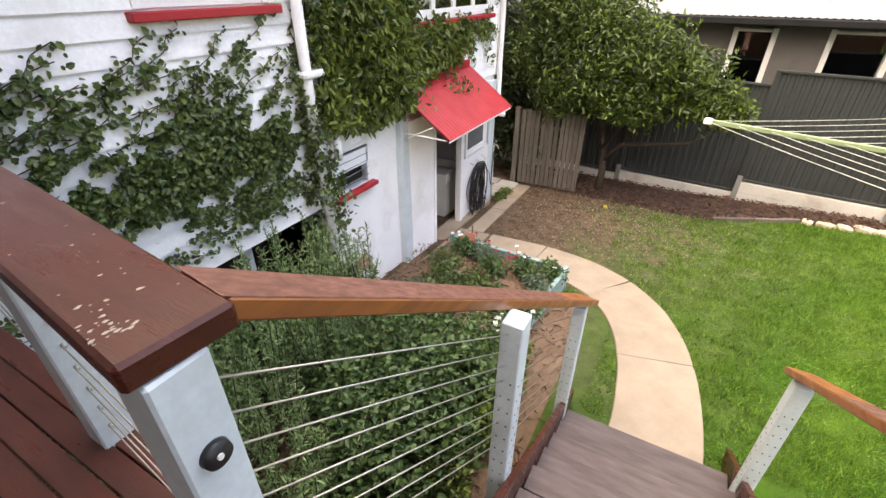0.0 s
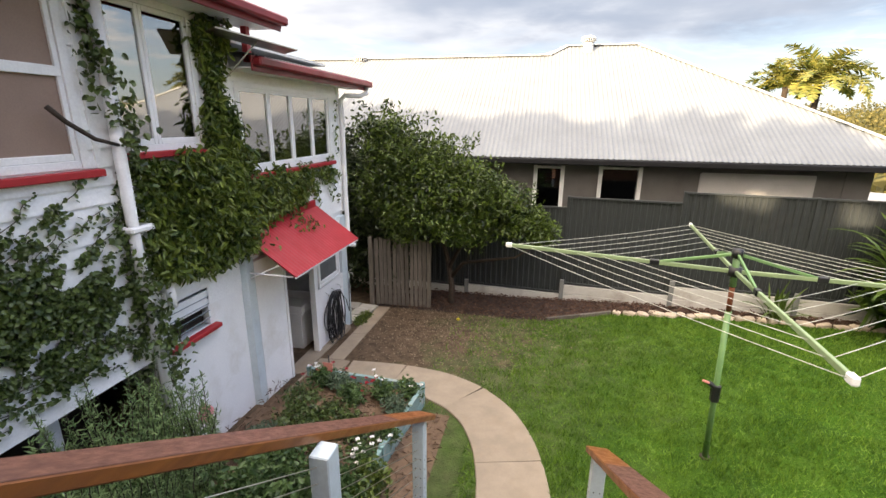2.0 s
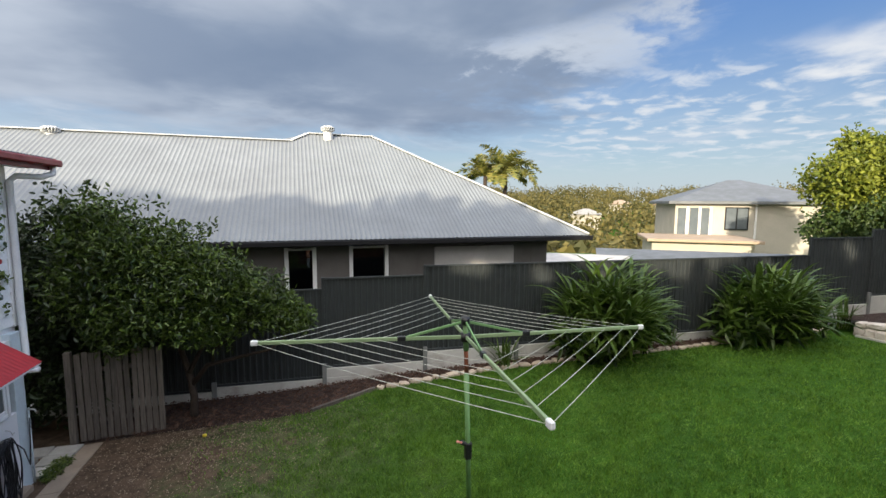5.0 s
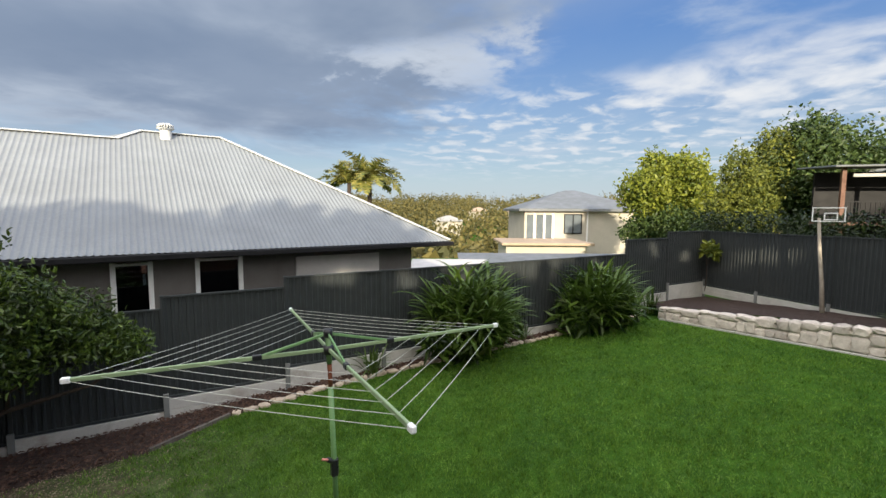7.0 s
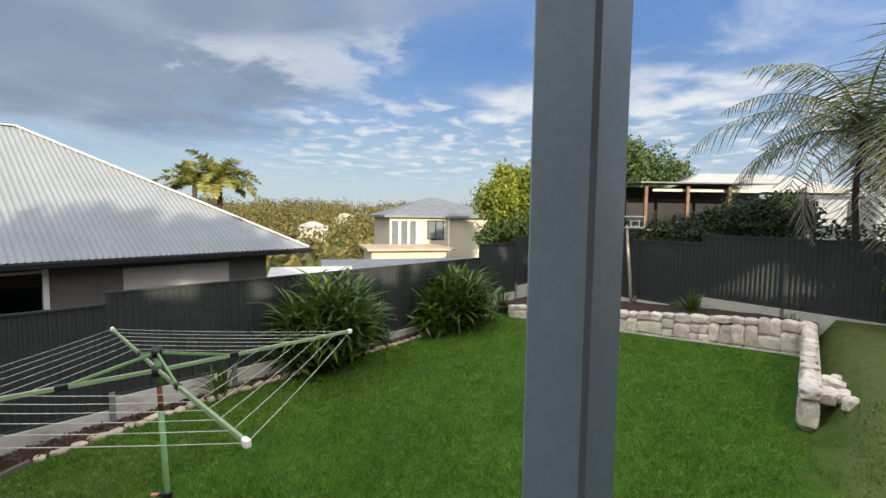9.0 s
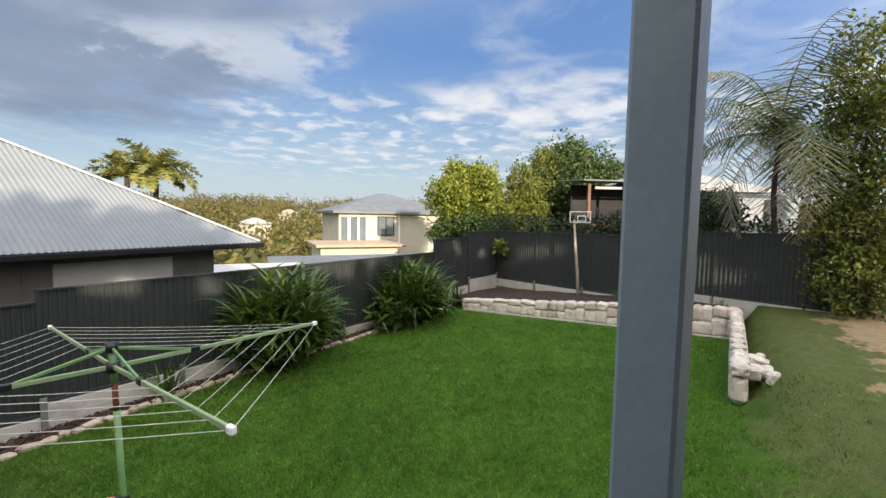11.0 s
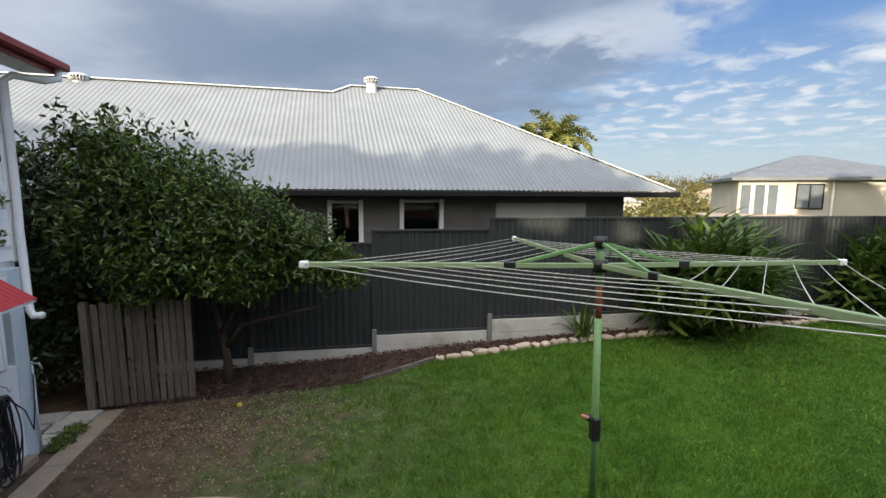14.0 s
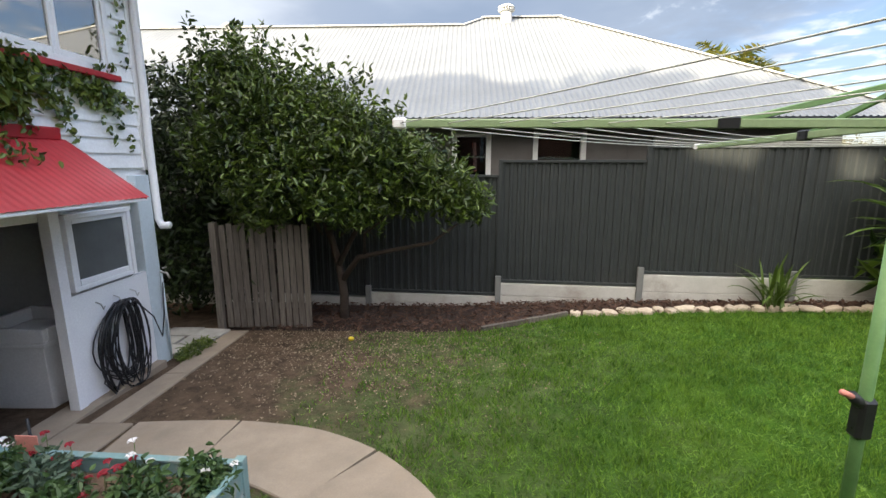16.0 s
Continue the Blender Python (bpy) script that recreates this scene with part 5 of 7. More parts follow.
def cane_clump(name, label, x, y, canes, height, seed, wide=1.5):
    """A broad dome of canes fanning out of one foot, each set with long arching pointed leaves."""
    rng = np.random.default_rng(seed)
    z = gz(x, y) + 0.02
    t = thing(name, label, "plant", (x, y, z))
    for i in range(canes):
        a = rng.uniform(0, 2 * math.pi)
        lean = math.sqrt(rng.random())
        o = Vector((x + 0.35 * rng.normal(), y + 0.10 * rng.normal(), z))
        flat = 0.30 if math.sin(a) > 0 else 0.65
        head = Vector((x + wide * 0.72 * lean * math.cos(a), y + wide * flat * lean * math.sin(a), z + height * (0.80 - 0.42 * lean * lean) * rng.uniform(0.8, 1.06)))
        rib = [o.lerp(head, k / 5) + Vector((0, 0, 0.22 * math.sin(math.pi * k / 5) * lean)) for k in range(6)]
        tube("cane", t, M_STRAP, rib, [0.017 - 0.0018 * k for k in range(6)], 5)
        for j in range(9):
            b = rib[2].lerp(rib[5], min(1.0, (j + rng.uniform(0, 0.9)) / 8))
            la = a + rng.normal() * 1.25
            if b.y > y + 0.2:
                la -= 2 * max(0.0, math.sin(la))
            ln, w = rng.uniform(0.85, 1.35), rng.uniform(0.075, 0.115)
            side = Vector((-math.sin(la), math.cos(la), 0))
            e = rng.uniform(0.6, 1.35) if j > 4 else rng.uniform(0.25, 1.0)
            q, verts = b.copy(), []
            for k in range(7):
                f = k / 6
                ww = w * (0.40 + 1.6 * f) * (1 - f ** 2.2) + 0.003
                up = Vector((0, 0, 0.22 * ww))
                verts += [tuple(q - side * ww / 2 + up), tuple(q), tuple(q + side * ww / 2 + up)]
                q = q + Vector((math.cos(la) * math.cos(e), math.sin(la) * math.cos(e), math.sin(e))) * ln / 6
                q.y = min(q.y, fence_y(q.x) - 0.06) if q.z < 2.95 else q.y
                e -= 0.11 + 0.17 * f
            faces = [(3 * k + c, 3 * k + c + 1, 3 * k + c + 4, 3 * k + c + 3) for k in range(6) for c in (0, 1)]
            raw("leaf", verts, faces, M_STRAP, t)
    core = [(x + dx * wide, y - 0.1, z + dz * height, r * wide, 0.8) for dx, dz, r in ((-0.5, 0.30, 0.30), (0.0, 0.36, 0.36), (0.5, 0.30, 0.30), (-0.25, 0.52, 0.28), (0.28, 0.52, 0.28), (0.0, 0.18, 0.3))]
    pts = blob_points(core, 1700, rng, 0.3)
    pts[:, 1] = np.minimum(pts[:, 1], fence_y(x) - 0.35)
    tagged(leaves("inner_foliage", t, M_STRAP, pts, 0.5, rng, 0.16, 0.2), kind="stuff")
    return t


build_citrus()
build_hedge()
cane_clump("ginger_clump", "large clump of leafy green canes by the fence", 8.05, 9.3, 62, 2.75, 3, 1.75)
cane_clump("ginger_clump", "dense clump of leafy green canes by the fence", 13.25, 8.95, 66, 2.05, 5, 2.2)
strap_plant("cycad", "small spiky plant in the mulch bed", 5.45, 9.75, 34, 0.85, 0.07, 7, 1.0)
strap_plant("cycad", "small spiky plant in the mulch bed", 10.4, 9.45, 26, 0.7, 0.05, 8, 1.0)
strap_plant("cycad", "small spiky plant in the mulch bed", 14.6, 9.1, 30, 0.8, 0.06, 9, 0.9)
strap_plant("cycad", "pale upright plant beside the retaining wall", 16.2, 8.75, 30, 1.1, 0.06, 10, 0.5)


# ---- stones ----
def stone(name, parent, c, s, rot, seed, material, block=0.82, rough=0.17):
    rng = random.Random(seed)
    bm = bmesh.new()
    bmesh.ops.create_icosphere(bm, subdivisions=2, radius=1.0)
    for v in bm.verts:
        d = v.co.copy()
        k = max(abs(d.x), abs(d.y), abs(d.z))
        q = Vector((seed * 3.1, 0, 0))
        v.co = d.lerp(d / k, block) * (1 + rough * noise.noise(d * 1.6 + q) + 0.06 * noise.noise(d * 4.1 + q))
    bm.transform(Matrix.Translation(c) @ Matrix.Rotation(rot, 4, "Z") @ Matrix.Rotation(rng.uniform(-0.12, 0.12), 4, "Y") @ Matrix.Diagonal((s[0] / 2, s[1] / 2, s[2] / 2, 1)))
    return part(name, bm, material, parent, smooth=False)


def build_edging():
    rng = random.Random(21)
    x = 2.2
    i = 0
    while x < 16.6:
        w = rng.uniform(0.14, 0.34)
        y = edge_y(x + w / 2)
        s = stone("edging_stone", None, (x + w / 2, y + rng.uniform(-0.03, 0.03), gz(x, y) + 0.035), (w, rng.uniform(0.12, 0.20), rng.uniform(0.08, 0.15)), rng.uniform(-0.5, 0.5), i, M_STONE, 0.7)
        tagged(s, "rough pale sandstone edging rock beside the lawn", "stone", "garden edging stones")
        x += w * 0.93 + rng.uniform(0, 0.05)
        i += 1
    e = thing("timber_edging", "dark weathered timber edging along the mulch", "edging", (1.4, 9.2, 0.2))
    for a, b in ((0.75, 1.45), (1.46, 2.15)):
        beam("edging_board", e, M_PALING, (a, edge_y(a), gz(a, 9.2) + 0.03), (b, edge_y(b), gz(b, 9.2) + 0.03), 0.06, 0.09)


def build_retaining():
    w = tagged(thing("retaining_wall", "dry-stacked pale sandstone retaining wall", "retaining wall", (16.1, 4, 0.7)), kind="structure")
    rng = random.Random(31)
    k = 0
    runs = (((16.05, 8.2), (16.1, -0.85)), ((16.1, -0.85), (11.2, -0.75)))
    for (ax, ay), (bx, by) in runs:
        n = math.hypot(bx - ax, by - ay)
        dx, dy = (bx - ax) / n, (by - ay) / n
        ang = math.atan2(dy, dx)
        s = -0.1
        while s < n:
            l = rng.uniform(0.26, 0.72)
            f = max(0, min(1, (s + l / 2) / n))
            x, y = ax + dx * (s + l / 2), ay + dy * (s + l / 2)
            H = (0.44 + 0.50 * f) if ay > 1 else 0.88 - 0.1 * f
            cut = rng.choice(((0.0, 0.62, 1.0), (0.0, 0.45, 1.0), (0.0, 0.78, 1.0), (0.0, 0.3, 0.66, 1.0), (0.0, 0.72, 1.0), (0.0, 0.36, 0.8, 1.0)))
            for j in range(len(cut) - 1):
                hh, zc = H * (cut[j + 1] - cut[j]), H * (cut[j + 1] + cut[j]) / 2
                parts = 2 if l > 0.5 and rng.random() < 0.6 else 1
                for u in range(parts):
                    ll = l / parts
                    o = (u - (parts - 1) / 2) * ll
                    c = (x + dx * o + rng.uniform(-0.015, 0.015), y + dy * o + rng.uniform(-0.015, 0.015), gz(x, max(y, -0.7)) + zc + rng.uniform(-0.012, 0.012))
                    stone("stone", w, c, (ll * rng.uniform(1.04, 1.14), 0.30 + rng.uniform(-0.02, 0.03), hh * rng.uniform(1.02, 1.10)), ang + rng.uniform(-0.04, 0.04), k, M_WALLSTONE, 0.95, 0.12)
                    k += 1
            s += l * 0.99
        ox, oy = (0.06, 0) if abs(dy) > 0.5 else (0, -0.06)
        top = 0.40 if ay > 1 else 0.74
        beam("mortar_core", w, M_MORTAR, (ax + ox, ay + oy, gz(ax, max(ay, -0.7)) + top / 2), (bx + ox - dx * 0.15, by + oy - dy * 0.15, gz(bx, max(by, -0.7)) + (top + 0.4 * (ay > 1)) / 2), 0.22, top, 0.01)
        if ay > 1:
            beam("footing_strip", w, M_SLEEP, (ax - 0.19, ay, gz(ax, ay) + 0.02), (bx - 0.19, by + 0.1, gz(bx, -0.7) + 0.02), 0.07, 0.06, 0.008)
    # raised bed behind it, up to the fence
    verts, faces = [], []
    ys = np.linspace(9.05, -1.05, 24)
    for y in ys:
        f = min(1, (9.05 - y) / 10.1)
        fx = 20.5 - (8.95 - y) * 0.3035
        for c in range(6):
            t = c / 5
            x = 16.12 + (fx - 16.12) * t
            z = gz(16, max(y, 0)) + 0.40 + 0.46 * min(1, f * 1.2) - 0.16 * t + 0.02 * math.sin(x * 5 + y * 3)
            verts.append((x, y, z))
    for i in range(len(ys) - 1):
        for c in range(5):
            faces.append((i * 6 + c, i * 6 + c + 1, i * 6 + 7 + c, i * 6 + 6 + c))
    ob = raw("raised_bed", verts, faces, M_MULCH, smooth=True)
    tagged(ob, "dark mulched raised bed behind the stone wall", "garden bed", kind="structure")


build_edging()
build_retaining()


# ---- ivy and climbers on the house ----
def build_ivy():
    rng = np.random.default_rng(41)
    iv = thing("ivy", "dark green ivy creeping over the white weatherboards", "climber", (WX, 2.4, 1.5))
    pts, thick = [], []
    while len(pts) < 9800:
        y, z = rng.uniform(-0.4, 3.32), rng.uniform(1.95, 3.85)
        run = z - 0.42 * (y - 1.5)
        f = noise.noise(Vector((y * 1.2, run * 3.2, 0.3))) * 0.55 + noise.noise(Vector((y * 4.0, run * 12.0, 2.0))) * 0.70
        mid = 2.82 - 0.06 * (y - 1.5)
        edge = 0.50 - abs(z - mid) * 0.90 + 0.14 * min(1, max(-1, y - 1.6))
        if f + edge > 0.30:
            pts.append((WX + 0.03 + abs(rng.normal()) * 0.035, y, z))
    # thin runners along the edge of the mat
    for _ in range(60):
        y, z = rng.uniform(0.0, 3.0), rng.choice([rng.uniform(3.05, 3.5), rng.uniform(2.15, 2.5)])
        dy, dz = rng.uniform(0.25, 0.8), rng.uniform(0.1, 0.45) * (1 if z > 3 else -0.5)
        run = []
        for k in range(14):
            q = (WX + 0.035, y + dy * k / 14 + 0.03 * math.sin(k), z + dz * k / 14)
            if q[1] < 3.3:
                run.append(q)
                for _ in range(3):
                    pts.append((q[0] + 0.01, q[1] + rng.normal() * 0.025, q[2] + rng.normal() * 0.025))
        if len(run) > 3:
            tube("runner", iv, M_BARK, run, 0.004, 4)
    leaves("leaf_mat", iv, M_IVY, pts, 0.044, rng, 0.78, 0.4, (1.2, 0, 0.3), jitter=0.75)
    # ivy winding up the downpipe
    pp = []
    for _ in range(3600):
        z = rng.uniform(0.35, 5.3)
        a = rng.uniform(0, 2 * math.pi)
        tw = math.sin(z * 3.2 + a) + (0.8 if z < 2.2 else 0.0)
        if tw > 0.15:
            r = 0.075 + abs(rng.normal()) * (0.06 if z > 2.2 else 0.10)
            pp.append((WX + 0.10 + r * max(math.cos(a), -0.7), 3.33 + r * 1.2 * math.sin(a), z))
    leaves("pipe_ivy", iv, M_IVY, pp, 0.06, rng, 0.75, 0.4, (0.8, 0, 0.2), jitter=0.8)
    tube("branch", iv, M_BARK, [(WX + 0.1, 2.75, 4.42), (WX + 0.14, 2.85, 4.3), (WX + 0.16, 3.05, 4.16), (WX + 0.14, 3.28, 4.1)], [0.022, 0.02, 0.018, 0.015], 6)
    c = thing("climber", "bushy bright green climber below the upstairs windows", "climber", (WX + 0.1, 4.4, 2.5))
    blobs = []
    for y in np.arange(3.55, 5.35, 0.17):
        lo = 2.74 + 0.09 * math.sin(y * 4) + (0.25 if y > 5 else 0)
        for z in np.arange(lo, 3.95, 0.2):
            blobs.append((WX + 0.10 + 0.10 * math.sin(y * 3.7 + z * 2.9), y, z, 0.17, 1.0))
    for y in np.arange(5.3, 6.6, 0.16):
        for z in np.arange(2.95 + 0.18 * (y - 5.3), 3.58, 0.17):
            blobs.append((WX + 0.08, y, z, 0.13, 1.0))
    for z in np.arange(3.9, 5.45, 0.14):
        w = 0.20 if z < 4.6 else 0.14
        blobs.append((WX + 0.08, 4.78 + 0.10 * math.sin(z * 5), z, w, 1.0))
        blobs.append((WX + 0.07, 4.62 + 0.06 * math.sin(z * 7), z, w * 0.8, 1.0))
    leaves("foliage", c, M_IVYL, blob_points(blobs, 15500, rng, 0.35), 0.092, rng, 0.42, 1.1, (0.6, 0, 0.3))
    tr = []
    for _ in range(46):
        y0, z0 = rng.uniform(5.6, 7.6), rng.uniform(3.35, 3.6)
        n = int(rng.integers(6, 16))
        s = rng.uniform(-0.035, 0.03)
        for k in range(n):
            q = (WX + 0.05, y0 + k * 0.045, z0 + s * k - 0.002 * k * k)
            if q[1] < 8.15:
                tr += [(q[0] + 0.02 * rng.random(), q[1] + rng.normal() * 0.02, q[2] + rng.normal() * 0.025) for _ in range(3)]
    for _ in range(10):
        y0, z0 = rng.uniform(5.0, 6.4), 2.84
        tr += [(WX + 0.1 + 0.04 * k + rng.normal() * 0.03, y0 + rng.normal() * 0.08, z0 + 0.04 - 0.027 * k) for k in range(9)]
    for z in np.arange(3.7, 4.7, 0.03):
        tr.append((WX + 0.05, 7.98 + rng.normal() * 0.04, z))
    leaves("trail", c, M_IVYL, tr, 0.065, rng, 0.6, 0.6, (1, 0, 0.2), jitter=0.7)


build_ivy()


# ---- garden beds ----
def bush(name, label, blobs, n, size, material, seed, aspect=0.6, category="shrub", stems=True, shell=0.4):
    rng = np.random.default_rng(seed)
    b = blobs[0]
    t = thing(name, label, category, (b[0], b[1], gz(b[0], b[1])))
    if stems:
        for k, q in enumerate(blobs[:8]):
            limb(t, [(q[0], q[1], gz(q[0], q[1]) - 0.03), (q[0] + 0.02, q[1], (q[2] + gz(q[0], q[1])) / 2), (q[0], q[1] + 0.03, q[2])], 0.014, 0.006, name="stem")
    leaves("foliage", t, material, blob_points(blobs, n, rng, shell), size, rng, aspect, 0.3, (0, 0, 0.7))
    return t


def sprigs(name, label, x0, x1, y0, y1, n, height, seed):
    """Upright needle-leaved sprigs."""
    rng = np.random.default_rng(seed)
    t = thing(name, label, "shrub", ((x0 + x1) / 2, (y0 + y1) / 2, gz(x0, y0)))
    pts = []
    v, f = [], []
    for _ in range(n):
        x, y = rng.uniform(x0, x1), rng.uniform(y0, y1)
        h, lx, ly = height * rng.uniform(0.5, 1.1), rng.normal() * 0.12, rng.normal() * 0.12
        z = gz(x, y)
        m = int(h * 100)
        for k in range(m):
            s = 0.25 + 0.75 * k / m
            pts.append((x + lx * s * s + rng.normal() * 0.008, y + ly * s * s + rng.normal() * 0.008, z + h * s))
        tv, tf = tube_data([(x, y, z), (x + lx * 0.3, y + ly * 0.3, z + h * 0.5), (x + lx, y + ly, z + h)], 0.004, 4)
        o = len(v)
        v += tv
        f += [tuple(i + o for i in q) for q in tf]
    tagged(raw("stalk", v, f, M_BARK, t), kind="stuff")
    leaves("needles", t, M_ROSEMARY, pts, 0.055, rng, 0.2, -1.2, simple=True)
    return t


G = gz(-2, 3)
bush("garden_shrub", "dense leafy green shrub filling the bed beside the stairs", [(-1.5, 1.5, 0.75, 0.45, 0.9), (-1.45, 2.1, 0.8, 0.48, 0.9), (-1.4, 2.75, 0.8, 0.45, 0.9), (-1.9, 1.9, 0.85, 0.5, 0.9), (-1.9, 2.6, 0.9, 0.5, 0.9), (-2.3, 2.2, 0.8, 0.45, 0.9), (-1.5, 3.2, 0.78, 0.36, 0.9), (-2.1, 3.2, 0.8, 0.4, 0.9), (-1.15, 2.3, 0.6, 0.3, 1.0), (-1.15, 2.9, 0.6, 0.28, 1.0)], 13500, 0.06, M_BUSH, 51, 0.7)
bush("climbing_shrub", "trailing small-leaved plant hanging over the bed edge", [(-1.08, 1.9, 0.55, 0.22, 1.3), (-1.05, 2.5, 0.58, 0.24, 1.3), (-1.1, 3.1, 0.6, 0.22, 1.2), (-1.15, 3.5, 0.62, 0.2, 1.1)], 2600, 0.055, M_IVYL, 52, stems=False)
sprigs("rosemary", "grey-green upright rosemary bush by the house", -3.3, -2.5, 0.9, 3.1, 300, 1.65, 53)
bush("fern_shrub", "soft bright green shrub against the house stumps", [(-3.05, 0.6, 1.2, 0.5, 1.1), (-3.0, 1.2, 1.25, 0.5, 1.1), (-3.05, 1.8, 1.2, 0.48, 1.1), (-3.05, 2.4, 1.05, 0.45, 1.1), (-3.0, 2.95, 0.9, 0.4, 1.1)], 5200, 0.085, M_ROSEMARY, 57, 0.22)
sprigs("rosemary", "grey-green upright rosemary bush below the deck", -2.5, -1.6, 0.9, 1.5, 60, 1.1, 54)
bush("ground_cover", "low dark trailing ground cover in the raised bed", [(-2.5, 4.35, 0.58, 0.3, 0.55), (-2.1, 4.5, 0.56, 0.3, 0.5), (-1.75, 4.35, 0.56, 0.26, 0.5), (-2.7, 4.8, 0.56, 0.26, 0.5), (-2.25, 4.05, 0.6, 0.3, 0.6), (-1.5, 4.1, 0.56, 0.2, 0.5)], 3600, 0.05, M_IVY, 55, stems=False)
bush("herb_clump", "soft grey-green herb clump with spreading leaves", [(-2.7, 3.8, 0.62, 0.25, 0.6), (-2.4, 3.6, 0.62, 0.22, 0.6)], 900, 0.09, M_GREYLEAF, 56, 0.3)
for i, (x, y, m_) in enumerate(((-2.3, 5.2, M_GREYLEAF), (-2.0, 4.95, M_BUSH), (-1.6, 5.1, M_BUSH), (-1.3, 4.8, M_GREYLEAF), (-1.25, 5.25, M_BUSH), (-2.6, 5.25, M_BUSH), (-1.3, 4.3, M_BUSH), (-1.35, 3.75, M_BUSH))):
    bush("bedding_plant", "small leafy bedding plant in the raised planter", [(x, y, 0.64, 0.17, 0.8), (x + 0.1, y - 0.05, 0.60, 0.13, 0.8)], 420, 0.06, m_, 60 + i, 0.5, "plant", stems=False)


def flowers(name, label, spots, material, seed):
    rng = np.random.default_rng(seed)
    t = thing(name, label, "flowers", (*spots[0][:2], 0.55))
    for x, y, n in spots:
        for _ in range(n):
            px, py, z = x + rng.normal() * 0.09, y + rng.normal() * 0.09, 0.64 + rng.uniform(0, 0.13)
            tube("stalk", t, M_STRAP, [(px, py, 0.52), (px + 0.01, py, z)], 0.003, 4)
            v, f = [], []
            for k in range(6):
                a = k * math.pi / 3 + rng.random()
                c, s = math.cos(a), math.sin(a)
                o = len(v)
                v += [(px, py, z), (px + 0.02 * c - 0.014 * s, py + 0.02 * s + 0.014 * c, z + 0.016), (px + 0.034 * c, py + 0.034 * s, z + 0.010 * rng.random()), (px + 0.02 * c + 0.014 * s, py + 0.02 * s - 0.014 * c, z + 0.016)]
                f.append((o, o + 1, o + 2, o + 3))
            raw("bloom", v, f, material, t)


flowers("white_flowers", "white blooms in the raised planter", [(-1.33, 3.7, 8), (-1.32, 4.0, 6), (-1.2, 5.22, 2), (-1.75, 5.27, 3), (-2.75, 5.25, 4)], M_PETALW, 71)
flowers("red_flowers", "red blooms in the raised planter", [(-1.70, 5.2, 7), (-2.25, 5.28, 6), (-2.0, 5.1, 3), (-2.75, 5.25, 3)], M_PETALR, 72)


def build_planter():
    p = thing("planter", "teal painted timber planter edge, paint worn", "planter", (-1.2, 5, 0.2))
    for a, b in (((-1.34, 2.7), (-1.06, 5.38)), ((-1.06, 5.38), (-2.95, 5.44))):
        for z in (0.30, 0.50):
            beam("board", p, M_TEAL, (*a, z), (*b, z), 0.04, 0.19, 0.005)
        beam("cap", p, M_TEAL, (*a, 0.61), (*b, 0.61), 0.06, 0.022, 0.004)
    for x, y in ((-1.07, 5.37), (-2.9, 5.42), (-1.2, 4.0)):
        box("corner_post", p, M_TEAL, (x - 0.035, y - 0.035, 0.1), (x + 0.035, y + 0.035, 0.655), 0.005)
    v = [(-1.32, 2.75, 0.5), (-1.09, 5.35, 0.5), (-2.95, 5.40, 0.5), (-3.2, 3.6, 0.48), (-2.2, 2.9, 0.46)]
    raw("planter_soil", v, [(0, 1, 2, 3, 4)], M_STRAW, p, "straw mulch")


build_planter()


def build_ornament():
    o = thing("garden_ornament", "pink plastic bird ornament on a thin stake", "ornament", (-3.1, 3.5, 0.4))
    c = Vector((-3.1, 3.5, 1.12))
    tube("stake", o, M_STEEL, [(c.x, c.y, 0.3), (c.x, c.y, c.z)], 0.006, 6)
    bm = bmesh.new()
    bmesh.ops.create_uvsphere(bm, u_segments=16, v_segments=10, radius=0.09, matrix=Matrix.Translation(c) @ Matrix.Rotation(0.4, 4, "X") @ Matrix.Diagonal((0.8, 1.2, 0.9, 1)))
    part("body", bm, M_PINK, o, smooth=True)
    tube("neck", o, M_PINK, [c + Vector((0.02, -0.07, 0.04)), c + Vector((0.04, -0.10, 0.11)), c + Vector((0.05, -0.06, 0.16)), c + Vector((0.06, -0.12, 0.15))], [0.03, 0.022, 0.026, 0.012], 8)


build_ornament()
mk = thing("plant_marker", "salmon coloured marker in the planter", "marker", (-2.55, 5.36, 0.5))
box("card", mk, M_SALMON, (-2.63, 5.345, 0.66), (-2.47, 5.352, 0.80), 0.002, m=None)
tube("stick", mk, M_BLACK, [(-2.53, 5.36, 0.45), (-2.53, 5.36, 0.92)], 0.009, 6)


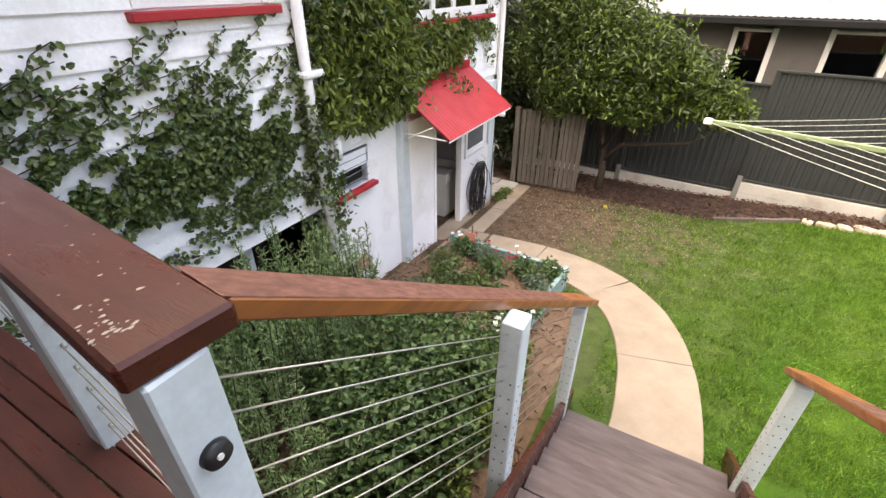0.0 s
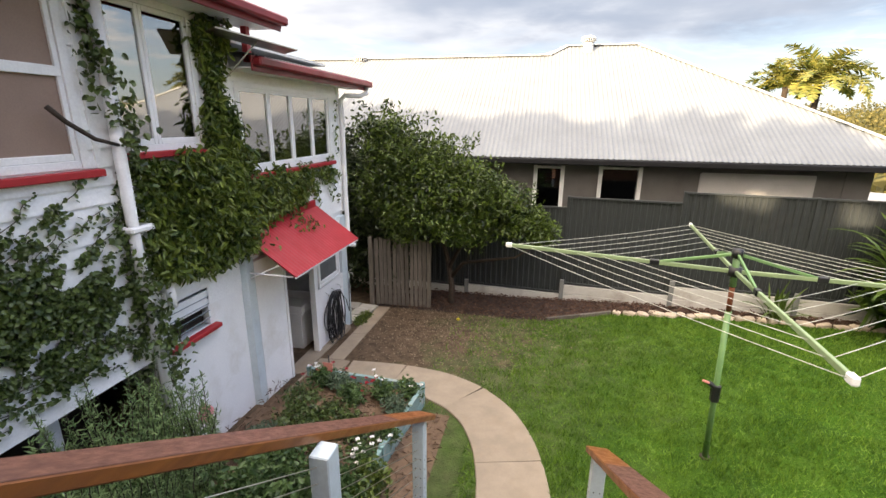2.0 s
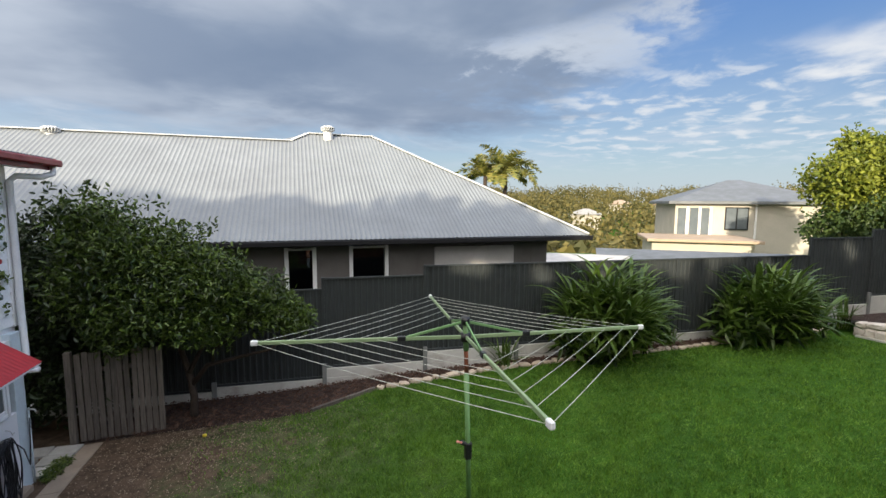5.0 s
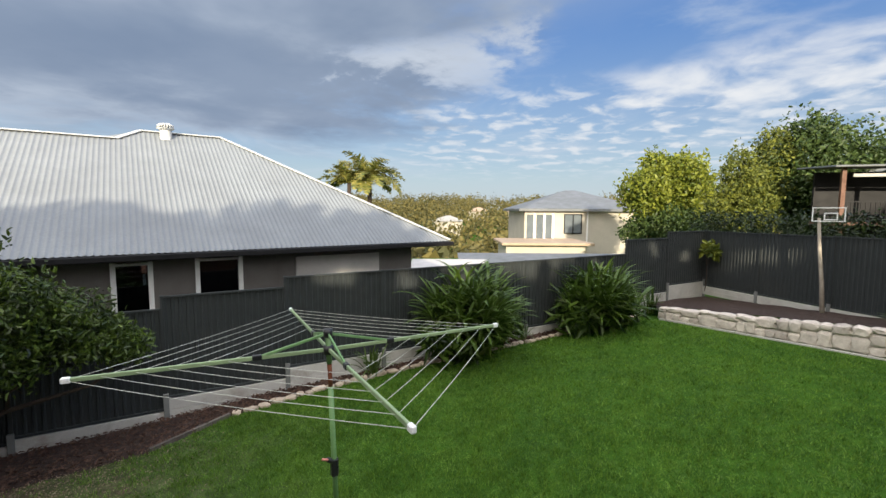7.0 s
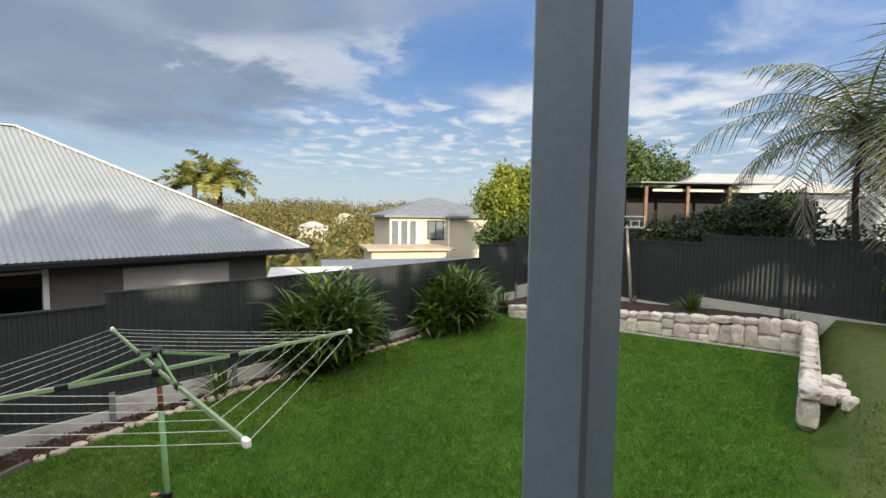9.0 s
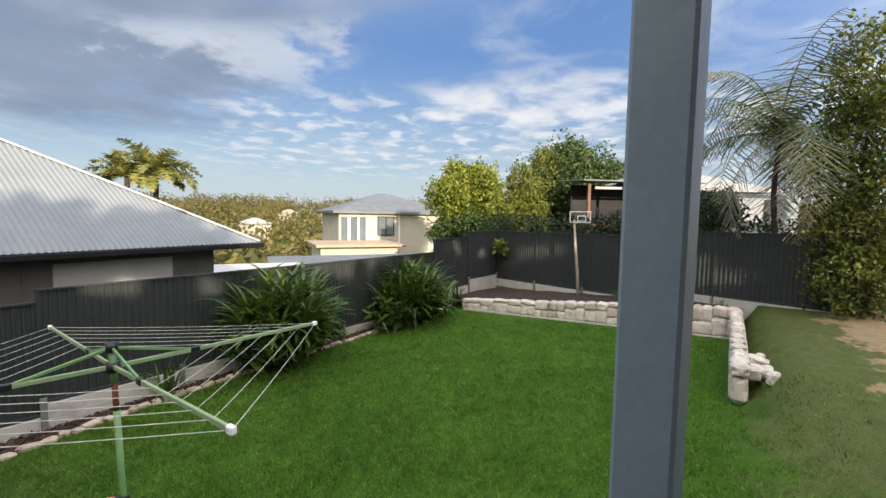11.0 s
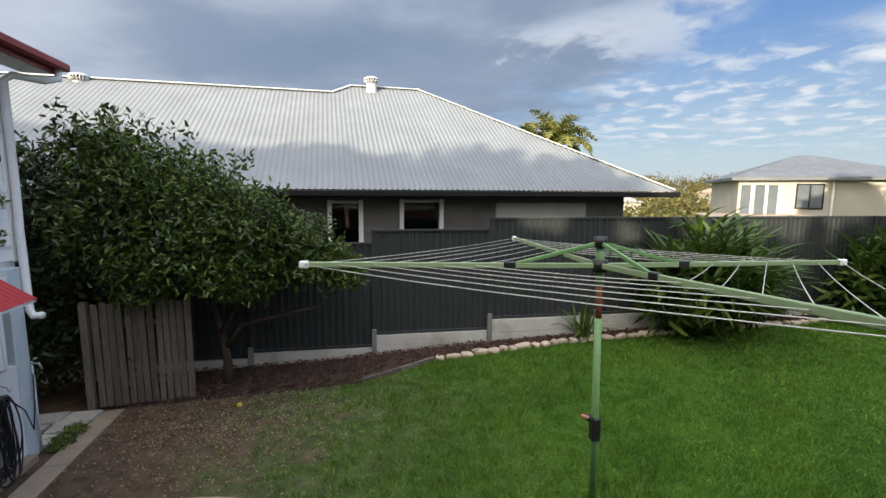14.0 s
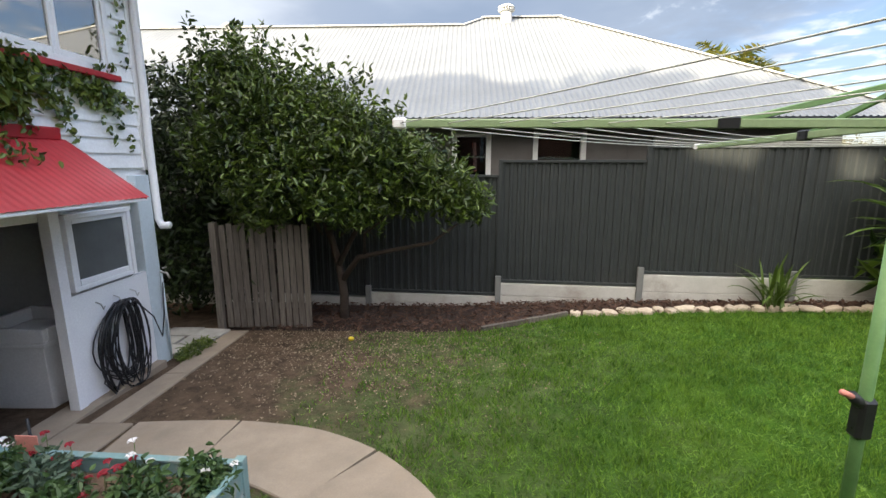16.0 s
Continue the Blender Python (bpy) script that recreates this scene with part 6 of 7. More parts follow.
# ---- hose on hooks, tap, laundry tub ----
def build_hose():
    h = thing("garden_hose", "black garden hose coiled in loops on wall hooks", "hose", (-3.38, 7.35, 1.1))
    rng = random.Random(81)
    for i in range(24):
        w, d = rng.uniform(0.12, 0.46), rng.uniform(0.75, 1.12)
        oy, x = 7.34 + rng.uniform(-0.10, 0.10), LXF + 0.025 + 0.0045 * i
        pts = []
        for k in range(25):
            a = 2 * math.pi * k / 24
            yy = oy + w * math.sin(a) * (0.75 + 0.25 * math.cos(a + 2))
            zz = 1.13 - d / 2 + d / 2 * math.cos(a)
            pts.append((x + 0.012 * math.sin(3 * a + i), yy, max(zz, 0.13)))
        tube("coil", h, M_BLACK, pts, 0.0075, 6)
    tube("tail", h, M_BLACK, [(LXF + 0.05, 7.55, 1.05), (LXF + 0.09, 7.75, 0.8), (LXF + 0.10, 7.85, 0.5), (LXF + 0.05, 8.0, 0.75), (LXF + 0.05, 8.04, 1.15)], 0.0085, 6)
    tube("tail", h, M_BLACK, [(LXF + 0.05, 7.2, 0.3), (LXF + 0.12, 7.0, 0.18), (LXF + 0.10, 6.9, 0.35), (LXF + 0.06, 7.1, 0.7)], 0.0085, 6)
    for y in (7.05, 7.3, 7.55):
        tube("hook", h, M_STEEL, [(LXF, y, 1.20), (LXF + 0.06, y, 1.18), (LXF + 0.08, y, 1.12), (LXF + 0.10, y, 1.16)], 0.006, 6)
    t = thing("garden_tap", "brass garden tap on the pale pier", "tap", (-3.36, 8.03, 1.25))
    tube("riser", t, M_BLUEGREY, [(-3.38, 8.06, 0.1), (-3.38, 8.06, 1.3)], 0.013, 8)
    tube("spout", t, M_STEEL, [(-3.39, 8.06, 1.28), (-3.30, 8.05, 1.27), (-3.27, 8.05, 1.2)], 0.014, 8)
    tube("handle", t, M_STEEL, [(-3.33, 8.02, 1.34), (-3.33, 8.09, 1.34)], 0.012, 6)


LXF = -3.415
build_hose()
tub = thing("laundry_tub", "white laundry tub inside the doorway", "tub", (-4.2, 6.9, 0.1))
bm = bmesh.new()
add_box(bm, (-4.6, 6.75, 0.85), (-3.75, 6.80, 1.0), 0.008)
add_box(bm, (-4.6, 7.45, 0.85), (-3.75, 7.50, 1.0), 0.008)
add_box(bm, (-3.80, 6.801, 0.85), (-3.75, 7.449, 1.0), 0.008)
add_box(bm, (-4.6, 6.801, 0.85), (-4.55, 7.449, 1.0), 0.008)
add_box(bm, (-4.6, 6.75, 0.80), (-3.75, 7.50, 0.849), 0.008)
part("basin", bm, M_PORCEL, tub)
box("cabinet", tub, M_PORCEL, (-4.55, 6.78, 0.1), (-3.80, 7.47, 0.80), 0.006)
shelf = thing("wall_shelf", "pale shelf unit on the laundry wall", "shelf", (-5.8, 6.4, 1.4))
for z in (1.35, 1.75, 2.1):
    box("board", shelf, M_PORCEL, (-5.98, 5.2, z), (-5.75, 7.7, z + 0.03))

# ---- pole with frame, side bed plants ----
pole = thing("pole", "slim pale bark pole with a white frame on top", "pole", (18.6, 4.5, 1.2))
tube("shaft", pole, M_PALEBARK, [(18.6, 4.40, 1.1), (18.62, 4.48, 2.2), (18.6, 4.60, 3.3), (18.62, 4.68, 4.3)], [0.07, 0.06, 0.05, 0.042], 10)
for p, q in (((18.58, 4.02, 4.62), (18.58, 4.86, 4.62)), ((18.58, 4.04, 4.2), (18.58, 4.04, 4.64)), ((18.58, 4.84, 4.2), (18.58, 4.84, 4.64)), ((18.58, 4.02, 4.2), (18.58, 4.86, 4.2)), ((18.56, 4.2, 4.25), (18.56, 4.55, 4.25)), ((18.56, 4.2, 4.45), (18.56, 4.55, 4.45)), ((18.56, 4.22, 4.25), (18.56, 4.22, 4.45)), ((18.56, 4.53, 4.25), (18.56, 4.53, 4.45))):
    beam("frame_bar", pole, M_TRIM, p, q, 0.032, 0.032)
strap_plant("strap_plant", "clump of strappy green leaves on the raised bed", 17.1, 2.1, 90, 0.95, 0.05, 14, 1.0, 1.35)
strap_plant("strap_plant", "small tuft of green leaves on the raised bed", 16.6, -0.5, 40, 0.5, 0.03, 15, 1.0, 1.5)
rk_rng = random.Random(91)
for i in range(9):
    s = stone("loose_rock", None, (11.2 + rk_rng.uniform(-0.2, 1.4), -1.15 + rk_rng.uniform(-0.25, 0.2), gz(11.5, -1.2) + 0.11), (rk_rng.uniform(0.2, 0.42), rk_rng.uniform(0.16, 0.3), rk_rng.uniform(0.14, 0.3)), rk_rng.uniform(0, 3), 200 + i, M_WALLSTONE, 0.9)
    tagged(s, "loose pale rock at the end of the stone wall", "rock", "loose rocks")


# ---- palms ----
def palm(name, label, base, crown, n, length, seed, material=None, dead=0, lift=0.1, fall=0.16, leafw=0.022, hang=(-0.9, -0.45), stout=0.17):
    rng = np.random.default_rng(seed)
    t = thing(name, label, "palm", base)
    b, c = Vector(base), Vector(crown)
    pts = [b.lerp(c, k / 9) + Vector((0.06 * math.sin(k), 0.05 * math.cos(k), 0)) for k in range(10)]
    tube("trunk", t, M_BARK, pts, [stout * (1 - 0.035 * k) for k in range(10)], 10)
    for i in range(n):
        a, el = rng.uniform(0, 2 * math.pi), rng.uniform(lift, 1.45)
        ln = length * rng.uniform(0.75, 1.1)
        if i < dead:
            el = -0.5
        p, rib, lv = c.copy(), [], []
        segs = 12
        e = el
        for k in range(segs + 1):
            rib.append(p.copy())
            d = Vector((math.cos(a) * math.cos(e), math.sin(a) * math.cos(e), math.sin(e)))
            p = p + d * ln / segs
            e -= fall
        side = Vector((-math.sin(a), math.cos(a), 0))
        v, f = tube_data(rib, [0.025 * (1 - k / (segs + 2)) for k in range(segs + 1)], 5)
        for k in range(1, segs * 3):
            s = k / 3
            j = min(int(s), segs - 1)
            o = rib[j].lerp(rib[j + 1], s - j)
            w = length * 0.20 * math.sin(math.pi * min(1, (0.12 + 0.88 * s / segs))) + 0.08
            for sg in (-1, 1):
                tip = o + side * sg * w * rng.uniform(0.8, 1.1) + Vector((0, 0, w * rng.uniform(*hang))) + (rib[j + 1] - rib[j]).normalized() * w * 0.4
                u = (rib[j + 1] - rib[j]).normalized() * leafw
                q = len(v)
                v += [tuple(o - u), tuple(o.lerp(tip, 0.5) + u * 1.4), tuple(tip), tuple(o + u)]
                f.append((q, q + 3, q + 1, q + 2))
        raw("frond", v, f, M_PALEBARK if i < dead else (material or M_PALM), t)
    return t


palm("palm_tree", "sunlit golden green palm behind the neighbour's roof", (12.1, 23.7, -0.5), (12.0, 23.6, 6.25), 24, 2.3, 101, None, 0, 0.15, 0.12, 0.045, (-0.6, 0.4))
palm("palm_tree", "sunlit palm crown behind the neighbour's roof", (10.9, 24.6, -0.5), (11.1, 24.4, 6.0), 16, 2.0, 102, None, 0, 0.25, 0.12, 0.045, (-0.6, 0.4))
palm("feather_palm", "tall feathery palm with drooping fronds beside the bank", (17.7, -1.75, 1.5), (17.6, -1.7, 7.0), 30, 4.6, 103, M_FEATHER, 3, 0.1, 0.145, 0.018, (-1.0, -0.2), 0.10)
bush("weed_tuft", "low weeds at the foot of the laundry wall", [(-3.22, 8.25, 0.14, 0.16, 0.6), (-3.2, 8.5, 0.13, 0.14, 0.6), (-3.22, 8.05, 0.14, 0.1, 0.6)], 900, 0.05, M_IVYL, 58, 0.3, "weeds", stems=False)
bush("garden_shrub", "leafy green shrub below the deck rail", [(-1.25, 0.95, 0.6, 0.35, 0.9), (-1.0, 1.3, 0.5, 0.26, 0.9), (-1.7, 0.5, 0.6, 0.35, 0.9)], 1800, 0.07, M_BUSH, 59)


# ---- chipped paint on the cap rail ----
def paint_chips():
    rng = random.Random(181)
    rail = bpy.data.objects["cap_rail"]
    mm, n = beam_matrix((-3.40, 0.50, 3.594), (-0.645, 0.245, 3.594))
    for i in range(44):
        s, o = n - abs(rng.gauss(0, 0.5)) - 0.03, rng.uniform(-0.085, 0.085)
        if i % 3:
            s, o = n - 0.07 - abs(rng.gauss(0, 0.05)), 0.055 + rng.gauss(0, 0.022)
        o = max(-0.085, min(0.085, o))
        r = rng.uniform(0.0008, 0.0042)
        k = 7
        pts = [Vector((o + r * rng.uniform(0.5, 2.2) * math.cos(2 * math.pi * j / k), s + r * rng.uniform(0.5, 1.4) * math.sin(2 * math.pi * j / k), 0.0296)) for j in range(k)]
        low = [p - Vector((0, 0, 0.002)) for p in pts]
        v = [tuple(mm @ p) for p in pts + low]
        f = [tuple(range(k))] + [(j, j + k, (j + 1) % k + k, (j + 1) % k) for j in range(k)]
        raw("paint_chip", v, f, M_PALEBARK, rail)


paint_chips()


# ---- trees round the yard ----
def tree(name, label, base, blobs, n, size, material, seed, trunk=0.14, category="tree"):
    rng = np.random.default_rng(seed)
    t = thing(name, label, category, base)
    b = Vector(base)
    top = Vector(blobs[0][:3])
    limb(t, [b, b.lerp(top, 0.35) + Vector((0.1, 0, 0)), b.lerp(top, 0.7), top], trunk, trunk * 0.4, name="trunk")
    for q in blobs[1:7]:
        e = Vector(q[:3])
        s = b.lerp(top, 0.55)
        limb(t, [s, s.lerp(e, 0.5) + Vector((0, 0, 0.15)), e], trunk * 0.4, trunk * 0.12)
    leaves("crown", t, material, blob_points(blobs, n, rng, 0.5), size, rng, 0.6, 0.4)
    return t


def round_crown(cx, cy, cz, r, n, seed, flat=1.0):
    rng = random.Random(seed)
    out = [(cx, cy, cz, r * 0.72, flat)]
    for _ in range(n):
        a, e = rng.uniform(0, 6.28), rng.uniform(-0.9, 1.2)
        k = r * rng.uniform(0.45, 0.68)
        out.append((cx + k * math.cos(a) * math.cos(e), cy + k * math.sin(a) * math.cos(e), cz + k * math.sin(e) * flat, r * rng.uniform(0.32, 0.5), 1.0))
    return out


tree("round_tree", "round golden green tree behind the corner fence", (27.0, 14.3, 0), round_crown(27.0, 14.3, 5.55, 2.75, 18, 1, 1.12), 15000, 0.21, M_GOLD, 111)
tree("conifer", "golden cypress tree behind the fence", (34, 13.1, 0), [(34, 13.1, 5.2, 1.7, 1.6), (34, 13.1, 7.0, 1.2, 1.5), (33.3, 13.6, 4.4, 1.4, 1.5), (35, 12.4, 4.6, 1.5, 1.6), (32.2, 14.0, 3.8, 1.2, 1.6)], 12000, 0.19, M_GOLD2, 112)
tree("large_tree", "tall dense green tree behind the side fence", (40.5, 10.5, 0), [(39.5, 11.2, 8.3, 2.4, 1.25), (41.5, 9.6, 7.6, 2.6, 1.1), (43.5, 8.2, 7.6, 2.0, 1.1), (40, 10.5, 5, 2.6, 1.2), (43, 8.6, 5, 2.4, 1.2), (38.4, 12, 6.0, 1.8, 1.4), (40.3, 10.8, 9.6, 1.5, 1.0)], 21000, 0.26, M_DARKTREE, 113)
tree("cypress", "golden cypress against the tall tree", (38.5, 13, 0), [(38.3, 12.8, 6.5, 1.9, 1.5), (38.6, 12.6, 8.6, 1.5, 1.3), (37.4, 13.4, 5.2, 1.6, 1.5)], 9500, 0.2, M_GOLD2, 114)
tree("dark_shrub", "dark shrub at the foot of the round tree", (25.6, 13.9, 0), [(25.7, 14.6, 3.6, 1.1, 0.9), (25.9, 13.3, 3.8, 1.2, 0.9), (26.3, 12.4, 3.4, 1.0, 0.9), (25.4, 15.4, 3.2, 0.8, 0.9)], 5200, 0.17, M_DARKTREE, 118, 0.08, "shrub")


def hedge_row():
    t = thing("boundary_hedge", "leafy hedge behind the side fence", "hedge", (21.5, 6, 1.0))
    rng = np.random.default_rng(121)
    bl = []
    for y in np.arange(9.6, -4.5, -0.6):
        x = 21.6 - (8.95 - y) * 0.3035
        h = 4.25 + 0.25 * math.sin(y * 2.1) + (0.9 * math.exp(-((y - 0.2) / 1.6) ** 2))
        for z in np.arange(2.6, h, 0.7):
            bl.append((x + 0.2 * math.sin(z * 5 + y), y, z, 0.55, 1.0))
    leaves("foliage", t, M_HEDGE, blob_points(bl, 15000, rng, 0.5), 0.13, rng, 0.55, 0.3)
    limb(t, [(21.2, 6, 1), (21.2, 6.1, 2), (21.2, 6, 3.4)], 0.08, 0.03, name="stem")


hedge_row()
tree("flowering_shrub", "tall dark shrub behind the side fence", (20.5, 0.9, 1.2), [(20.5, 1.0, 4.5, 0.9, 0.9), (20.2, -0.1, 4.75, 0.85, 0.9), (20.8, 2.0, 4.2, 0.8, 0.9), (20.7, 2.9, 3.9, 0.7, 1)], 11000, 0.11, M_HEDGE, 115, 0.08)
tree("golden_tree", "sunlit yellow leafed tree beside the feather palm", (17.0, -3.6, 1.6), [(17.4, -3.4, 6.2, 1.3, 1.4), (17.6, -3.8, 8.6, 1.2, 1.3), (17.0, -3.5, 4.2, 1.2, 1.2), (16.7, -3.5, 2.8, 1.1, 1.0), (18.2, -4.0, 7.0, 1.3, 1.3)], 17000, 0.12, M_GOLD2, 116)
fruit = tree("sapling", "young lime green sapling at the fence corner", (20.0, 8.6, 1.2), [(20.0, 8.6, 2.95, 0.22, 0.9), (19.9, 8.4, 3.1, 0.2, 0.9), (20.1, 8.3, 2.8, 0.18, 0.9)], 130, 0.22, M_GOLD, 117, 0.02)

# ---- houses in the distance ----
AX9 = Matrix(((0.615, 0.786, 0, 0.725), (-0.786, 0.615, 0, -0.32), (0, 0, 1, 0), (0, 0, 0, 1)))
AX7 = Matrix(((0.816, 0.572, 0, 0.664), (-0.572, 0.816, 0, -0.07), (0, 0, 1, 0), (0, 0, 0, 1)))


def hip_roof(name, parent, material, m, x0, x1, y0, y1, z, rise, over=0.5, label=""):
    x0, x1, y0, y1 = x0 - over, x1 + over, y0 - over, y1 + over
    i = (y1 - y0) / 2
    v = [(x0, y0, z), (x1, y0, z), (x1, y1, z), (x0, y1, z), (x0 + i, y0 + i, z + rise), (max(x1 - i, x0 + i + 0.3), y0 + i, z + rise)]
    v += [(x, y, z - 0.22) for x, y, _ in v[:4]]
    f = [(0, 1, 5, 4), (1, 2, 5), (2, 3, 4, 5), (3, 0, 4), (6, 7, 1, 0), (7, 8, 2, 1), (8, 9, 3, 2), (9, 6, 0, 3), (9, 8, 7, 6)]
    return raw(name, [tuple(m @ Vector(p)) for p in v], f, material, parent, label)


def far_window(parent, m, x0, x1, y, z0, z1):
    w = box("window", parent, M_FARGLASS, (x0, y - 0.02, z0), (x1, y + 0.02, z1), 0, "", m)
    for lo, hi in (((x0 - 0.08, z0 - 0.08), (x0, z1 + 0.08)), ((x1, z0 - 0.08), (x1 + 0.08, z1 + 0.08)), ((x0, z1), (x1, z1 + 0.08)), ((x0, z0 - 0.08), (x1, z0)), (((x0 + x1) / 2 - 0.04, z0), ((x0 + x1) / 2 + 0.04, z1))):
        box("frame", w, M_FASCIA_SHADE, (lo[0], y - 0.05, lo[1]), (hi[0], y + 0.01, hi[1]), 0, "", m)


def build_far_houses():
    h = thing("cream_house", "two-storey cream rendered house with grey hip roof", "house", AX7 @ Vector((12, 44, -1)))
    box("wall", h, M_CREAM, (7.5, 41, -3), (18.5, 51, 4.45), 0, "", AX7)
    hip_roof("roof", h, M_GREYROOF, AX7, 7.5, 18.5, 41, 51, 4.65, 1.9, 0.6, "grey hip roof")
    far_window(h, AX7, 11.2, 12.7, 40.97, 2.45, 4.1)
    for x in (7.7, 8.6, 9.4):
        box("window", h, M_FARGLASS, (x, 40.95, 1.9), (x + 0.6, 40.99, 4.1), 0, "", AX7)
        box("pilaster", h, M_TRIM, (x + 0.62, 40.9, 1.8), (x + 0.8, 40.98, 4.2), 0, "", AX7)
    box("downpipe", h, M_TRIM, (13.2, 40.85, -1), (13.32, 40.97, 4.4), 0, "", AX7)
    h = thing("tan_roofed_house", "low cream building with a flat tan roof", "house", AX7 @ Vector((6, 37, 0)))
    box("wall", h, M_CREAM, (5.0, 35, -3), (11.4, 40, 1.75), 0, "", AX7)
    box("roof", h, M_TANROOF, (4.6, 34.4, 1.76), (11.8, 40.4, 1.98), 0.03, "flat tan roof", AX7)
    box("opening", h, M_DARKGLASS, (9.9, 34.97, -0.4), (11.6, 34.99, 0.9), 0, "", AX7)
    h = thing("garage", "low outbuilding with a dark grey roof behind the fence", "shed", AX7 @ Vector((5, 27, 0)))
    box("wall", h, M_CREAM, (1.5, 25.5, -2), (12.5, 30, 1.0), 0, "", AX7)
    mm = AX7 @ Matrix.Translation((0, 27, 1.1)) @ Matrix.Rotation(radians(6), 4, "X")
    box("roof", h, M_GREYROOF, (1.0, -2, 0), (13, 3.4, 0.12), 0.02, "dark grey sheet roof", mm)
    h = thing("white_carport", "white roofed carport beside the neighbour's house", "shed", AX7 @ Vector((1, 24, 0)))
    mm = AX7 @ Matrix.Translation((0, 23, 1.25)) @ Matrix.Rotation(radians(5), 4, "X")
    box("roof", h, M_NWHITE, (-1.8, -1.5, 0), (2.6, 3, 0.1), 0.02, "white sheet roof", mm)
    for x in (-1.6, 2.4):
        box("post", h, M_TRIM, (x - 0.05, 22, -1), (x + 0.05, 22.1, 1.3), 0, "", AX7)
    # house with a covered deck, up the slope
    h = thing("deck_house", "raised weatherboard house with a covered timber deck", "house", AX9 @ Vector((17, 30, 3)))
    box("deck_floor", h, M_TIMBER, (13.4, 30, 3.75), (21, 33, 3.95), 0, "", AX9)
    mm = AX9 @ Matrix.Translation((0, 30, 6.95)) @ Matrix.Rotation(radians(3), 4, "X")
    box("deck_roof", h, M_GREYROOF, (12.9, -0.6, 0), (22, 4, 0.1), 0.02, "thin metal deck roof", mm)
    box("roof_beam", h, M_NWHITE, (14.2, 30.4, 6.45), (21.5, 30.5, 6.62), 0, "", AX9)
    for x in (13.6, 16.4, 19.2):
        box("post", h, M_TIMBER, (x - 0.1, 30, 2.0), (x + 0.1, 30.2, 6.95), 0, "", AX9)
    for x in np.arange(13.8, 20.9, 0.22):
        box("baluster", h, M_FASCIA_SHADE, (x, 30.05, 4.0), (x + 0.04, 30.09, 5.05), 0, "", AX9)
    box("handrail", h, M_FASCIA_SHADE, (13.5, 30.02, 5.05), (21, 30.12, 5.12), 0, "", AX9)
    # wall blackened to put the shade under the deck roof into its colour
    box("back_wall", h, M_FASCIA_SHADE, (13.5, 33, 2), (21, 33.2, 6.9), 0, "", AX9)
    box("wall", h, M_FARWALL, (21.2, 30, 1), (30, 38, 6.3), 0, "", AX9)
    hip_roof("roof", h, M_FARROOF, AX9, 17.5, 31, 33.5, 41, 6.9, 1.5, 0.5, "pale sheet roof")
    w = box("window", h, M_DARKGLASS, (24.4, 29.96, 4.35), (27.8, 30.0, 5.95), 0, "", AX9)
    for x0, x1 in ((24.3, 24.45), (25.1, 25.25), (26.9, 27.05), (27.7, 27.85)):
        box("frame", w, M_TRIM, (x0, 29.93, 4.3), (x1, 29.99, 6.0), 0, "", AX9)
    box("shade", w, M_TRIM, (25.26, 29.94, 4.35), (26.89, 29.97, 5.95), 0, "", AX9)
    for z in (4.26, 5.95):
        box("frame", w, M_TRIM, (24.3, 29.93, z), (27.85, 29.99, z + 0.08), 0, "", AX9)


build_far_houses()


# ---- far woods and the trees that shade the yard ----
def far_woods():
    rng = np.random.default_rng(131)
    bl = []
    for _ in range(1500):
        r = rng.uniform(62, 420) if rng.random() < 0.8 else rng.uniform(48, 110)
        a = radians(rng.uniform(-20, 95))
        x, y = 0.6 + r * math.cos(a), r * math.sin(a)
        if r < 62 and (a < radians(62)):
            continue
        f = min(1, max(0, (r - 20) / 40))
        z = -7 * f * f * (3 - 2 * f) + 17 * max(0, min(1, (r - 110) / 300)) * 0.85 + 0.4
        s = rng.uniform(2.0, 3.6) * (1 + r / 260)
        bl.append((x, y, z + s * 0.4, s, rng.uniform(0.8, 1.15)))
    for _ in range(90):
        r, a = rng.uniform(36, 62), radians(rng.uniform(47, 72))
        bl.append((r * math.cos(a), r * math.sin(a), -3.2 + rng.uniform(-0.6, 1.6), rng.uniform(1.3, 2.2), 1.0))
    p = blob_points(bl, 210000, rng, 0.7)
    ob = leaves("far_woods", None, M_FAR, p, 1.15, rng, 0.8, 0.0, simple=True)
    tagged(ob, "sunlit wooded suburb hills in the distance", "woods", kind="stuff")
    for i in range(10):
        r, a = rng.uniform(110, 260), radians(rng.uniform(38, 66))
        x, y = r * math.cos(a), r * math.sin(a)
        z = -5.0 + 16 * max(0, min(1, (r - 110) / 300))
        h = thing("distant_house", "tiny distant house among the trees", "house", (x, y, z), "distant houses")
        box("wall", h, M_CREAM, (x - 4, y - 3, z - 2), (x + 4, y + 3, z + 3.2), 0)
        hip_roof("roof", h, (M_FARROOF, M_TANROOF, M_GREYROOF)[i % 3], Matrix.Translation((x, y, z + 3.3)), -4, 4, -3, 3, 0, 1.8)


def shade_top(p):
    """Height of the row of crowns along its length: it rises eastwards, with a dip towards the corner of the yard."""
    h = np.interp(p, (-30, -10, -3, -1, 0.6, 3.6, 6, 12, 20, 26, 36), (10.2, 10.35, 11.75, 11.2, 9.75, 9.7, 12.0, 13.6, 13.2, 15.5, 16.2))
    return float(h) + 0.16 * math.sin(p * 2.3) + 0.10 * math.sin(p * 5.1 + 1)


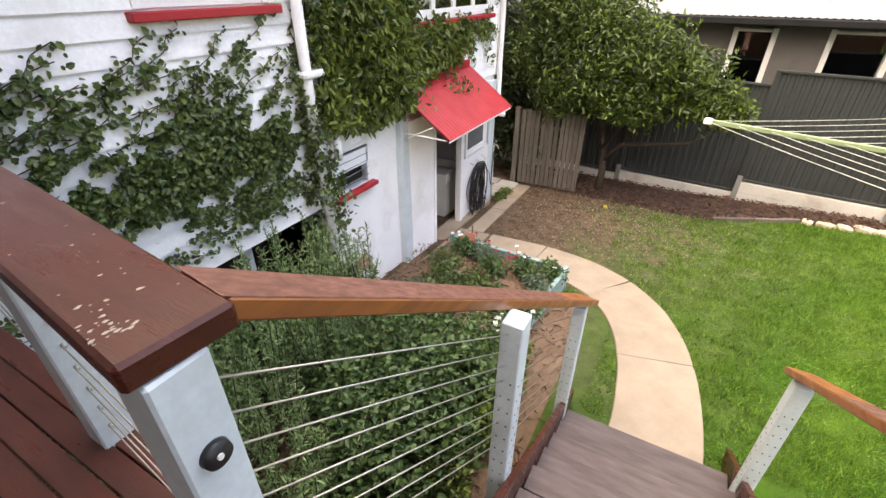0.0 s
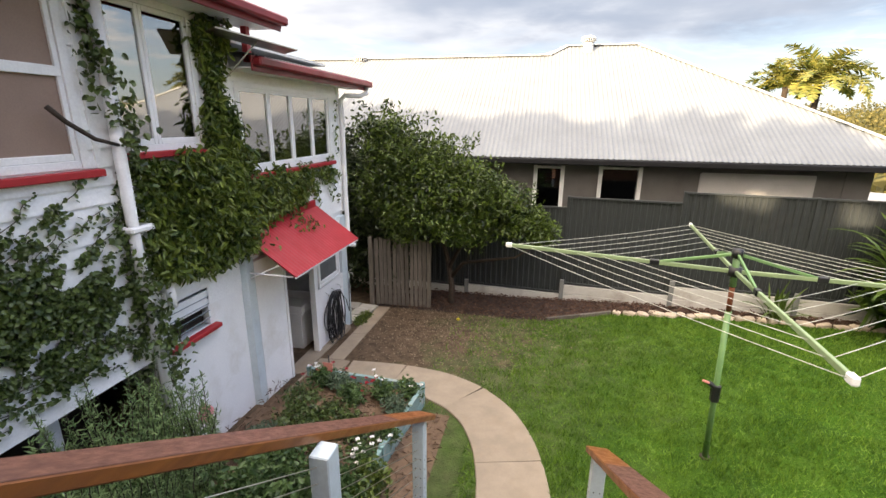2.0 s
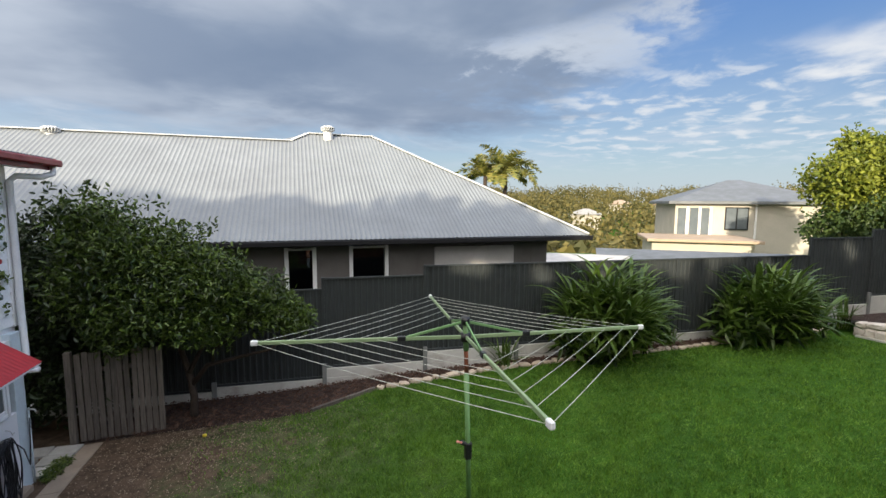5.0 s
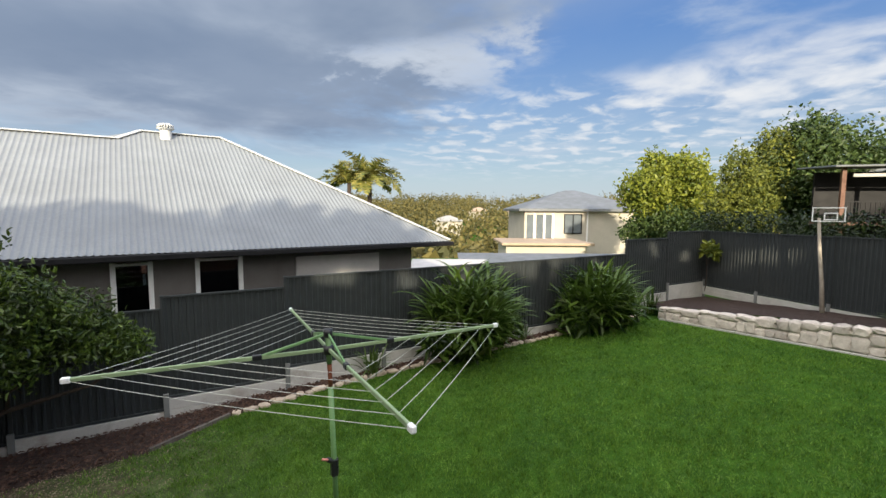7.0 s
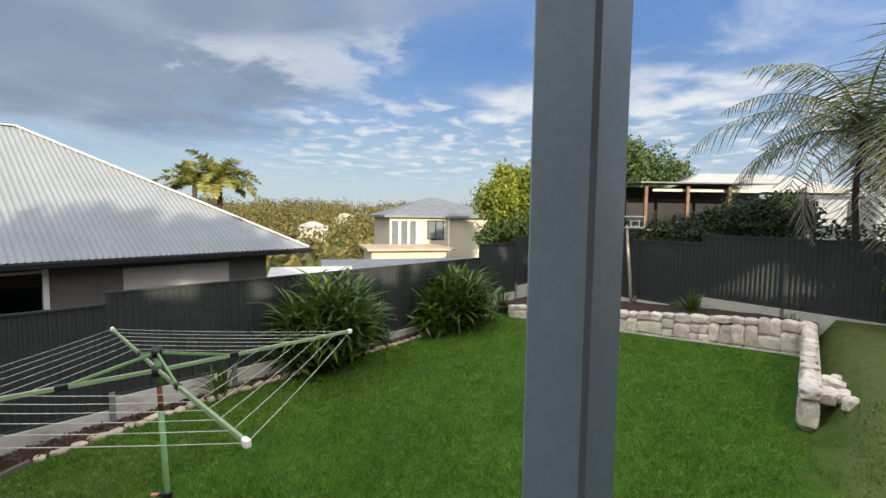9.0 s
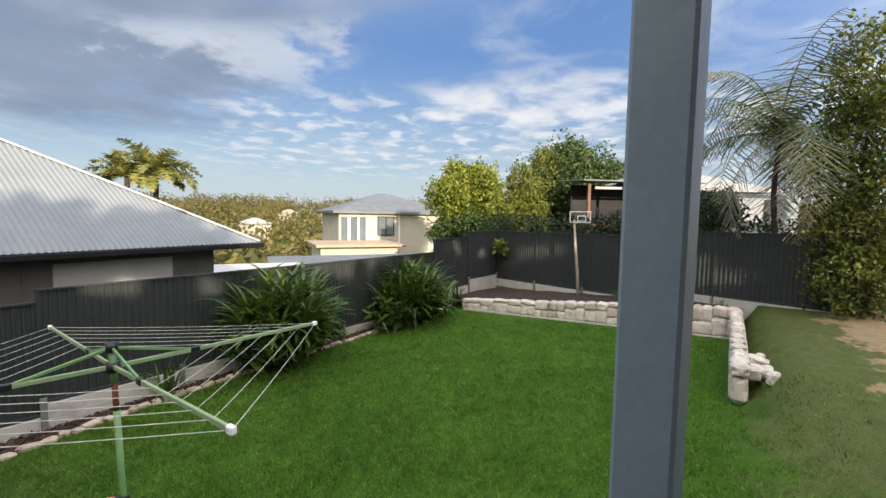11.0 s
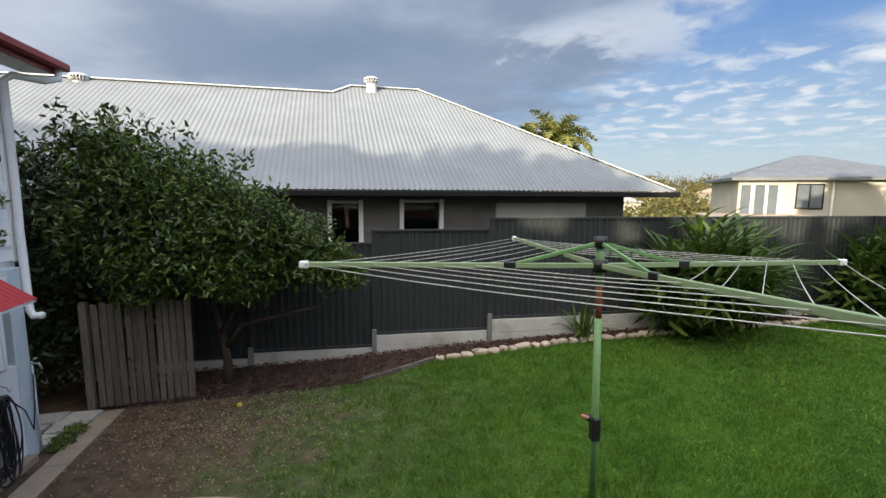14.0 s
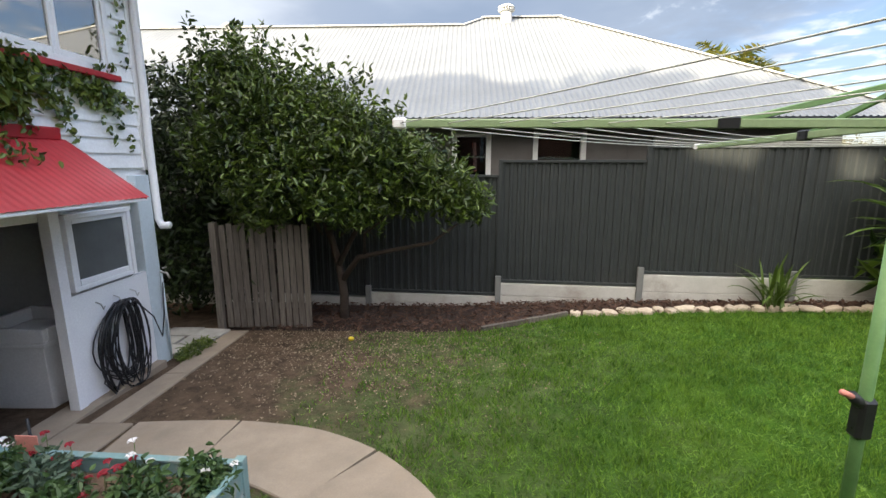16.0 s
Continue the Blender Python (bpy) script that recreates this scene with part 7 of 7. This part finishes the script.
def shade_trees():
    # small gaps between the leaves, through which sunlight reaches the fences and the bank
    spots = [(6.1, fence_y(6.1), 2.55, 0.22), (6.75, fence_y(6.75), 2.6, 0.3), (8.2, fence_y(8.2), 2.6, 0.35), (13.9, fence_y(13.9), 2.5, 0.25), (17.0, 9.2, 3.0, 0.3), (19.0, 9.05, 2.7, 0.3), (20.0, 7.2, 2.75, 0.3), (19.5, 5.6, 2.8, 0.25), (17.9, 0.5, 2.6, 0.4), (17.5, -0.7, 2.5, 0.35), (17.2, -2.0, 2.8, 0.3), (11.7, -3.3, 1.5, 0.35), (12.6, -4.2, 1.5, 0.45), (10.9, -4.0, 1.3, 0.3), (5.6, 12.05, 2.5, 0.3), (6.4, 12.05, 2.3, 0.25)]
    d = np.array(SUN_FROM)
    for i, p in enumerate(np.arange(-27, 35, 3.6)):
        rng = np.random.default_rng(150 + i)
        x, y = -8.6 + 0.79 * p, -11.0 - 0.61 * p
        bl = []
        for k in (-1.35, -0.45, 0.45, 1.35):
            h = shade_top(p + k)
            bl.append((x + 0.79 * k, y - 0.61 * k, h - 0.75, 0.72, 1.0))
            for z in np.arange(2.0, h - 1.1, 0.95):
                bl.append((x + 0.79 * k, y - 0.61 * k, z, 0.95, 1.0))
        t = thing("shade_tree", "tall dense tree behind the house", "tree", (x, y, 0))
        limb(t, [(x, y, 0), (x + 0.1, y, 4.0), (x, y + 0.1, 8.0)], 0.25, 0.08, name="trunk")
        pts = blob_points(bl, 7600, rng, 0.25)
        for sx, sy, sz, r in spots:
            v = pts - np.array((sx, sy, sz))
            away = np.linalg.norm(v - np.outer(v @ d, d), axis=1)
            pts = pts[away > r + 0.22]
        leaves("crown", t, M_DARKTREE, pts, 0.5, rng, 0.75, 0.2, simple=True)


far_woods()
shade_trees()


# ---- loose litter and turf ----
def turf():
    rng = np.random.default_rng(161)
    n = 560000
    x, y = -1.2 + 16.9 * rng.random(n) ** 1.15, -3.0 + 12.7 * rng.random(n) ** 0.9
    d = (x + 1.8) * 0.36 + np.abs(y - 8.0) * 0.16 - 0.75
    tuft = np.sin(x * 5.1 + 2 * np.sin(y * 3.3)) * np.sin(y * 5.7 + 2 * np.sin(x * 2.9))
    patch = np.sin(x * 1.7 + 1.4 * np.sin(y * 1.1)) * np.sin(y * 1.9 + 1.2 * np.sin(x * 0.9))
    keep = rng.random(n) < (0.82 + 0.18 * patch) * np.clip(d * 1.4 + 0.20 + 0.45 * tuft * (d < 1.2), 0.06, 1.0) * np.clip(1.1 - (x - 1) / 14, 0.3, 1)
    ln = np.array([[a, b] for a, b in line])
    dist = np.full(n, 9.0)
    for q in ln[::2]:
        dist = np.minimum(dist, np.hypot(x - q[0], y - q[1]))
    keep &= dist > 0.42
    keep &= ~((x < -0.3) & (y < 5.3)) & (y < np.array([edge_y(v) for v in x]) - 0.05)
    keep &= ~((x > -0.5) & (x < 1.7) & (y < 3.3)) & ~((x > 10.9) & (y < -0.5)) & (rng.random(n) < (y + 3) / 3)
    x, y = x[keep], y[keep]
    n = len(x)
    z = ground_z(x, y)
    h = rng.uniform(0.022, 0.066, n) * (1 + 0.6 * np.sin(x * 7 + 2 * np.sin(y * 5)) * np.sin(y * 8 + 2 * np.sin(x * 4)))
    a, w = rng.uniform(0, 2 * np.pi, n), rng.uniform(0.0035, 0.0085, n) * (1 + 0.09 * np.clip(x - 3, 0, 9))
    lx, ly = rng.normal(0, 0.030, n), rng.normal(0, 0.030, n)
    v = np.stack([np.stack([x - w * np.cos(a), y - w * np.sin(a), z - 0.002], 1), np.stack([x + w * np.cos(a), y + w * np.sin(a), z - 0.002], 1), np.stack([x + lx, y + ly, z + h], 1)], 1).reshape(-1, 3)
    ob = raw("grass", v, [(3 * i, 3 * i + 1, 3 * i + 2) for i in range(n)], M_GRASS)
    tagged(ob, "short green lawn grass blades", "grass", kind="stuff")


def litter():
    rng = np.random.default_rng(171)
    p = []
    for _ in range(10000):
        x = rng.uniform(-3.2, 16)
        y = rng.uniform(edge_y(x) - 0.02, fence_y(x) - 0.05)
        p.append((x, y, gz(x, y) + 0.055))
    ob = leaves("bark_chips", None, M_CHIP, p, 0.075, rng, 0.4, 0.0, (0, 0, 2.2))
    tagged(ob, "loose bark chips on the garden bed", "mulch", kind="stuff")
    p = []
    while len(p) < 4200:
        x, y = rng.uniform(-2.9, 2.4), rng.uniform(6.2, 9.7)
        if rng.random() < math.exp(-((x + 1.0) / 1.8) ** 2 - ((y - 8.6) / 1.5) ** 2):
            p.append((x, y, gz(x, y) + 0.012))
    ob = leaves("fallen_leaves", None, M_DRYLEAF, p, 0.028, rng, 0.5, 0.0, (0, 0, 2.5))
    tagged(ob, "dry fallen leaves under the citrus tree", "leaf litter", kind="stuff")
    p = [(rng.uniform(-3.3, -0.62), rng.uniform(0.6, 5.2), 0) for _ in range(2600)]
    p = [(x, y, (0.52 if (x < -1.3 and y > 3.2) else gz(x, y) + 0.04)) for x, y, _ in p]
    ob = leaves("straw", None, M_STRAW, p, 0.09, rng, 0.1, 0.0, (0, 0, 1.8))
    tagged(ob, "loose straw mulch on the garden bed", "straw", kind="stuff")
    for x, y in ((-1.15, 8.75),):
        bm = bmesh.new()
        bmesh.ops.create_uvsphere(bm, u_segments=12, v_segments=8, radius=0.035, matrix=Matrix.Translation((x, y, gz(x, y) + 0.03)) @ Matrix.Diagonal((1.2, 1, 0.95, 1)))
        ob = part("lemon", bm, M_YELLOW, smooth=True)
        tagged(ob, "yellow fallen lemon on the bare earth", "fruit", "fallen lemons")


turf()
litter()
